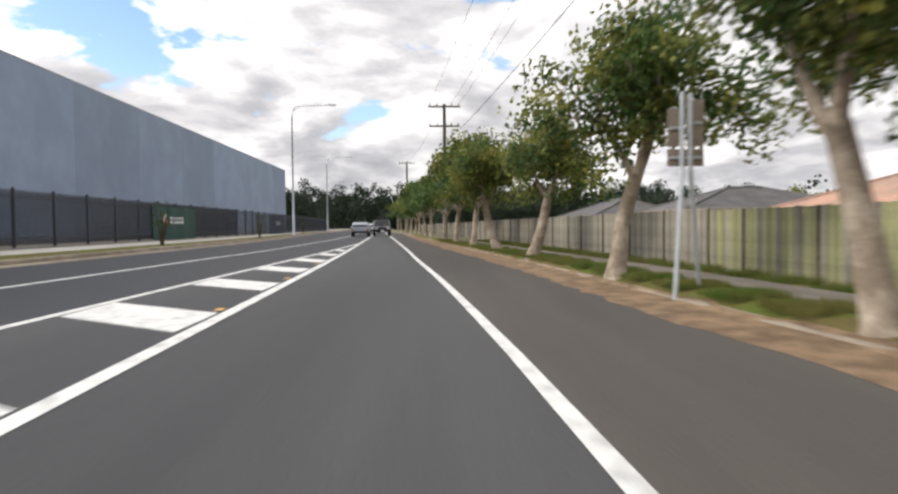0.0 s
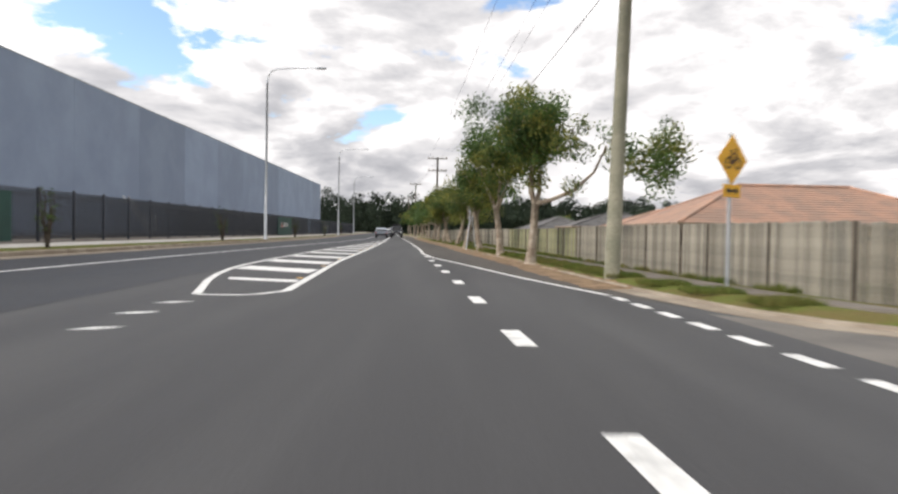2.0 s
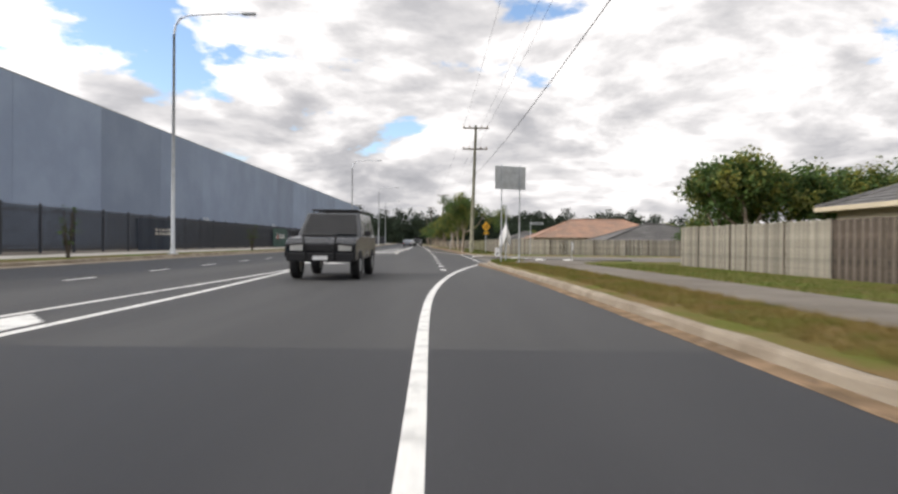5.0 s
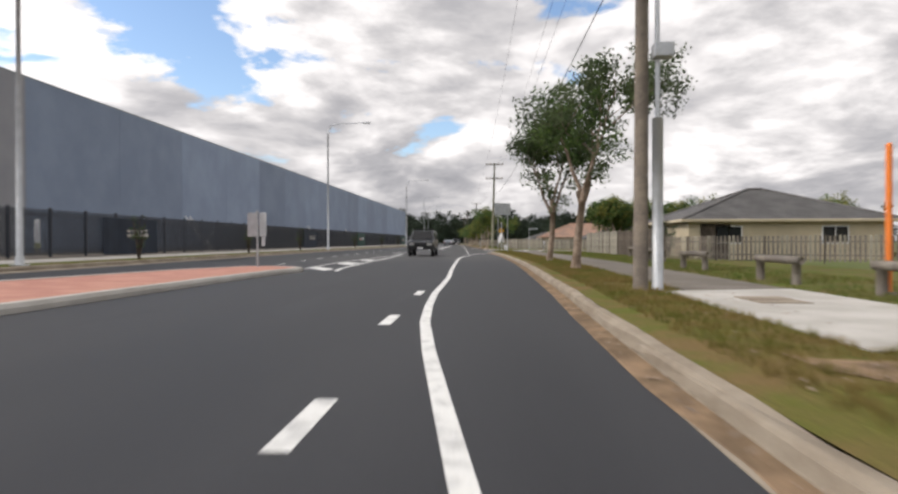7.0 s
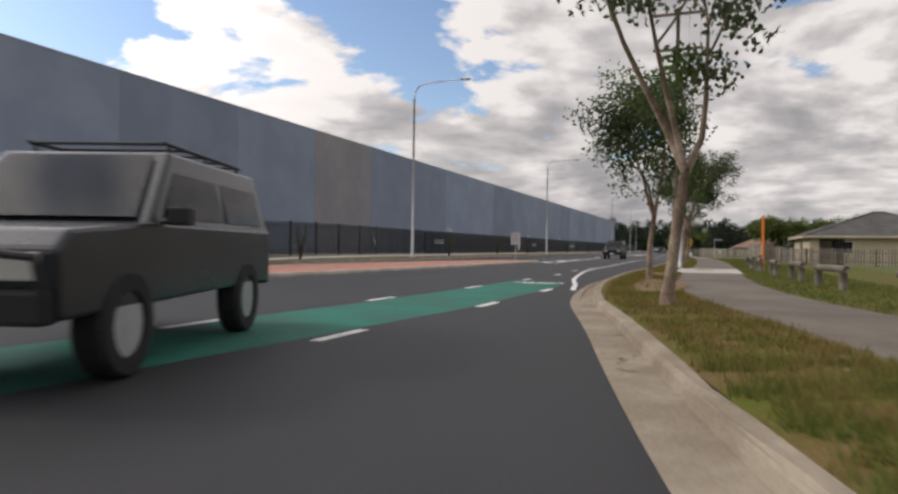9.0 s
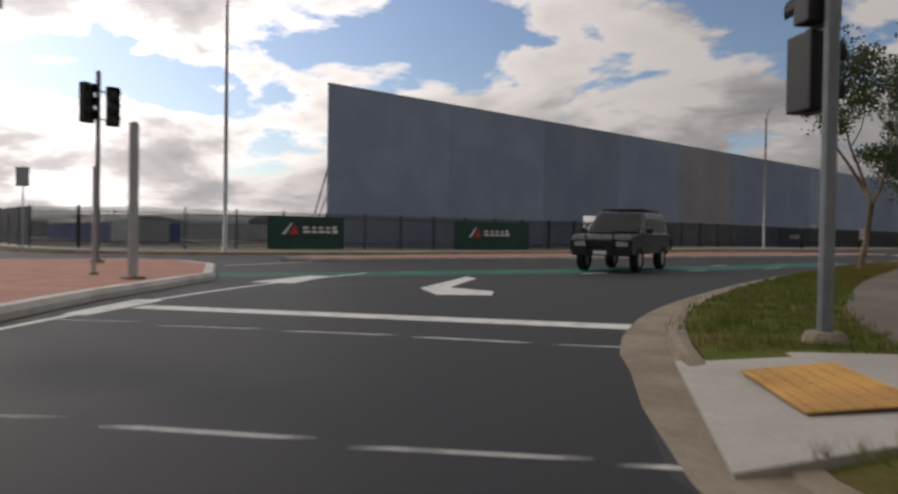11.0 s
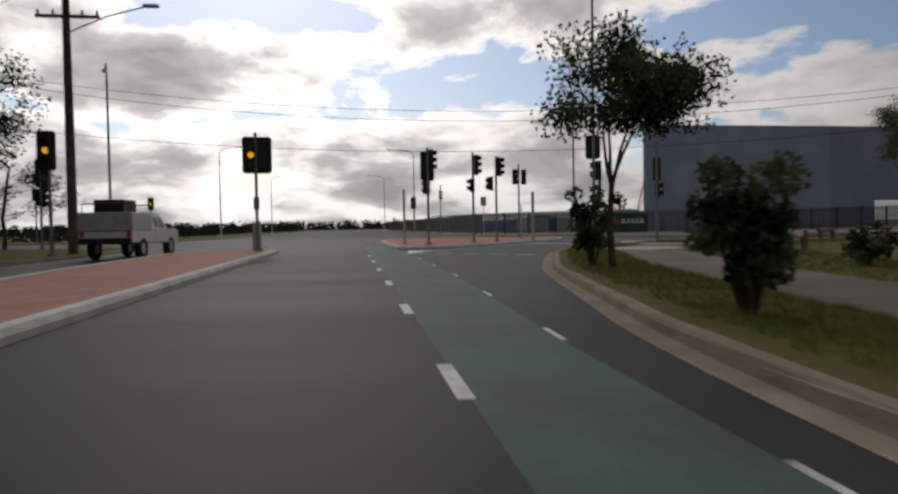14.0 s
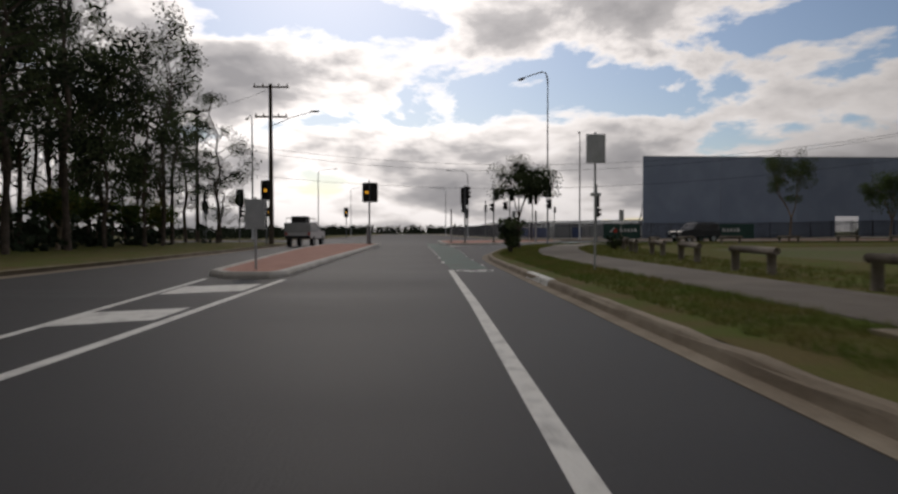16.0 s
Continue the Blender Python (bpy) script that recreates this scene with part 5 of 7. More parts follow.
def grass_tufts(name, line, o0, o1, n, seed, keep, label, z=0.12, size=0.09, mat="blade"):
    rng = random.Random(seed)
    L = [(p, s) for p, s in zip(line, side_of(line)) if keep(p)]
    verts, faces = [], []
    for _ in range(n):
        p, s = rng.choice(L)
        o = o0 + (o1 - o0) * rng.random()
        if not 0.0 < o < 99:
            continue
        bx, by = p.x - s.x * o + rng.uniform(-0.4, 0.4) * s.y, p.y - s.y * o - rng.uniform(-0.4, 0.4) * s.x
        if any(inside((bx, by), q) for q in SLABS) or (any(inside((bx, by), q) for q in BARE) and rng.random() < 0.9):
            continue
        for _ in range(5):
            a, h = rng.uniform(0, math.tau), size * rng.uniform(0.5, 1.3)
            x, y = bx + rng.uniform(-0.05, 0.05), by + rng.uniform(-0.05, 0.05)
            b = len(verts)
            w = 0.006
            verts += [(x + w * math.cos(a), y + w * math.sin(a), z - 0.01), (x - w * math.cos(a), y - w * math.sin(a), z - 0.01), (x + h * 0.5 * math.sin(a), y - h * 0.5 * math.cos(a), z + h)]
            faces.append((b, b + 1, b + 2))
    me = bpy.data.meshes.new(name)
    me.from_pydata(verts, [], faces)
    me.materials.append(M[mat])
    tagged(new(name, me), label, "grass", kind="stuff")


grass_tufts("grass_tufts", KERB_E1, 0.62, 1.5, 16000, 1, lambda p: -36 < p.y < 30, "short uneven grass blades along the kerb")
grass_tufts("grass_tufts", KERB_E1, 3.0, 4.4, 9000, 2, lambda p: -34 < p.y < 30, "longer grass at the foot of the timber fence", 0.0, 0.14)
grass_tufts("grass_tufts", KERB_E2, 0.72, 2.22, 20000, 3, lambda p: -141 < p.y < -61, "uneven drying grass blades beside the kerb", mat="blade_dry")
grass_tufts("grass_tufts", KERB_E2, 0.72, 2.22, 16000, 6, lambda p: -161 < p.y < -136 and p.x < 70, "uneven green grass blades round the corner")
grass_tufts("grass_tufts", KERB_E2, 4.3, 7.5, 18000, 4, lambda p: -161 < p.y < -62 and p.x < 60, "uneven grass beyond the footpath")

grass_tufts("grass_tufts", KERB_E2, 0.62, 1.5, 5000, 5, lambda p: -61.5 < p.y < -54.6 and p.x < 6.6, "fresh green grass blades on the street corner")

# bare earth and litter under the gums
def ragged(pts, rng, n=7, amp=0.16):
    """The outline of a patch with an uneven edge."""
    out = []
    for a, b in zip(pts, pts[1:] + pts[:1]):
        out += [(a[0] + (b[0] - a[0]) * k / n + rng.uniform(-amp, amp), a[1] + (b[1] - a[1]) * k / n + rng.uniform(-amp, amp)) for k in range(n)]
    return out


for pts in [ragged(q, random.Random(8)) for q in BARE]:
    mark(pts, "dirt", "dirt_patch", "bare brown earth worn into the verge", 0.1445)
for line, lab, wide in ((smooth_line([p[:] for p in KERB_E1 if -33 < p.y < 60], 0.5), "sandy dirt washed along the gutter", 0.42), (smooth_line([p[:] for p in KERB_E2 if -129 < p.y < -58 and p.x < 9], 0.5), "sandy dirt and leaves along the gutter", 0.03)):
    bm = bmesh.new()
    rg = random.Random(4)
    sd = side_of(line)
    rows = []
    for p, n in zip(line, sd):
        # the deposit thins out towards the bend
        k = min(1.0, max(0.03, (p.y + 129) / 14 * rg.uniform(0.75, 1.2))) if wide < 0.1 else 1.0
        rows.append([bm.verts.new((p.x + n.x * (k * (o + 0.19) - 0.19), p.y + n.y * (k * (o + 0.19) - 0.19), z)) for o, z in ((wide * rg.uniform(0.55, 1.0), 0.0045), (0.0, 0.0125), *(((-0.1, 0.0135), (-0.19, 0.021)) if wide < 0.1 else ((-0.38, 0.02), (-0.46 - 0.3 * rg.random() ** 2, 0.064))))])
    for a, b in zip(rows, rows[1:]):
        for i in range(3):
            bm.faces.new((a[i], a[i + 1], b[i + 1], b[i]))
    bmesh.ops.recalc_face_normals(bm, faces=bm.faces[:])
    for fc in bm.faces:
        if fc.normal.z < 0:
            fc.normal_flip()
    tagged(finish("dirt_patch", bm, "dirt"), lab, "dirt", kind="structure")
lit = bmesh.new()
rl = random.Random(3)
for _ in range(900):
    y = rl.uniform(-136, -66)
    x = at_y([p for p in KERB_E2 if p.y < -62 and p.x < 12], y) + rl.choice((rl.uniform(0.05, 0.4), rl.uniform(0.7, 3.0)))
    z = 0.02 if x - at_y([p for p in KERB_E2 if p.y < -62 and p.x < 12], y) < 0.42 else 0.155
    a = rl.uniform(0, math.tau)
    s = rl.uniform(0.03, 0.07)
    lit.faces.new([lit.verts.new((x + s * math.cos(a + q) * k, y + s * math.sin(a + q) * k, z + 0.01 * (q == 0))) for q, k in ((0, 1), (1.57, 0.4), (3.14, 1), (4.71, 0.4))])
tagged(finish("leaf_litter", lit, "bark"), "fallen brown leaves on verge and gutter", "leaf litter", kind="stuff")

# ---------------------------------------------------------------- timber fences


def paling_fence(name, pts, base, high, mats, label, step=0.105, back=1.0, fill=0.46):
    t = thing(name, label, "fence")
    line = [Vector(p) for p in pts]
    rng = random.Random(len(pts) + int(line[0].y))
    meshes = []
    for k in range(4):
        bm = bmesh.new()
        box(bm, -0.009, 0.009, -step * fill, step * fill, 0.0, high)
        for v in bm.verts:
            if v.co.z > high * 0.5:
                v.co.z += rng.uniform(-0.02, 0.02)
            v.co.x += rng.uniform(-0.003, 0.003)
        me = bpy.data.meshes.new("paling")
        bm.to_mesh(me)
        bm.free()
        me.materials.append(M[mats[k % len(mats)]])
        meshes.append(me)
    count = 0
    rest = bmesh.new()
    for a, b in zip(line, line[1:]):
        d = (b - a).normalized()
        n = Vector((d.y, -d.x))
        yaw = math.degrees(math.atan2(d.y, d.x)) - 90
        L = (b - a).length
        for z in (0.25, high - 0.3):
            bm = bmesh.new()
            box(bm, -0.02, 0.02, 0, L, z, z + 0.07)
            bmesh.ops.transform(bm, matrix=pose(a.x + 0.035 * n.x * back, a.y + 0.035 * n.y * back, base, 0, 0, yaw), verts=bm.verts[:])
            part("rail", bm, mats[0], t)
        s = 0.0
        while s < L:
            p = a + d * s
            bm = bmesh.new()
            box(bm, -0.03, 0.03, -0.024, 0.024, -0.1, high + 0.01, 0.005)
            bmesh.ops.transform(bm, matrix=pose(p.x - n.x * 0.012 * back, p.y - n.y * 0.012 * back, base, 0, 0, yaw), verts=bm.verts[:])
            part("post", bm, "bark_dark", t)
            s += 2.4
        k = 0
        s = step / 2
        while s < L:
            p = a + d * s
            if count < 300:
                o = new("paling", meshes[(k * 7 + k // 3) % 4])
                o.parent, o.matrix_local = t, pose(p.x, p.y, base + rng.uniform(-0.015, 0.015), rng.uniform(-0.6, 0.6), 0, yaw)
            else:
                h0 = high + rng.uniform(-0.03, 0.03)
                q = d * step * 0.46
                r0 = [rest.verts.new((p.x + sx * q.x + sy * n.x * 0.009, p.y + sx * q.y + sy * n.y * 0.009, base + z)) for z in (0, h0) for sx, sy in ((-1, -1), (1, -1), (1, 1), (-1, 1))]
                for f in ((0, 1, 5, 4), (1, 2, 6, 5), (2, 3, 7, 6), (3, 0, 4, 7), (4, 5, 6, 7)):
                    rest.faces.new([r0[i] for i in f])
            count += 1
            k += 1
            s += step
    if rest.faces:
        bmesh.ops.recalc_face_normals(rest, faces=rest.faces[:])
        o = part("palings", rest, mats[-1], t)
        o["kind"] = "stuff"
    else:
        rest.free()
    return t


paling_fence("timber_fence", [(8.1, -33.6), (7.4, -27.5), (7.0, -20.3), (6.9, -17.4)], -0.22, 1.55, ["pale", "pale", "pale", "pale"], "weathered grey timber paling fence")
paling_fence("timber_fence", [(6.9, -17.4), (6.8, -14.0), (6.6, -8.0), (6.25, 0.7)], -0.22, 1.5, ["pale_green", "pale_green", "pale", "pale_green"], "yellow-green weathered timber paling fence")
paling_fence("timber_fence", [(6.25, 0.7), (5.6, 12), (4.4, 36), (2.5, 70), (0, 110)], -0.18, 1.5, ["pale", "pale", "pale", "pale"], "long grey timber paling fence")
paling_fence("timber_fence", [(30, -40.0), (16.5, -38.0), (11.0, -36.0), (8.1, -33.6)], -0.3, 1.6, ["pale", "pale", "pale", "pale"], "grey timber paling fence round the corner block")
paling_fence("timber_fence", [(13.3, -72), (13.0, -66), (12.6, -62.0)], 0.1, 1.6, ["pale", "pale", "pale", "pale"], "grey timber paling fence behind the footpath")
# dark materials on this stretch put the shadow lying on it into the colour
paling_fence("timber_fence", [(13.6, -80.5), (13.4, -74), (13.3, -72)], 0.1, 1.6, ["bark_dark", "pole_wood", "bark_dark", "pole_wood"], "timber paling fence beside the cottage, its shadow painted dark brown")
paling_fence("picket_fence", [(30, -92), (21, -90.4), (15.2, -86.5), (13.6, -80.5)], 0.1, 1.15, ["wood", "wood", "pale", "wood"], "low brown timber picket fence before the cottage", step=0.19, fill=0.27)

# ---------------------------------------------------------------- houses


def house(m, w, d, wall_h, rise, roof, wall, label, over=0.5, windows=True, trim="bark"):
    """A single-storey house with a hipped roof of stepped tile courses."""
    t = thing("house", label, "house", m)
    bm = bmesh.new()
    box(bm, -w / 2, w / 2, -d / 2, d / 2, 0, wall_h)
    part("wall", bm, wall, t)
    n = 16
    bm = bmesh.new()
    W, D = w / 2 + over, d / 2 + over
    prev = None
    for k in range(n):
        for f, dz in ((k / n, 0.035), ((k + 1) / n, 0.0)):
            a0, b0, z = W - D * f, D * (1 - f) + 0.001, wall_h - 0.1 + rise * f + dz
            ring = [bm.verts.new(v) for v in ((-a0, -b0, z), (a0, -b0, z), (a0, b0, z), (-a0, b0, z))]
            if prev:
                for i in range(4):
                    bm.faces.new((prev[i], prev[(i + 1) % 4], ring[(i + 1) % 4], ring[i]))
            prev = ring
    r = part("roof", bm, roof, t)
    for sx in (-1, 1):
        for sy in (-1, 1):
            bm = bmesh.new()
            tube(bm, [(sx * W, sy * D, wall_h - 0.06), (sx * (W - D), 0, wall_h - 0.06 + rise)], [0.09, 0.09], 6)
            part("ridge_capping", bm, roof, r)
    bm = bmesh.new()
    tube(bm, [(-(W - D), 0, wall_h - 0.05 + rise), (W - D, 0, wall_h - 0.05 + rise)], [0.1, 0.1], 6)
    part("ridge_capping", bm, roof, r)
    for s in (-1, 1):
        bm = bmesh.new()
        box(bm, -W, W, s * D - 0.06, s * D + 0.06, wall_h - 0.22, wall_h - 0.06, 0.02)
        part("gutter", bm, trim, t)
        bm = bmesh.new()
        box(bm, s * W - 0.06, s * W + 0.06, -D, D, wall_h - 0.22, wall_h - 0.06, 0.02)
        part("gutter", bm, trim, t)
    if windows:
        for x in (-w * 0.3, w * 0.22):
            for s in (-1, 1):
                win = bmesh.new()
                box(win, x - 0.8, x + 0.8, s * (d / 2 + 0.03) - 0.03, s * (d / 2 + 0.03) + 0.03, 0.95, 2.05)
                f = part("window", win, "white", t)
                g = bmesh.new()
                for q in (-0.37, 0.37):
                    box(g, x + q - 0.34, x + q + 0.34, s * (d / 2 + 0.065) - 0.006, s * (d / 2 + 0.065) + 0.006, 1.02, 1.98)
                part("pane", g, "glass_dark", f)
        dr = bmesh.new()
        box(dr, -w / 2 - 0.05, -w / 2 + 0.02, -0.5, 0.45, 0, 2.05, 0.01)
        part("door", dr, "bark_dark", t)
    return t


house(pose(20.7, -8.2, -1.08), 15.2, 9, 2.84, 2.15, "tile", "brick_wall", "low house with orange terracotta tile roof")
house(pose(22.0, -27.0, -1.08), 11, 9, 2.3, 1.65, "tile_grey", "brick_wall", "low house with dark grey tile roof behind the corner fence")
house(pose(21.5, 12.0, -1.08), 12, 9, 2.5, 1.8, "tile", "brick_wall", "low house with red-brown tile roof")
house(pose(21.6, 30.5, -1.08), 10.7, 8.4, 3.05, 1.45, "tile_grey", "brick_wall", "low house with weathered grey tile roof")
house(pose(18.5, 49, -1.08, 0, 0, 93), 14, 10, 2.45, 2.0, "tile_grey", "brick_wall", "low house with faded grey tile roof")
cottage = house(pose(22.5, -72.0, -0.1), 12, 11, 2.5, 2.2, "tile_grey", "render", "cream cottage with grey tile roof behind a picket fence", trim="render")
bm = bmesh.new()
box(bm, -5.3, -3.5, -5.56, -5.5, 0.0, 2.15, 0.01)
part("garage_door", bm, "bark_dark", cottage, "dark brown garage door")
house(pose(36.0, -104, -0.1, 0, 0, 96), 12, 9.5, 2.5, 2.0, "tile_grey", "render", "cream house with grey tiled roof across the reserve")

# ---------------------------------------------------------------- poles, lamps, wires


def street_lamp(m, high=11.6, arm=3.3, label="tall galvanised street lamp with curved arm", k=1.0, steel="galv"):
    t = thing("street_lamp", label, "street lamp", m)
    bm = bmesh.new()
    tube(bm, [(0, 0, 0), (0, 0, 0.25), (0, 0, 0.26), (0, 0, 4), (0, 0, high - 1.0)], [0.13 * k, 0.13 * k, 0.1 * k, 0.085 * k, 0.06 * k], 12)
    part("pole", bm, steel, t, smooth=True)
    bm = bmesh.new()
    tube(bm, [(0, 0, high - 1.0), (0.06, 0, high - 0.6), (0.28, 0, high - 0.25), (0.7, 0, high - 0.08), (arm * 0.6, 0, high - 0.01), (arm, 0, high + 0.03)], [0.058, 0.054, 0.05, 0.046, 0.04, 0.035], 10)
    part("arm", bm, steel, t, smooth=True)
    bm = bmesh.new()
    box(bm, arm - 0.05, arm + 0.65, -0.13, 0.13, high - 0.03, high + 0.07, 0.03)
    h = part("lantern", bm, steel, t)
    bm = bmesh.new()
    box(bm, arm + 0.05, arm + 0.58, -0.1, 0.1, high - 0.05, high - 0.028, 0.008)
    part("lens", bm, "lamp_lens", h)
    bm = bmesh.new()
    box(bm, -0.2, 0.2, -0.2, 0.2, -0.02, 0.03, 0.008)
    part("base_plate", bm, steel, t)
    return t


LAMP = street_lamp(pose(-10.2, 1.8, 0.14))
tagged(LAMP, group="lamps along the avenue")
for x, y, r, k in ((-10.4, -57.3, 0, 1.0), (-9.9, -99.7, 0, 1.0), (-12.4, -143.4, -15, 1.0), (-11.4, 48, 0, 1.0), (-14.5, 95, 0, 1.0), (-42.2, -176.9, 60, 0.9), (-45.9, -153.4, -75, 0.92), (-95, -176.5, 60, 0.95), (-95, -154.5, -75, 0.95), (-20, -205, 0, 0.95), (-17.2, -181.2, -160, 1.28)):
    o = copy_thing(LAMP, pose(x, y, 0.14, 0, 0, r))
    o.scale = (k, k, k)
corner_lamp = street_lamp(pose(19.0, -153.4, 0.14, 0, 0, 200), 11.8, label="slim galvanised street lamp that carries traffic signals", k=0.6, steel="galv_dull")


def wood_pole(m, high, arms, label, mat="pole_wood", r=0.15, lean=(0.0, 0.0), yaw=0, insul=True):
    t = thing("power_pole", label, "power pole", m)
    bm = bmesh.new()
    tube(bm, [(0, 0, -0.1), (lean[0] * high * 0.4, lean[1] * high * 0.4, high * 0.4), (lean[0] * high, lean[1] * high, high)], [r * 1.15, r, r * 0.72], 12)
    part("shaft", bm, mat, t, smooth=True)
    for z, half in arms:
        bm = bmesh.new()
        q = z / high
        mm = pose(lean[0] * z, lean[1] * z - 0.0, z, 0, 0, yaw)
        box(bm, -half, half, 0.1, 0.22, -0.06, 0.06, 0.01, mm)
        a = part("crossarm", bm, "pole_wood", t)
        for x in (-half + 0.1, -half * 0.45, half * 0.45, half - 0.1):
            bm = bmesh.new()
            bmesh.ops.create_cone(bm, cap_ends=True, segments=8, radius1=0.06, radius2=0.035, depth=0.2, matrix=mm @ pose(x, 0.16, 0.16))
            part("insulator", bm, "kerb", a)
    return t


wood_pole(pose(1.75, 34.8, 0.1), 9.6, ((9.45, 1.15), (8.05, 1.1)), "weathered timber power pole with two crossarms")
wood_pole(pose(4.9, -30.1, 0.1), 11.2, ((11.0, 1.15), (9.15, 1.1)), "greenish treated timber power pole leaning slightly", "pole_green", lean=(0.028, 0.0))
p4 = wood_pole(pose(7.1, -107.3, 0.1), 12.4, ((12.2, 1.2), (10.5, 1.15)), "timber power pole with galvanised cable guard", r=0.12, lean=(0.004, 0))
bm = bmesh.new()
tube(bm, [(0.28, -0.08, -0.1), (0.28, -0.08, 3.1)], [0.1, 0.1], 12)
part("cable_guard", bm, "galv", p4, "galvanised steel cable guard", True)
bm = bmesh.new()
tube(bm, [(0.28, -0.08, 3.1), (0.26, -0.05, 9.5)], [0.045, 0.045], 8)
part("conduit", bm, "galv", p4)
bm = bmesh.new()
box(bm, 0.18, 0.52, -0.32, 0.0, 4.15, 4.4, 0.02)
part("junction_box", bm, "galv", p4, "grey junction box")
pw = wood_pole(pose(13.2, -172.9, 0.15), 11.8, ((11.6, 1.3), (9.4, 1.2)), "dark timber power pole with street lamp arm", "bark_dark", r=0.17, yaw=90)
bm = bmesh.new()
tube(bm, [(0.1, 0.1, 8.7), (0.3, 1.6, 9.3), (0.4, 3.1, 9.7)], [0.035, 0.03, 0.03], 8)
arm = part("lamp_arm", bm, "galv", pw)
bm = bmesh.new()
box(bm, -0.3, 0.3, -0.12, 0.12, -0.06, 0.06, 0.03, pose(0.4, 3.3, 9.73, 0, 0, 88))
part("lantern", bm, "galv", arm)
wood_pole(pose(5.6, -180.6, 0.1), 11.3, ((11.1, 1.2), (9.8, 1.1)), "dark timber power pole by the gums", "bark_dark", r=0.16, yaw=70)
wood_pole(pose(-1.6, 78, 0.1), 9.6, ((9.4, 1.1),), "weathered timber power pole with crossarm")
wood_pole(pose(-4.2, 125, 0.1), 9.4, ((9.2, 1.1),), "weathered timber power pole with crossarm")


def wire(a, b, sag, r=0.012):
    pts = []
    for k in range(17):
        f = k / 16
        p = Vector(a).lerp(Vector(b), f)
        p.z -= sag * 4 * f * (1 - f)
        pts.append(p)
    bm = bmesh.new()
    tube(bm, pts, [r] * 17, 5)
    return tagged(finish("power_line", bm, "black"), "thin black overhead power line between timber poles", "power line", group="overhead lines")


PA, P1, P4, PW = (1.75, 34.8), (5.2, -30.1), (7.15, -107.3), (13.2, -172.9)
for dx in (-1.05, 0.5, 1.05):
    wire((PA[0] + dx, PA[1], 9.75), (P1[0] + dx, P1[1], 11.3), 0.9, 0.008)
    wire((P1[0] + dx, P1[1], 11.3), (P4[0] + dx, P4[1], 12.5), 1.0, 0.007)
wire((PA[0], PA[1], 6.9), (P1[0] + 0.13, P1[1], 7.2), 0.7, 0.014)
wire((P1[0] + 0.13, P1[1], 7.2), (P4[0] + 0.15, P4[1], 7.1), 0.8, 0.014)
wire((-1.6, 78, 9.6), (PA[0], PA[1], 9.75), 0.6)
wire((5.6, -180.6, 11.2), (PW[0], PW[1], 11.6), 0.2)
wood_pole(pose(19, -121, 0.1), 9.6, ((9.1, 1.0),), "weathered timber power pole in the reserve")
for dx, z0, z1, sag in ((0.0, 9.0, 9.2, 2.9), (0.5, 8.6, 9.2, 3.2), (0.2, 6.4, 7.2, 2.4)):
    wire((5.6 + dx, -180.6, z0), (19 + dx, -121, z1), sag)

# ---------------------------------------------------------------- traffic signals


def rounded_board(bm, half_w, half_h, x0, x1, r):
    """A thin upright plate with rounded corners."""
    pts = [(sy * (half_w - r) + r * math.cos(a), sz * (half_h - r) + r * math.sin(a)) for sy, sz, q in ((1, 1, 0), (-1, 1, 1), (-1, -1, 2), (1, -1, 3)) for a in (radians(90 * q + 22.5 * k) for k in range(5))]
    lo, hi = [bm.verts.new((x0, y, z)) for y, z in pts], [bm.verts.new((x1, y, z)) for y, z in pts]
    for i in range(len(pts)):
        bm.faces.new((lo[i], lo[(i + 1) % len(pts)], hi[(i + 1) % len(pts)], hi[i]))
    bm.faces.new(hi), bm.faces.new(list(reversed(lo)))
    bmesh.ops.recalc_face_normals(bm, faces=bm.faces[:])


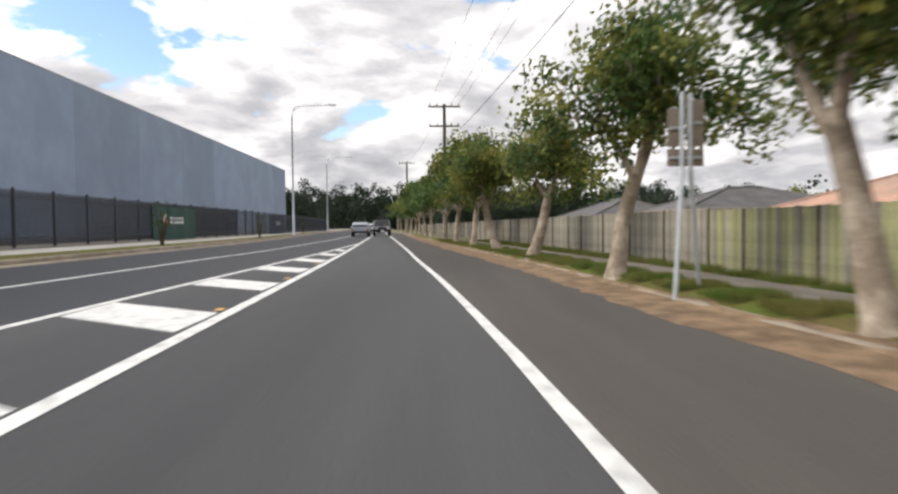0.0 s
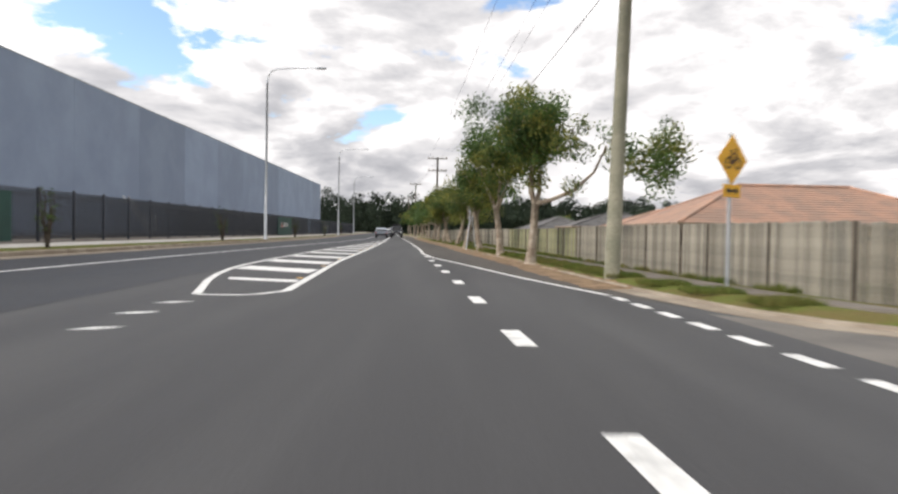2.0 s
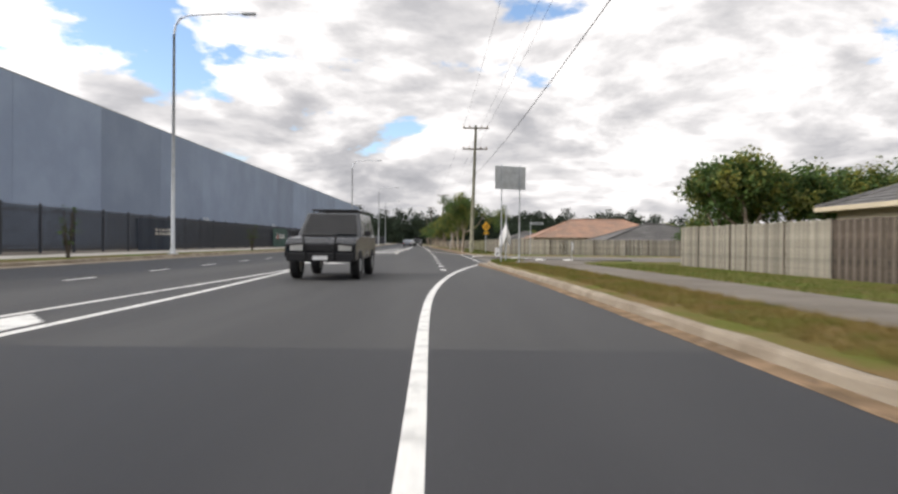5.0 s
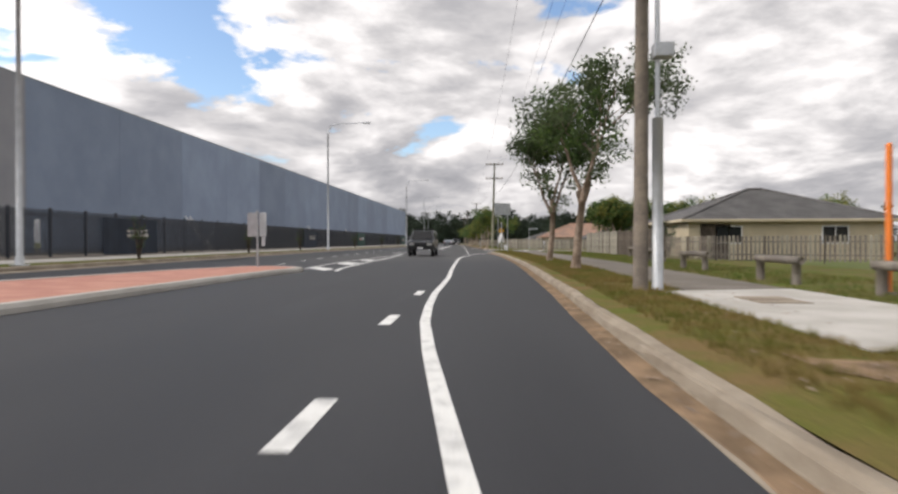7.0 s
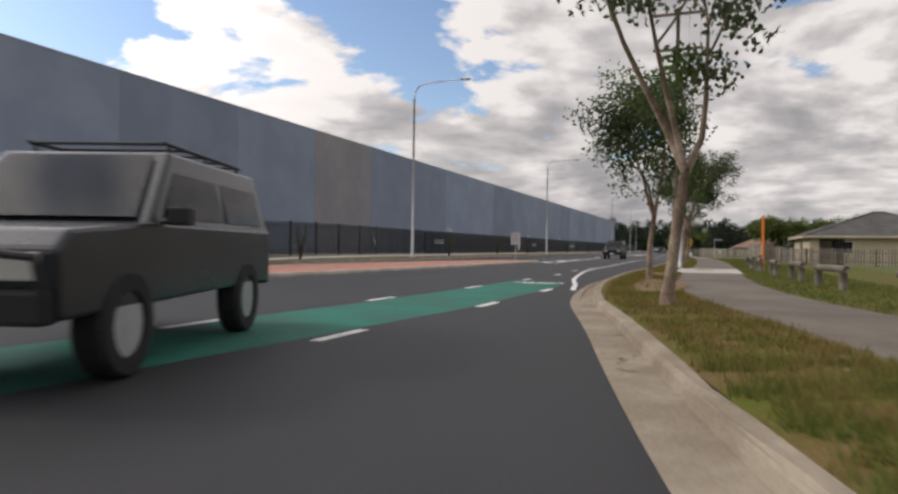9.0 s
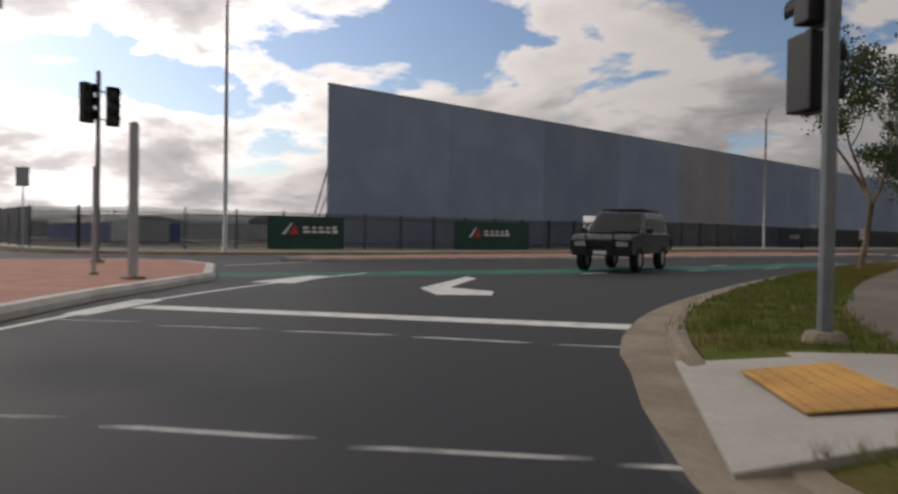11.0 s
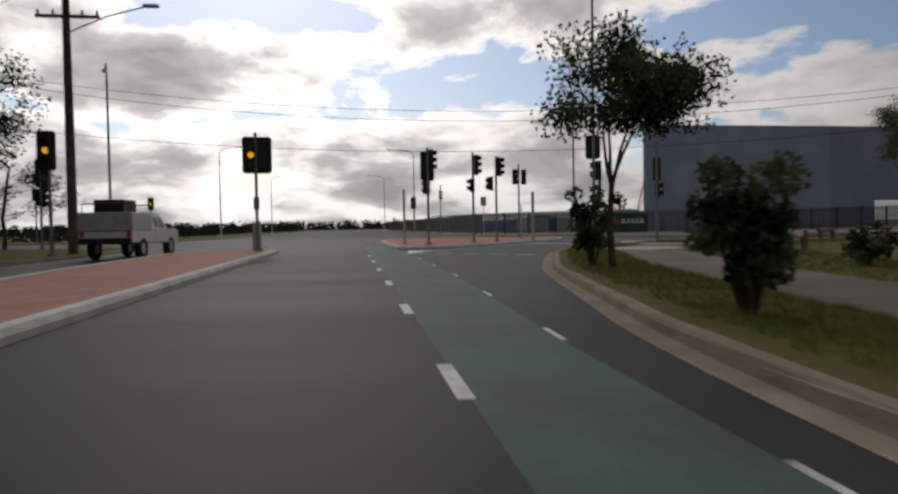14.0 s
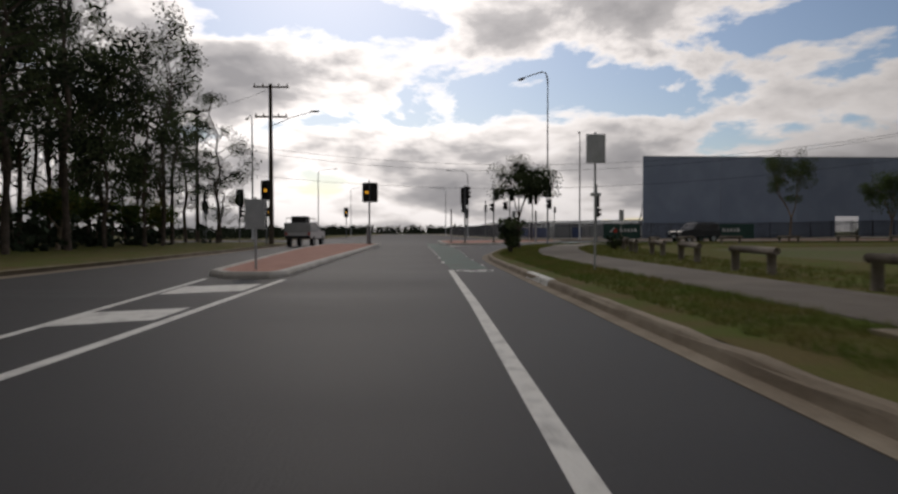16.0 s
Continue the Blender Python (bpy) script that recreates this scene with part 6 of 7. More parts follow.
def signal_head(t, m, lit=None, board=True, n=3, s=1.0):
    """Lamp housing, visors and lenses facing +x of m."""
    bm = bmesh.new()
    box(bm, -0.1 * s, 0.1 * s, -0.16 * s, 0.16 * s, -0.17 * n * s, 0.17 * n * s, 0.02, m)
    h = part("housing", bm, "black", t)
    if board:
        bm = bmesh.new()
        rounded_board(bm, 0.33 * s, (0.17 * n + 0.2) * s, 0.02, 0.035, 0.12)
        bmesh.ops.transform(bm, matrix=m, verts=bm.verts[:])
        part("backboard", bm, "black", h)
    for k in range(n):
        z = (n - 1 - 2 * k) * 0.165 * s
        bm = bmesh.new()
        seg = 10
        prev = None
        for i in range(seg + 1):
            a = math.radians(-30 + 240 * i / seg)
            ring = [bm.verts.new((x * s, 0.135 * s * math.cos(a), z + 0.135 * s * math.sin(a))) for x in (0.09, 0.32 - 0.06 * abs(math.cos(a)))]
            if prev:
                bm.faces.new((prev[0], prev[1], ring[1], ring[0]))
            prev = ring
        bmesh.ops.solidify(bm, geom=bm.faces[:], thickness=0.008)
        bmesh.ops.transform(bm, matrix=m, verts=bm.verts[:])
        part("visor", bm, "black", h)
        bm = bmesh.new()
        bmesh.ops.create_cone(bm, cap_ends=True, segments=14, radius1=0.12 * s, radius2=0.11 * s, depth=0.02, matrix=m @ pose(0.108 * s, 0, z, 0, 90, 0))
        part("lens", bm, ("red_on", "amber_on", "amber_on")[k] if lit == k else "lens_dark", h, ("glowing red lens", "glowing amber lens", "")[k] if lit == k else "")
    return h


def traffic_signal(x, y, high, heads, label, mat="galv_dull", z0=0.14, r=0.06):
    t = thing("traffic_signal", label, "traffic signal", pose(x, y, z0), group="traffic signals of the junction")
    bm = bmesh.new()
    tube(bm, [(0, 0, 0), (0, 0, high)], [r, r], 10)
    bmesh.ops.create_cone(bm, cap_ends=True, segments=10, radius1=r * 1.15, radius2=r * 0.5, depth=0.06, matrix=pose(0, 0, high + 0.02))
    part("pole", bm, mat, t, smooth=False)
    bm = bmesh.new()
    bmesh.ops.create_cone(bm, cap_ends=True, segments=10, radius1=0.2, radius2=0.14, depth=0.1, matrix=pose(0, 0, 0.04))
    part("footing", bm, "kerb", t)
    for az, off, z, lit, board, n in heads:
        # az: the way the lamps face, in degrees from +x
        mm = pose(0, 0, z, 0, 0, az) @ pose(0.18 if off == 0 else 0.0, off, 0)
        signal_head(t, mm, lit, board, n)
        for dz in (-0.36, 0.36):
            bm = bmesh.new()
            tube(bm, [(0, 0, z + dz), (mm @ Vector((-0.02, 0, dz)))[:]], [0.02, 0.02], 6)
            part("bracket", bm, "black", t)
    return t


# az 0 faces east (towards the cross street), 90 north, 180 west
traffic_signal(9.89, -158.25, 4.55, ((180, 0, 3.75, None, True, 3), (90, 0, 4.0, None, False, 3), (200, 0.0, 2.75, None, False, 2)), "signal post with backboard and side lamps on the red-paved island")
traffic_signal(7.95, -155.7, 4.55, ((90, 0, 3.95, None, False, 3), (250, 0.25, 2.9, None, False, 2)), "signal post on the red-paved island")
traffic_signal(6.18, -154.1, 4.55, ((60, 0, 4.0, None, False, 3), (200, 0.4, 3.1, None, False, 2)), "signal post on the red-paved island")
traffic_signal(-3.0, -150.5, 4.95, ((0, 0.35, 4.1, None, False, 3), (30, -0.35, 4.1, None, False, 3)), "signal post with two lamp housings on the island")
traffic_signal(14.93, -165.56, 4.55, ((0, -0.17, 3.72, 1, True, 3), (180, -0.28, 3.72, None, True, 3)), "signal post with glowing amber lamp on the median nose")
traffic_signal(15.6, -172.75, 4.5, ((0, 0, 3.8, 1, True, 3),), "signal post with glowing amber lamp beside the timber pole")
traffic_signal(6.0, -177.0, 4.5, ((180, 0, 3.8, None, True, 3), (90, 0.3, 2.6, None, False, 3)), "signal post at the southern corner")
traffic_signal(1.9, -181.0, 4.5, ((90, -0.3, 3.9, None, False, 3),), "signal post at the southern arm")
traffic_signal(-17.5, -187.0, 4.5, ((90, -0.3, 3.9, None, False, 3), (0, 0.3, 3.7, None, True, 3)), "signal post across the southern arm")
traffic_signal(-39.0, -172.3, 4.5, ((0, 0, 3.8, 1, True, 3),), "far signal post with glowing amber lamp")
traffic_signal(-37.3, -183.4, 4.5, ((0, 0, 3.8, 1, True, 3),), "far signal post with glowing amber lamp")
traffic_signal(-40.7, -154.0, 4.6, ((180, 0, 3.7, None, True, 3),), "far signal post with backboard")
traffic_signal(-26.8, -152.6, 5.0, ((90, 0.3, 4.0, None, False, 3),), "far signal post by the steel fence")
signal_head(corner_lamp, pose(0, 0, 3.6, 0, 0, -35) @ pose(0.18, 0, 0), None, True, 2, 0.8)
signal_head(corner_lamp, pose(0, -0.2, 2.75, 0, 0, 60), None, False, 2)
traffic_signal(14.2, -148.75, 4.4, ((150, 0.0, 3.2, None, False, 3), (60, 0.28, 2.3, None, False, 2)), "galvanised signal post on a concrete footing")
bm = bmesh.new()
box(bm, -0.16, 0.16, -0.16, 0.16, 0, 1.1, 0.03, pose(14.55, -165.62, 0.14))
tagged(finish("control_cabinet", bm, "galv"), "grey steel signal control cabinet on the median", "cabinet")


def post(x, y, high, r, mat, label, cat="post", z0=0.13):
    t = thing("bollard_post", label, cat, pose(x, y, z0))
    bm = bmesh.new()
    tube(bm, [(0, 0, 0), (0, 0, high), (0, 0, high + 0.03)], [r, r, r * 0.5], 12)
    part("shaft", bm, mat, t)
    bm = bmesh.new()
    box(bm, -r * 2, r * 2, -r * 2, r * 2, -0.02, 0.05, 0.01)
    part("base", bm, "kerb", t)
    return t


post(3.72, -151.4, 2.75, 0.085, "galv", "stout grey steel post on the island")
post(2.2, -151.7, 2.05, 0.035, "galv", "thin steel sign post on the island")
post(7.4, -159.2, 2.75, 0.06, "galv", "steel post on the island")
post(10.9, -108.2, 2.45, 0.05, "orange", "tall orange marker post by the log rails")
post(59.2, -158.3, 1.1, 0.16, "pole_wood", "thick timber bollard beside the footpath")

# ---------------------------------------------------------------- signs


def sign_board(name, m, posts, w, h, z, face, label, cat="sign", back="galv", r=0.03, gap=None):
    """A flat panel with its face to -y of m, on one or two posts."""
    t = thing(name, label, cat, m)
    xs = [0] if posts == 1 else [-(gap or w * 0.3), gap or w * 0.3]
    for x in xs:
        bm = bmesh.new()
        tube(bm, [(x, 0, -0.05), (x, 0, z + h * 0.5 + 0.05)], [r, r], 8)
        part("post", bm, "galv", t)
    bm = bmesh.new()
    box(bm, -w / 2, w / 2, -0.05, -0.035, z - h / 2, z + h / 2, 0.004)
    p = part("panel", bm, face, t)
    bm = bmesh.new()
    for q in (-0.25, 0.25):
        box(bm, -w * 0.42, w * 0.42, -0.035, -0.012, z + h * q - 0.02, z + h * q + 0.02)
    part("bracket", bm, back, t)
    return t, p


def flat(parent, polys, y, mat, label=""):
    bm = bmesh.new()
    for poly in polys:
        f = bm.faces.new([bm.verts.new((x, y, z)) for x, z in poly])
        if f.normal.y > 0:
            f.normal_flip()
    return part("marking", bm, mat, parent, label)


# bicycle warning sign: a yellow diamond with a plate below, facing south-west
t = thing("warning_sign", "yellow diamond bicycle warning sign with arrow plate", "sign", pose(6.0, -33.4, -0.26, 0, 0, 32))
bm = bmesh.new()
tube(bm, [(0, 0, -0.05), (0, 0, 3.05)], [0.03, 0.03], 8)
part("post", bm, "galv", t)
bm = bmesh.new()
box(bm, -0.3, 0.3, -0.05, -0.038, -0.3, 0.3, 0.006, pose(0, 0, 2.6, 0, 45, 0))
dia = part("diamond_panel", bm, "yellow", t)
bm = bmesh.new()
for cx in (-0.13, 0.13):
    prev = None
    for k in range(15):
        a = math.tau * k / 14
        ring = [bm.verts.new((cx + q * math.cos(a), -0.058, 2.54 + q * math.sin(a))) for q in (0.075, 0.1)]
        if prev:
            bm.faces.new((prev[0], prev[1], ring[1], ring[0]))
        prev = ring
for a, b in (((-0.13, 2.54), (-0.05, 2.7)), ((-0.05, 2.7), (0.1, 2.7)), ((0.1, 2.7), (0.0, 2.54)), ((0.0, 2.54), (-0.05, 2.7)), ((0.13, 2.54), (0.08, 2.76)), ((-0.09, 2.74), (-0.01, 2.74)), ((0.05, 2.78), (0.12, 2.76)), ((-0.13, 2.54), (0, 2.54))):
    d = (Vector(b) - Vector(a)).normalized() * 0.012
    bm.faces.new([bm.verts.new((x, -0.058, z)) for x, z in ((a[0] - d.y, a[1] + d.x), (a[0] + d.y, a[1] - d.x), (b[0] + d.y, b[1] - d.x), (b[0] - d.y, b[1] + d.x))])
part("bicycle_symbol", bm, "black", dia, "black bicycle symbol")
bm = bmesh.new()
box(bm, -0.24, 0.24, -0.05, -0.038, 1.96, 2.18, 0.006)
pl = part("arrow_plate", bm, "yellow", t)
flat(pl, [((-0.18, 2.07), (-0.08, 2.13), (-0.08, 2.09), (0.08, 2.09), (0.08, 2.13), (0.18, 2.07), (0.08, 2.01), (0.08, 2.05), (-0.08, 2.05), (-0.08, 2.01))], -0.058, "black", "black two-headed arrow")

# keep-left sign, square mouth sign
t, p = sign_board("keep_sign", pose(6.3, -43.3, -0.2, 0, 0, -25) @ Matrix.Diagonal((0.82, 0.82, 0.82, 1)), 1, 0.42, 0.72, 0.68, "white", "white traffic sign with black arrow on the splitter island")
for body, z in (("KEEP", 0.93), ("LEFT", 0.78)):
    cu = bpy.data.curves.new("lettering", "FONT")
    cu.body, cu.size, cu.align_x = body, 0.15, "CENTER"
    tmp = bpy.data.objects.new("lettering", cu)
    scene.collection.objects.link(tmp)
    dg = bpy.context.evaluated_depsgraph_get()
    me = bpy.data.meshes.new_from_object(tmp.evaluated_get(dg))
    bpy.data.objects.remove(tmp)
    me.materials.append(M["black"])
    o = new("lettering", me)
    o.parent, o.matrix_local = p, pose(0, -0.058, z, 90, 0, 0)
flat(p, [((-0.14, 0.40), (-0.14, 0.56), (-0.09, 0.51), (0.09, 0.70), (0.15, 0.64), (-0.03, 0.46), (0.02, 0.40))], -0.058, "black", "black diagonal arrow")
t = thing("direction_sign", "grey backs of two road signs on leaning steel posts", "sign", pose(3.34, -5.32, 0.1))
for bx, by, tx, ty in ((-0.31, -0.36, -0.1, -0.06), (0.31, 0.35, 0.06, 0.06)):
    bm = bmesh.new()
    tube(bm, [(bx, by, -0.1), (tx, ty, 1.6), (tx, ty, 2.62)], [0.032, 0.032, 0.032], 8)
    part("post", bm, "galv", t)
for x0, x1, z0, z1 in ((-0.24, -0.02, 1.92, 2.42), (0.02, 0.26, 1.92, 2.55), (-0.24, 0.26, 1.66, 1.89)):
    bm = bmesh.new()
    box(bm, x0, x1, 0.1, 0.112, z0, z1, 0.004)
    pn = part("panel", bm, "kerb", t, "weathered grey sign back")
    bm = bmesh.new()
    box(bm, x0 + 0.03, x1 - 0.03, 0.075, 0.1, (z0 + z1) / 2 - 0.02, (z0 + z1) / 2 + 0.02, 0.004)
    part("bracket", bm, "galv", pn)
sign_board("direction_sign", pose(5.62, -60.77, 0.12, 0, 0, 203), 2, 1.5, 1.0, 3.7, "galv", "grey back of a large road sign on steel posts", gap=0.44)
# street name blade on a slim post
t = thing("street_name_sign", "grey street name blade on a slim post", "sign", pose(9.3, -36.8, -0.05))
bm = bmesh.new()
tube(bm, [(0, 0, 0), (0, 0, 2.75)], [0.03, 0.03], 8)
part("post", bm, "galv", t)
bm = bmesh.new()
box(bm, 0.03, 1.0, -0.012, 0.012, 2.5, 2.68, 0.004)
b = part("blade", bm, "galv", t)
flat(b, [((0.15, 2.56), (0.45, 2.56), (0.45, 2.62), (0.15, 2.62)), ((0.5, 2.56), (0.88, 2.56), (0.88, 2.62), (0.5, 2.62))], -0.016, "dark", "dark bars of lettering")
# pale cloth tied round a post on the corner
t = thing("wrapped_post", "steel post with a pale cloth tied round it", "sign", pose(5.55, -59.3, 0.12))
bm = bmesh.new()
tube(bm, [(0, 0, 0), (0, 0, 2.6)], [0.032, 0.032], 8)
part("post", bm, "galv", t)
bm = bmesh.new()
seg = 40
rows = []
for i in range(13):
    f = i / 12
    row = []
    for k in range(seg):
        a = math.tau * k / seg
        tail = 0.55 + 0.32 * max(0.0, -math.cos(a)) + 0.24 * max(0.0, math.cos(a)) ** 2 + 0.05 * math.sin(5 * a)
        r = 0.035 + (0.19 * min(1.0, f * 1.7) - 0.05 * max(0.0, f - 0.6)) * (1 + 0.34 * math.sin(4 * a + 1.5 * f) * f + 0.16 * math.sin(9 * a + 2 * f) * f)
        row.append(bm.verts.new((r * math.cos(a) * (1.15 if math.cos(a) < 0 else 0.8), r * math.sin(a) * 0.6, 1.74 - f * tail * 1.2)))
    rows.append(row)
for a, b in zip(rows, rows[1:]):
    for k in range(seg):
        bm.faces.new((a[k], a[(k + 1) % seg], b[(k + 1) % seg], b[k]))
part("wrap", bm, "white", t, "pale cloth wrap", True)
sign_board("marker_sign", pose(9.8, -52.3, 0.1, 0, 0, 60), 1, 0.26, 0.42, 0.74, "white", "small white marker plate on a slim post in the street mouth", r=0.018)
sign_board("road_sign", pose(17.4, -152.6, 0.12, 0, 0, 150), 1, 0.5, 0.4, 2.4, "dark", "dark back of a small sign on a slim post")
# median signs
t = thing("median_sign", "pair of weathered grey sign backs on a median post", "sign", pose(-3.75, -96.1, 0.14))
bm = bmesh.new()
tube(bm, [(0, 0, -0.02), (0, 0, 1.98)], [0.036, 0.036], 8)
part("post", bm, "galv", t)
for x0, x1, z0, z1, a in ((-0.34, -0.04, 1.06, 1.9, 12), (0.04, 0.36, 1.06, 1.9, -20), (0.16, 0.3, 0.72, 1.05, -20)):
    bm = bmesh.new()
    box(bm, x0, x1, 0.03, 0.044, z0, z1, 0.004, pose(0, 0, 0, 0, 0, a))
    part("panel", bm, "galv", t)
t, p = sign_board("median_sign", pose(48.2, -166.2, 0.14, 0, 0, 85), 1, 0.5, 0.7, 1.3, "galv", "grey back of a sign on the median tip")
t, p = sign_board("median_sign", pose(-14.6, -150.6, 0.14, 0, 0, 60), 1, 0.5, 0.75, 2.9, "galv", "small sign on a slim post beyond the kerb")
t, p = sign_board("road_sign", pose(49.3, -158.4, 0.13, 0, 0, 95), 1, 0.45, 0.65, 2.75, "galv", "small grey sign back on a slim post with a plate", r=0.025)
bm = bmesh.new()
box(bm, -0.12, 0.12, -0.06, -0.03, 1.68, 1.76, 0.005)
part("plate", bm, "galv", t)
t, p = sign_board("give_way_sign", pose(15.2, -147.2, 0.12, 0, 0, 120), 1, 0.5, 0.75, 2.1, "galv", "grey back of a sign beside the slip lane")

# ---------------------------------------------------------------- log rails


def log_rail(m, label="low weathered log rail on two posts", L=2.3):
    t = thing("log_rail", label, "barrier", m, group="log rails round the reserve")
    bm = bmesh.new()
    tube(bm, [(0, -L / 2, 0.5), (0, 0, 0.51), (0, L / 2, 0.5)], [0.08, 0.085, 0.078], 10)
    part("rail", bm, "wood", t, smooth=True)
    for s in (-1, 1):
        bm = bmesh.new()
        tube(bm, [(0, s * L * 0.4, -0.1), (0, s * L * 0.4, 0.47)], [0.095, 0.09], 10)
        part("post", bm, "wood", t, smooth=True)
    return t


RAIL = log_rail(pose(12.5, -80.9, 0.12))
for x, y, a in ((11.7, -89.4, 6), (10.9, -97.6, 4), (10.65, -104.5, 0), (10.7, -109.3, 0), (10.9, -113.8, 0), (11.2, -118.0, 3), (11.4, -123, 8), (12.2, -128, 12), (13.4, -133.5, 16), (15.3, -139, 22), (18.0, -143.5, 40), (21.5, -147, 55), (25.6, -150.2, 65), (30.4, -151.8, 75), (35.6, -153.0, 78), (39.3, -153.3, 82), (44.4, -154.2, 82), (50.0, -155.1, 86), (55.6, -155.6, 88)):
    copy_thing(RAIL, pose(x, y, 0.11, 0, 0, a))

# far construction sheds behind the steel fence
for x, y, w, d, h, mat, lab in ((-52, -139, 26, 5, 1.6, "blue", "low blue site shed behind the fence"), (-34, -141, 5, 2.5, 1.7, "galv", "grey site shed behind the fence"), (-92, -126, 46, 14, 2.1, "galv", "long low grey shed with curved roof")):
    t = thing("site_shed", lab, "shed", pose(x, y, 0.05, 0, 0, 36 if w > 40 else 0))
    bm = bmesh.new()
    box(bm, -w / 2, w / 2, -d / 2, d / 2, 0, h, 0.03)
    part("body", bm, mat, t)
    bm = bmesh.new()
    n = 8
    rows = []
    for k in range(n + 1):
        a = math.pi * k / n
        rows.append([bm.verts.new((sx * (w / 2 + 0.2), -math.cos(a) * (d / 2 + 0.2), h + math.sin(a) * d * 0.1)) for sx in (-1, 1)])
    for a, b in zip(rows, rows[1:]):
        bm.faces.new((a[0], a[1], b[1], b[0]))
    bmesh.ops.solidify(bm, geom=bm.faces[:], thickness=0.05)
    part("roof", bm, "galv", t)

# ---------------------------------------------------------------- vehicles


def wheel(parent, x, y, r=0.36, w=0.24):
    bm = bmesh.new()
    n = 20
    prof = [(r * 0.62, -w / 2), (r * 0.93, -w / 2), (r, -w * 0.32), (r, w * 0.32), (r * 0.93, w / 2), (r * 0.62, w / 2)]
    rows = [[bm.verts.new((x + q * math.cos(math.tau * k / n), y + h, r + q * math.sin(math.tau * k / n))) for q, h in prof] for k in range(n)]
    for k in range(n):
        for i in range(len(prof)):
            bm.faces.new((rows[k][i], rows[(k + 1) % n][i], rows[(k + 1) % n][(i + 1) % len(prof)], rows[k][(i + 1) % len(prof)]))
    bmesh.ops.recalc_face_normals(bm, faces=bm.faces[:])
    w0 = part("wheel", bm, "dark", parent)
    bm = bmesh.new()
    bmesh.ops.create_cone(bm, cap_ends=True, segments=16, radius1=r * 0.62, radius2=r * 0.55, depth=w * 0.8, matrix=pose(x, y, r, 90, 0, 0))
    part("rim", bm, "galv", w0)


def shell(profile, half, tuck=0.0, lean=0.0, zt=None):
    """A body from a side outline (x, z): cross-sections narrow with height."""
    bm = bmesh.new()
    L = []
    zs = [z for _, z in profile]
    z0, z1 = min(zs), max(zs)
    for s in (-1, 1):
        L.append([bm.verts.new((x, s * (half - lean * max(0, (z - (zt or z0)) / max(0.01, z1 - (zt or z0)))), z)) for x, z in profile])
    n = len(profile)
    for i in range(n):
        bm.faces.new((L[0][i], L[0][(i + 1) % n], L[1][(i + 1) % n], L[1][i]))
    f = [bm.faces.new(L[0]), bm.faces.new(list(reversed(L[1])))]
    bmesh.ops.recalc_face_normals(bm, faces=bm.faces[:])
    bmesh.ops.bevel(bm, geom=[e for e in bm.edges if e.calc_length() > 0.08], offset=0.035, segments=2, affect="EDGES", profile=0.5)
    return bm


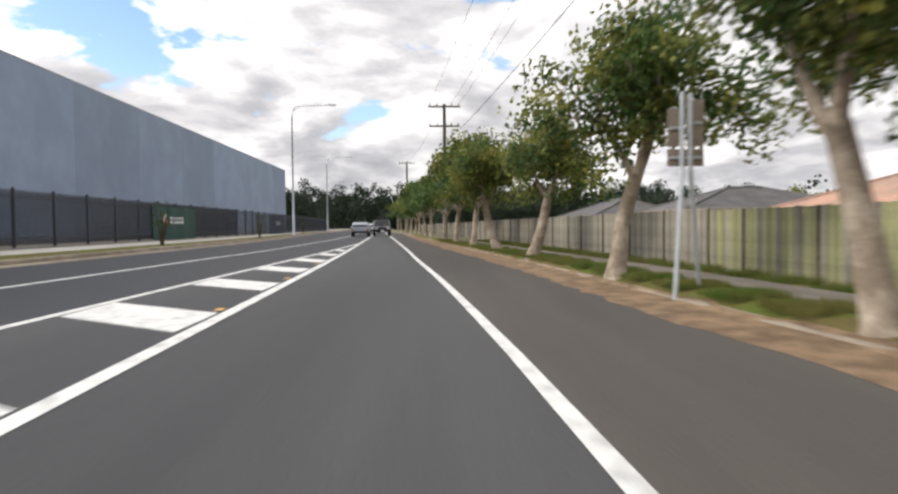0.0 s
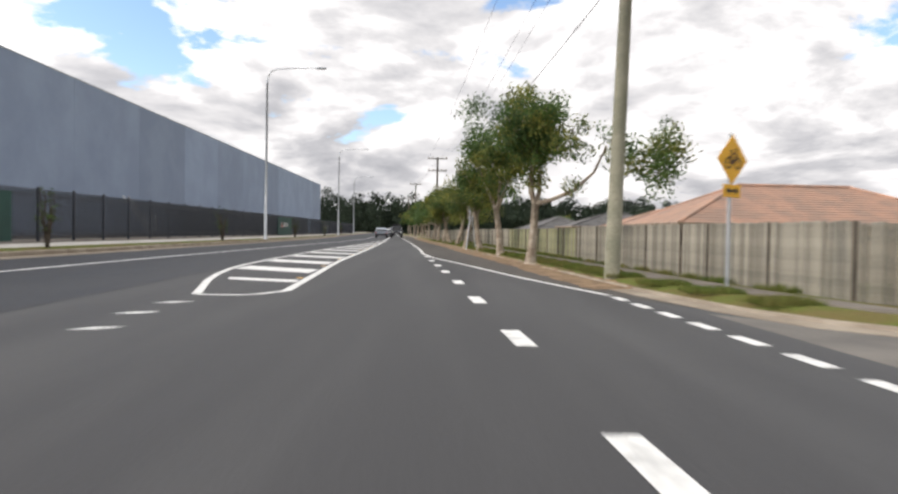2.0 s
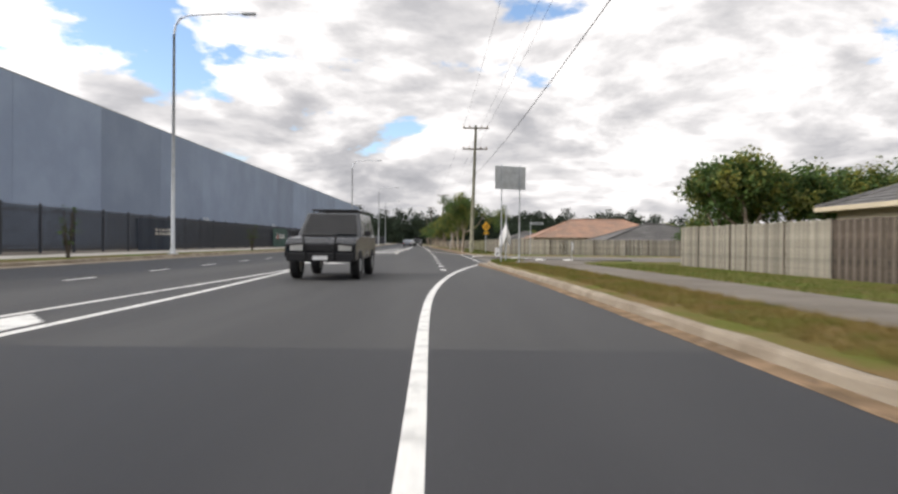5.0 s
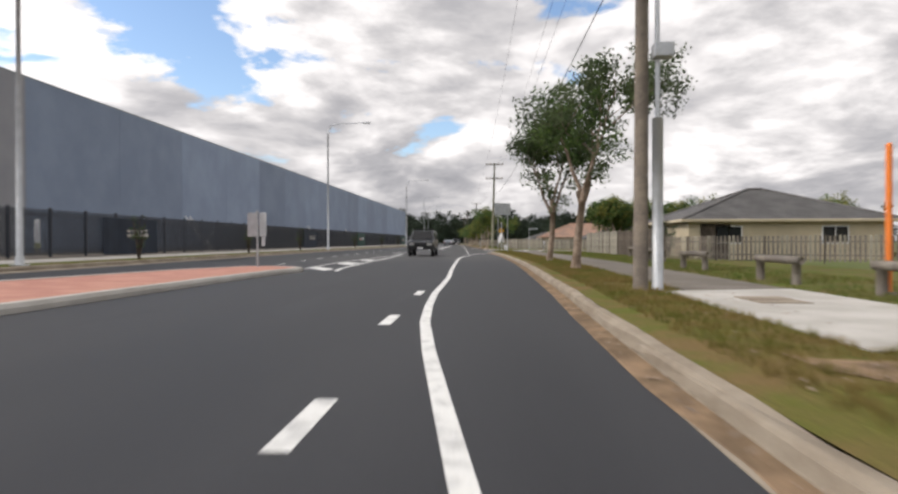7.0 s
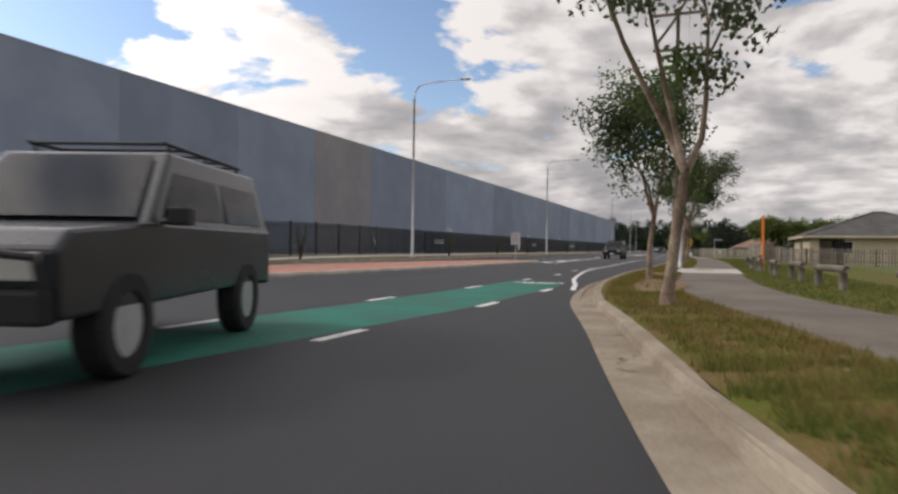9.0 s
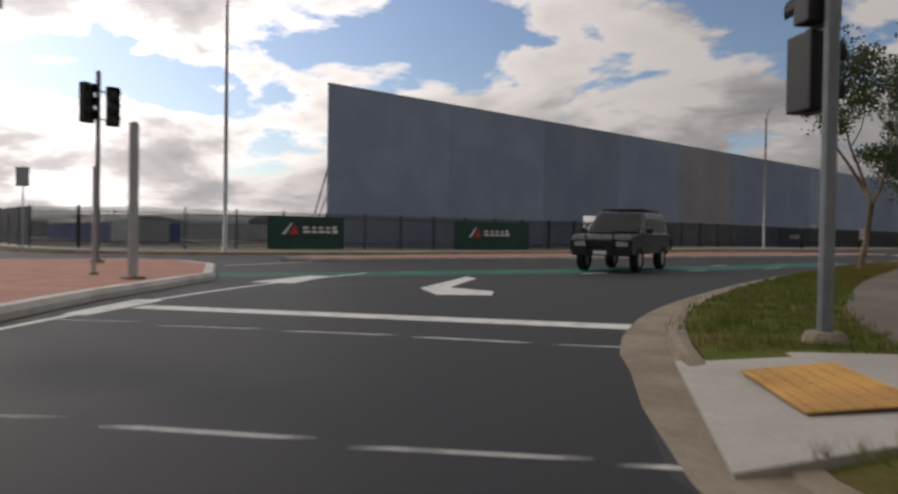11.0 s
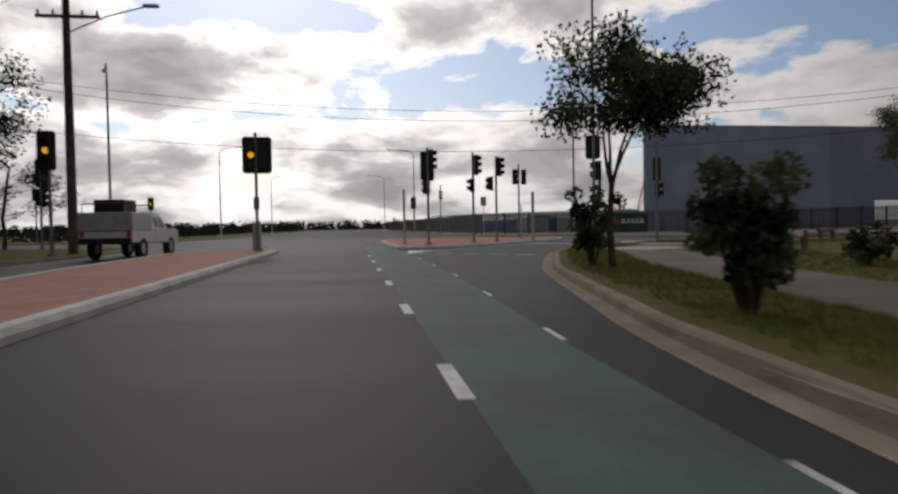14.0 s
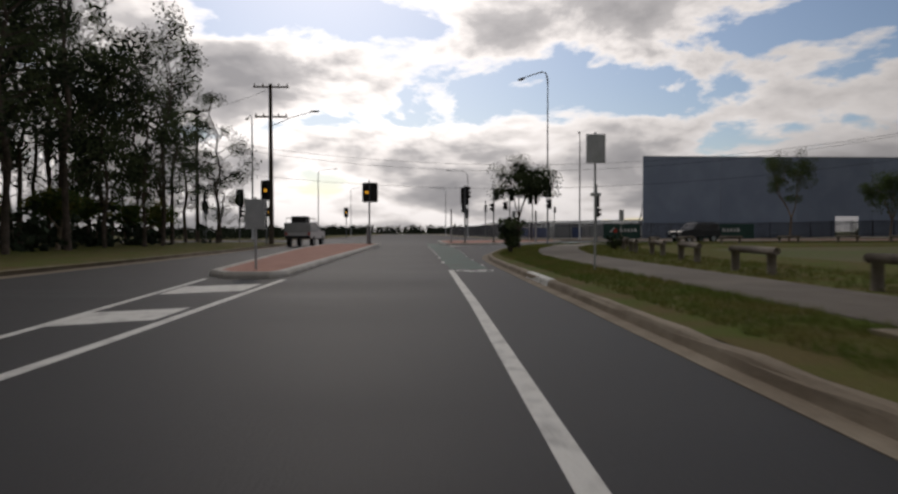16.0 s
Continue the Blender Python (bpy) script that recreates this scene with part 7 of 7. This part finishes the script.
def vehicle(m, kind, paint, label, cat):
    t = thing(kind, label, cat, m)
    half = 0.9
    if kind == "four_wheel_drive":
        body = [(-2.3, 0.55), (2.25, 0.5), (2.3, 0.95), (2.15, 1.08), (1.0, 1.16), (-2.3, 1.16)]
        cabin = [(-2.28, 1.12), (1.05, 1.12), (0.35, 1.8), (-2.1, 1.82)]
        wr, wx = 0.4, 1.4
    elif kind == "utility_truck":
        body = [(-2.5, 0.6), (2.4, 0.52), (2.45, 0.95), (2.25, 1.05), (1.2, 1.12), (-2.5, 1.1)]
        cabin = [(-0.55, 1.05), (1.25, 1.08), (0.55, 1.7), (-0.4, 1.72)]
        wr, wx = 0.38, 1.5
    else:
        body = [(-2.2, 0.4), (2.2, 0.35), (2.25, 0.68), (1.95, 0.8), (0.9, 0.92), (-2.2, 0.95)]
        cabin = [(-2.0, 0.9), (1.0, 0.9), (0.2, 1.45), (-1.4, 1.46)]
        wr, wx = 0.32, 1.35
    b = part("body", shell(body, half), paint, t, smooth=False)
    c = part("cabin", shell(cabin, half - 0.02, lean=0.14, zt=cabin[0][1]), paint, t)
    # glass set just proud of the cabin
    (x0, z0), (x1, _), (x2, z2), (x3, z3) = cabin
    bm = bmesh.new()
    iw = half - 0.14
    bm.faces.new([bm.verts.new(v) for v in ((x1 - 0.06, -iw, z0 + 0.06), (x1 - 0.06, iw, z0 + 0.06), (x2 + 0.045, iw - 0.12, z2 - 0.06), (x2 + 0.045, -iw + 0.12, z2 - 0.06))])
    bmesh.ops.solidify(bm, geom=bm.faces[:], thickness=-0.012)
    bmesh.ops.translate(bm, verts=bm.verts[:], vec=(0.035, 0, 0.02))
    part("windscreen", bm, "glass_dark", c)
    bm = bmesh.new()
    bm.faces.new([bm.verts.new(v) for v in ((x0 - 0.005, -iw, z0 + 0.12), (x3 - 0.005, -iw + 0.1, z3 - 0.1), (x3 - 0.005, iw - 0.1, z3 - 0.1), (x0 - 0.005, iw, z0 + 0.12))])
    bmesh.ops.solidify(bm, geom=bm.faces[:], thickness=0.012)
    part("rear_window", bm, "glass_dark", c)
    for s in (-1, 1):
        mid = (x0 + x1) / 2 - 0.1
        for a, d in ((mid + 0.06, x1 - 0.32), (x0 + 0.3, mid - 0.06)):
            bm = bmesh.new()
            up = z2 - 0.12
            bm.faces.new([bm.verts.new((x, s * (half - 0.005 - (0.13 if z > z0 + 0.1 else 0.015)), z)) for x, z in ((a, z0 + 0.09), (d, z0 + 0.09), (min(d, x2 - 0.02), up), (max(a, x3 + 0.1), up))])
            bmesh.ops.solidify(bm, geom=bm.faces[:], thickness=0.012)
            part("side_window", bm, "glass_dark", c)
        for x in (-wx, wx):
            wheel(t, x, s * (half - 0.1), wr)
        bm = bmesh.new()
        fx = body[2][0]
        box(bm, fx - 0.06, fx + 0.02, s * 0.62 - 0.17, s * 0.62 + 0.17, body[2][1] - 0.2, body[2][1] - 0.02, 0.02)
        part("headlight", bm, "lamp_lens", b)
        bm = bmesh.new()
        box(bm, body[0][0] - 0.03, body[0][0] + 0.04, s * 0.78 - 0.07, s * 0.78 + 0.07, body[0][1] + 0.2, body[0][1] + 0.42, 0.015)
        part("tail_light", bm, "red", b)
        bm = bmesh.new()
        box(bm, x1 - 0.35, x1 - 0.2, s * (half + 0.12) - 0.09, s * (half + 0.12) + 0.09, z0 + 0.02, z0 + 0.17, 0.02)
        tube(bm, [(x1 - 0.28, s * (half - 0.04), z0 + 0.04), (x1 - 0.28, s * (half + 0.08), z0 + 0.06)], [0.015, 0.015], 6)
        part("mirror", bm, "black", c)
    bm = bmesh.new()
    box(bm, body[2][0] - 0.05, body[2][0] + 0.025, -0.42, 0.42, body[2][1] - 0.2, body[2][1] - 0.03, 0.01)
    part("grille", bm, "black", b)
    for x, z in ((body[1][0] + 0.04, body[1][1] + 0.08), (body[0][0] - 0.04, body[0][1] + 0.05)):
        bm = bmesh.new()
        box(bm, x - 0.08, x + 0.08, -half + 0.04, half - 0.04, z - 0.1, z + 0.12, 0.03)
        part("bumper", bm, "black", b)
    bm = bmesh.new()
    fx = body[1][0] + 0.13
    box(bm, fx - 0.004, fx + 0.008, -0.19, 0.19, body[1][1] + 0.02, body[1][1] + 0.13)
    part("number_plate", bm, "white", b)
    if kind == "four_wheel_drive":
        bm = bmesh.new()
        fx = 2.5
        for s in (-1, 1):
            tube(bm, [(fx - 0.1, s * 0.35, 0.55), (fx, s * 0.38, 0.9), (fx - 0.05, s * 0.42, 1.15)], [0.03] * 3, 8)
            tube(bm, [(fx, s * 0.38, 0.95), (fx - 0.05, s * 0.85, 0.9), (fx - 0.12, s * 0.88, 0.6)], [0.03] * 3, 8)
        tube(bm, [(fx - 0.05, -0.42, 1.15), (fx - 0.05, 0.42, 1.15)], [0.03] * 2, 8)
        part("bull_bar", bm, "black", t)
        rack = bmesh.new()
        for s in (-0.62, 0.62):
            tube(rack, [(-1.9, s, 1.9), (0.2, s, 1.9)], [0.02] * 2, 6)
            for x in (-1.8, -0.8, 0.1):
                tube(rack, [(x, s, 1.78), (x, s, 1.9)], [0.018] * 2, 6)
        for x in (-1.8, -1.3, -0.8, -0.3, 0.15):
            tube(rack, [(x, -0.62, 1.9), (x, 0.62, 1.9)], [0.016] * 2, 6)
        part("roof_rack", rack, "black", t)
    if kind == "utility_truck":
        bm = bmesh.new()
        box(bm, -2.55, -0.65, -0.92, 0.92, 1.0, 1.65, 0.03)
        part("tray_box", bm, "galv", t)
        bm = bmesh.new()
        box(bm, -2.2, -1.0, -0.5, 0.5, 1.65, 2.1, 0.03)
        part("tool_box", bm, "black", t)
        bm = bmesh.new()
        for x in (-2.4, -0.5):
            tube(bm, [(x, -0.8, 1.6), (x, -0.8, 1.95), (x, 0.8, 1.95), (x, 0.8, 1.6)], [0.025] * 4, 6)
        part("ladder_rack", bm, "black", t)
    return t


vehicle(pose(3.4, -136.7, 0, 0, 0, -70), "four_wheel_drive", "paint_dark", "dark four-wheel drive with bull bar and roof rack", "car")
vehicle(pose(-0.3, -70.6, 0, 0, 0, -90), "four_wheel_drive", "paint_dark", "dark four-wheel drive with bull bar on the approach", "car")
vehicle(pose(15.0, -170.1, 0, 0, 0, 176), "utility_truck", "paint_white", "white utility truck with tool boxes on the tray", "truck")
vehicle(pose(-6.2, 58, 0, 0, 0, 92), "sedan_car", "paint_silver", "silver car in the opposite lane", "car")
vehicle(pose(-4.1, 60, 0, 0, 0, -86), "utility_truck", "paint_dark", "dark pickup far up the avenue", "truck")
vehicle(pose(-8.0, 112, 0, 0, 0, 92), "sedan_car", "paint_white", "white car far up the avenue", "car")
vehicle(pose(-7.2, 96, 0, 0, 0, 92), "sedan_car", "paint_white", "white car far up the avenue", "car")
vehicle(pose(-9.3, 128, 0, 0, 0, 92), "sedan_car", "paint_red", "red car far up the avenue", "car")
vehicle(pose(-5.4, 88, 0, 0, 0, -87), "sedan_car", "paint_silver", "silver car far up the avenue", "car")

# ---------------------------------------------------------------- lie of the land: the western side of the avenue stands a little higher
bpy.context.view_layer.update()
shared = {}
for ob in list(scene.objects):
    if ob.type == "MESH":
        shared[ob.data.name] = shared.get(ob.data.name, 0) + 1
for ob in list(scene.objects):
    if ob.type == "EMPTY":
        p = ob.matrix_world.translation
        if ob.parent is None and p.x < -5:
            ob.location.z += lift(p.x, p.y)
    elif ob.type == "MESH" and ob.name.split(".")[0] not in ("ground", "far_woods", "wall_panel", "joint_sealant", "parapet_capping"):
        top = ob
        while top.parent:
            top = top.parent
        if top.type == "EMPTY" and top.matrix_world.translation.x < -5:
            continue
        if shared[ob.data.name] > 1 or ob.matrix_world.translation.length > 0.01:
            p = ob.matrix_world.translation
            if ob.parent and p.x < -5 and top.matrix_world.translation.length < 0.01:
                ob.location.z += lift(p.x, p.y)
        else:
            if ob.name.split(".")[0] in ("road", "asphalt_patch", "lane_line", "lane_dash", "hatch_bar", "arrow") and min(v.co.x for v in ob.data.vertices) < -5:
                bm = bmesh.new()
                bm.from_mesh(ob.data)
                for k in range(17):
                    bmesh.ops.bisect_plane(bm, geom=bm.verts[:] + bm.edges[:] + bm.faces[:], plane_co=(-5 - 0.5 * k, 0, 0), plane_no=(1, 0, 0))
                for k in range(9):
                    bmesh.ops.bisect_plane(bm, geom=bm.verts[:] + bm.edges[:] + bm.faces[:], plane_co=(0, -124 + 2.5 * k, 0), plane_no=(0, 1, 0))
                bm.to_mesh(ob.data)
                bm.free()
            for v in ob.data.vertices:
                if v.co.x < -5:
                    v.co.z += lift(v.co.x, v.co.y)
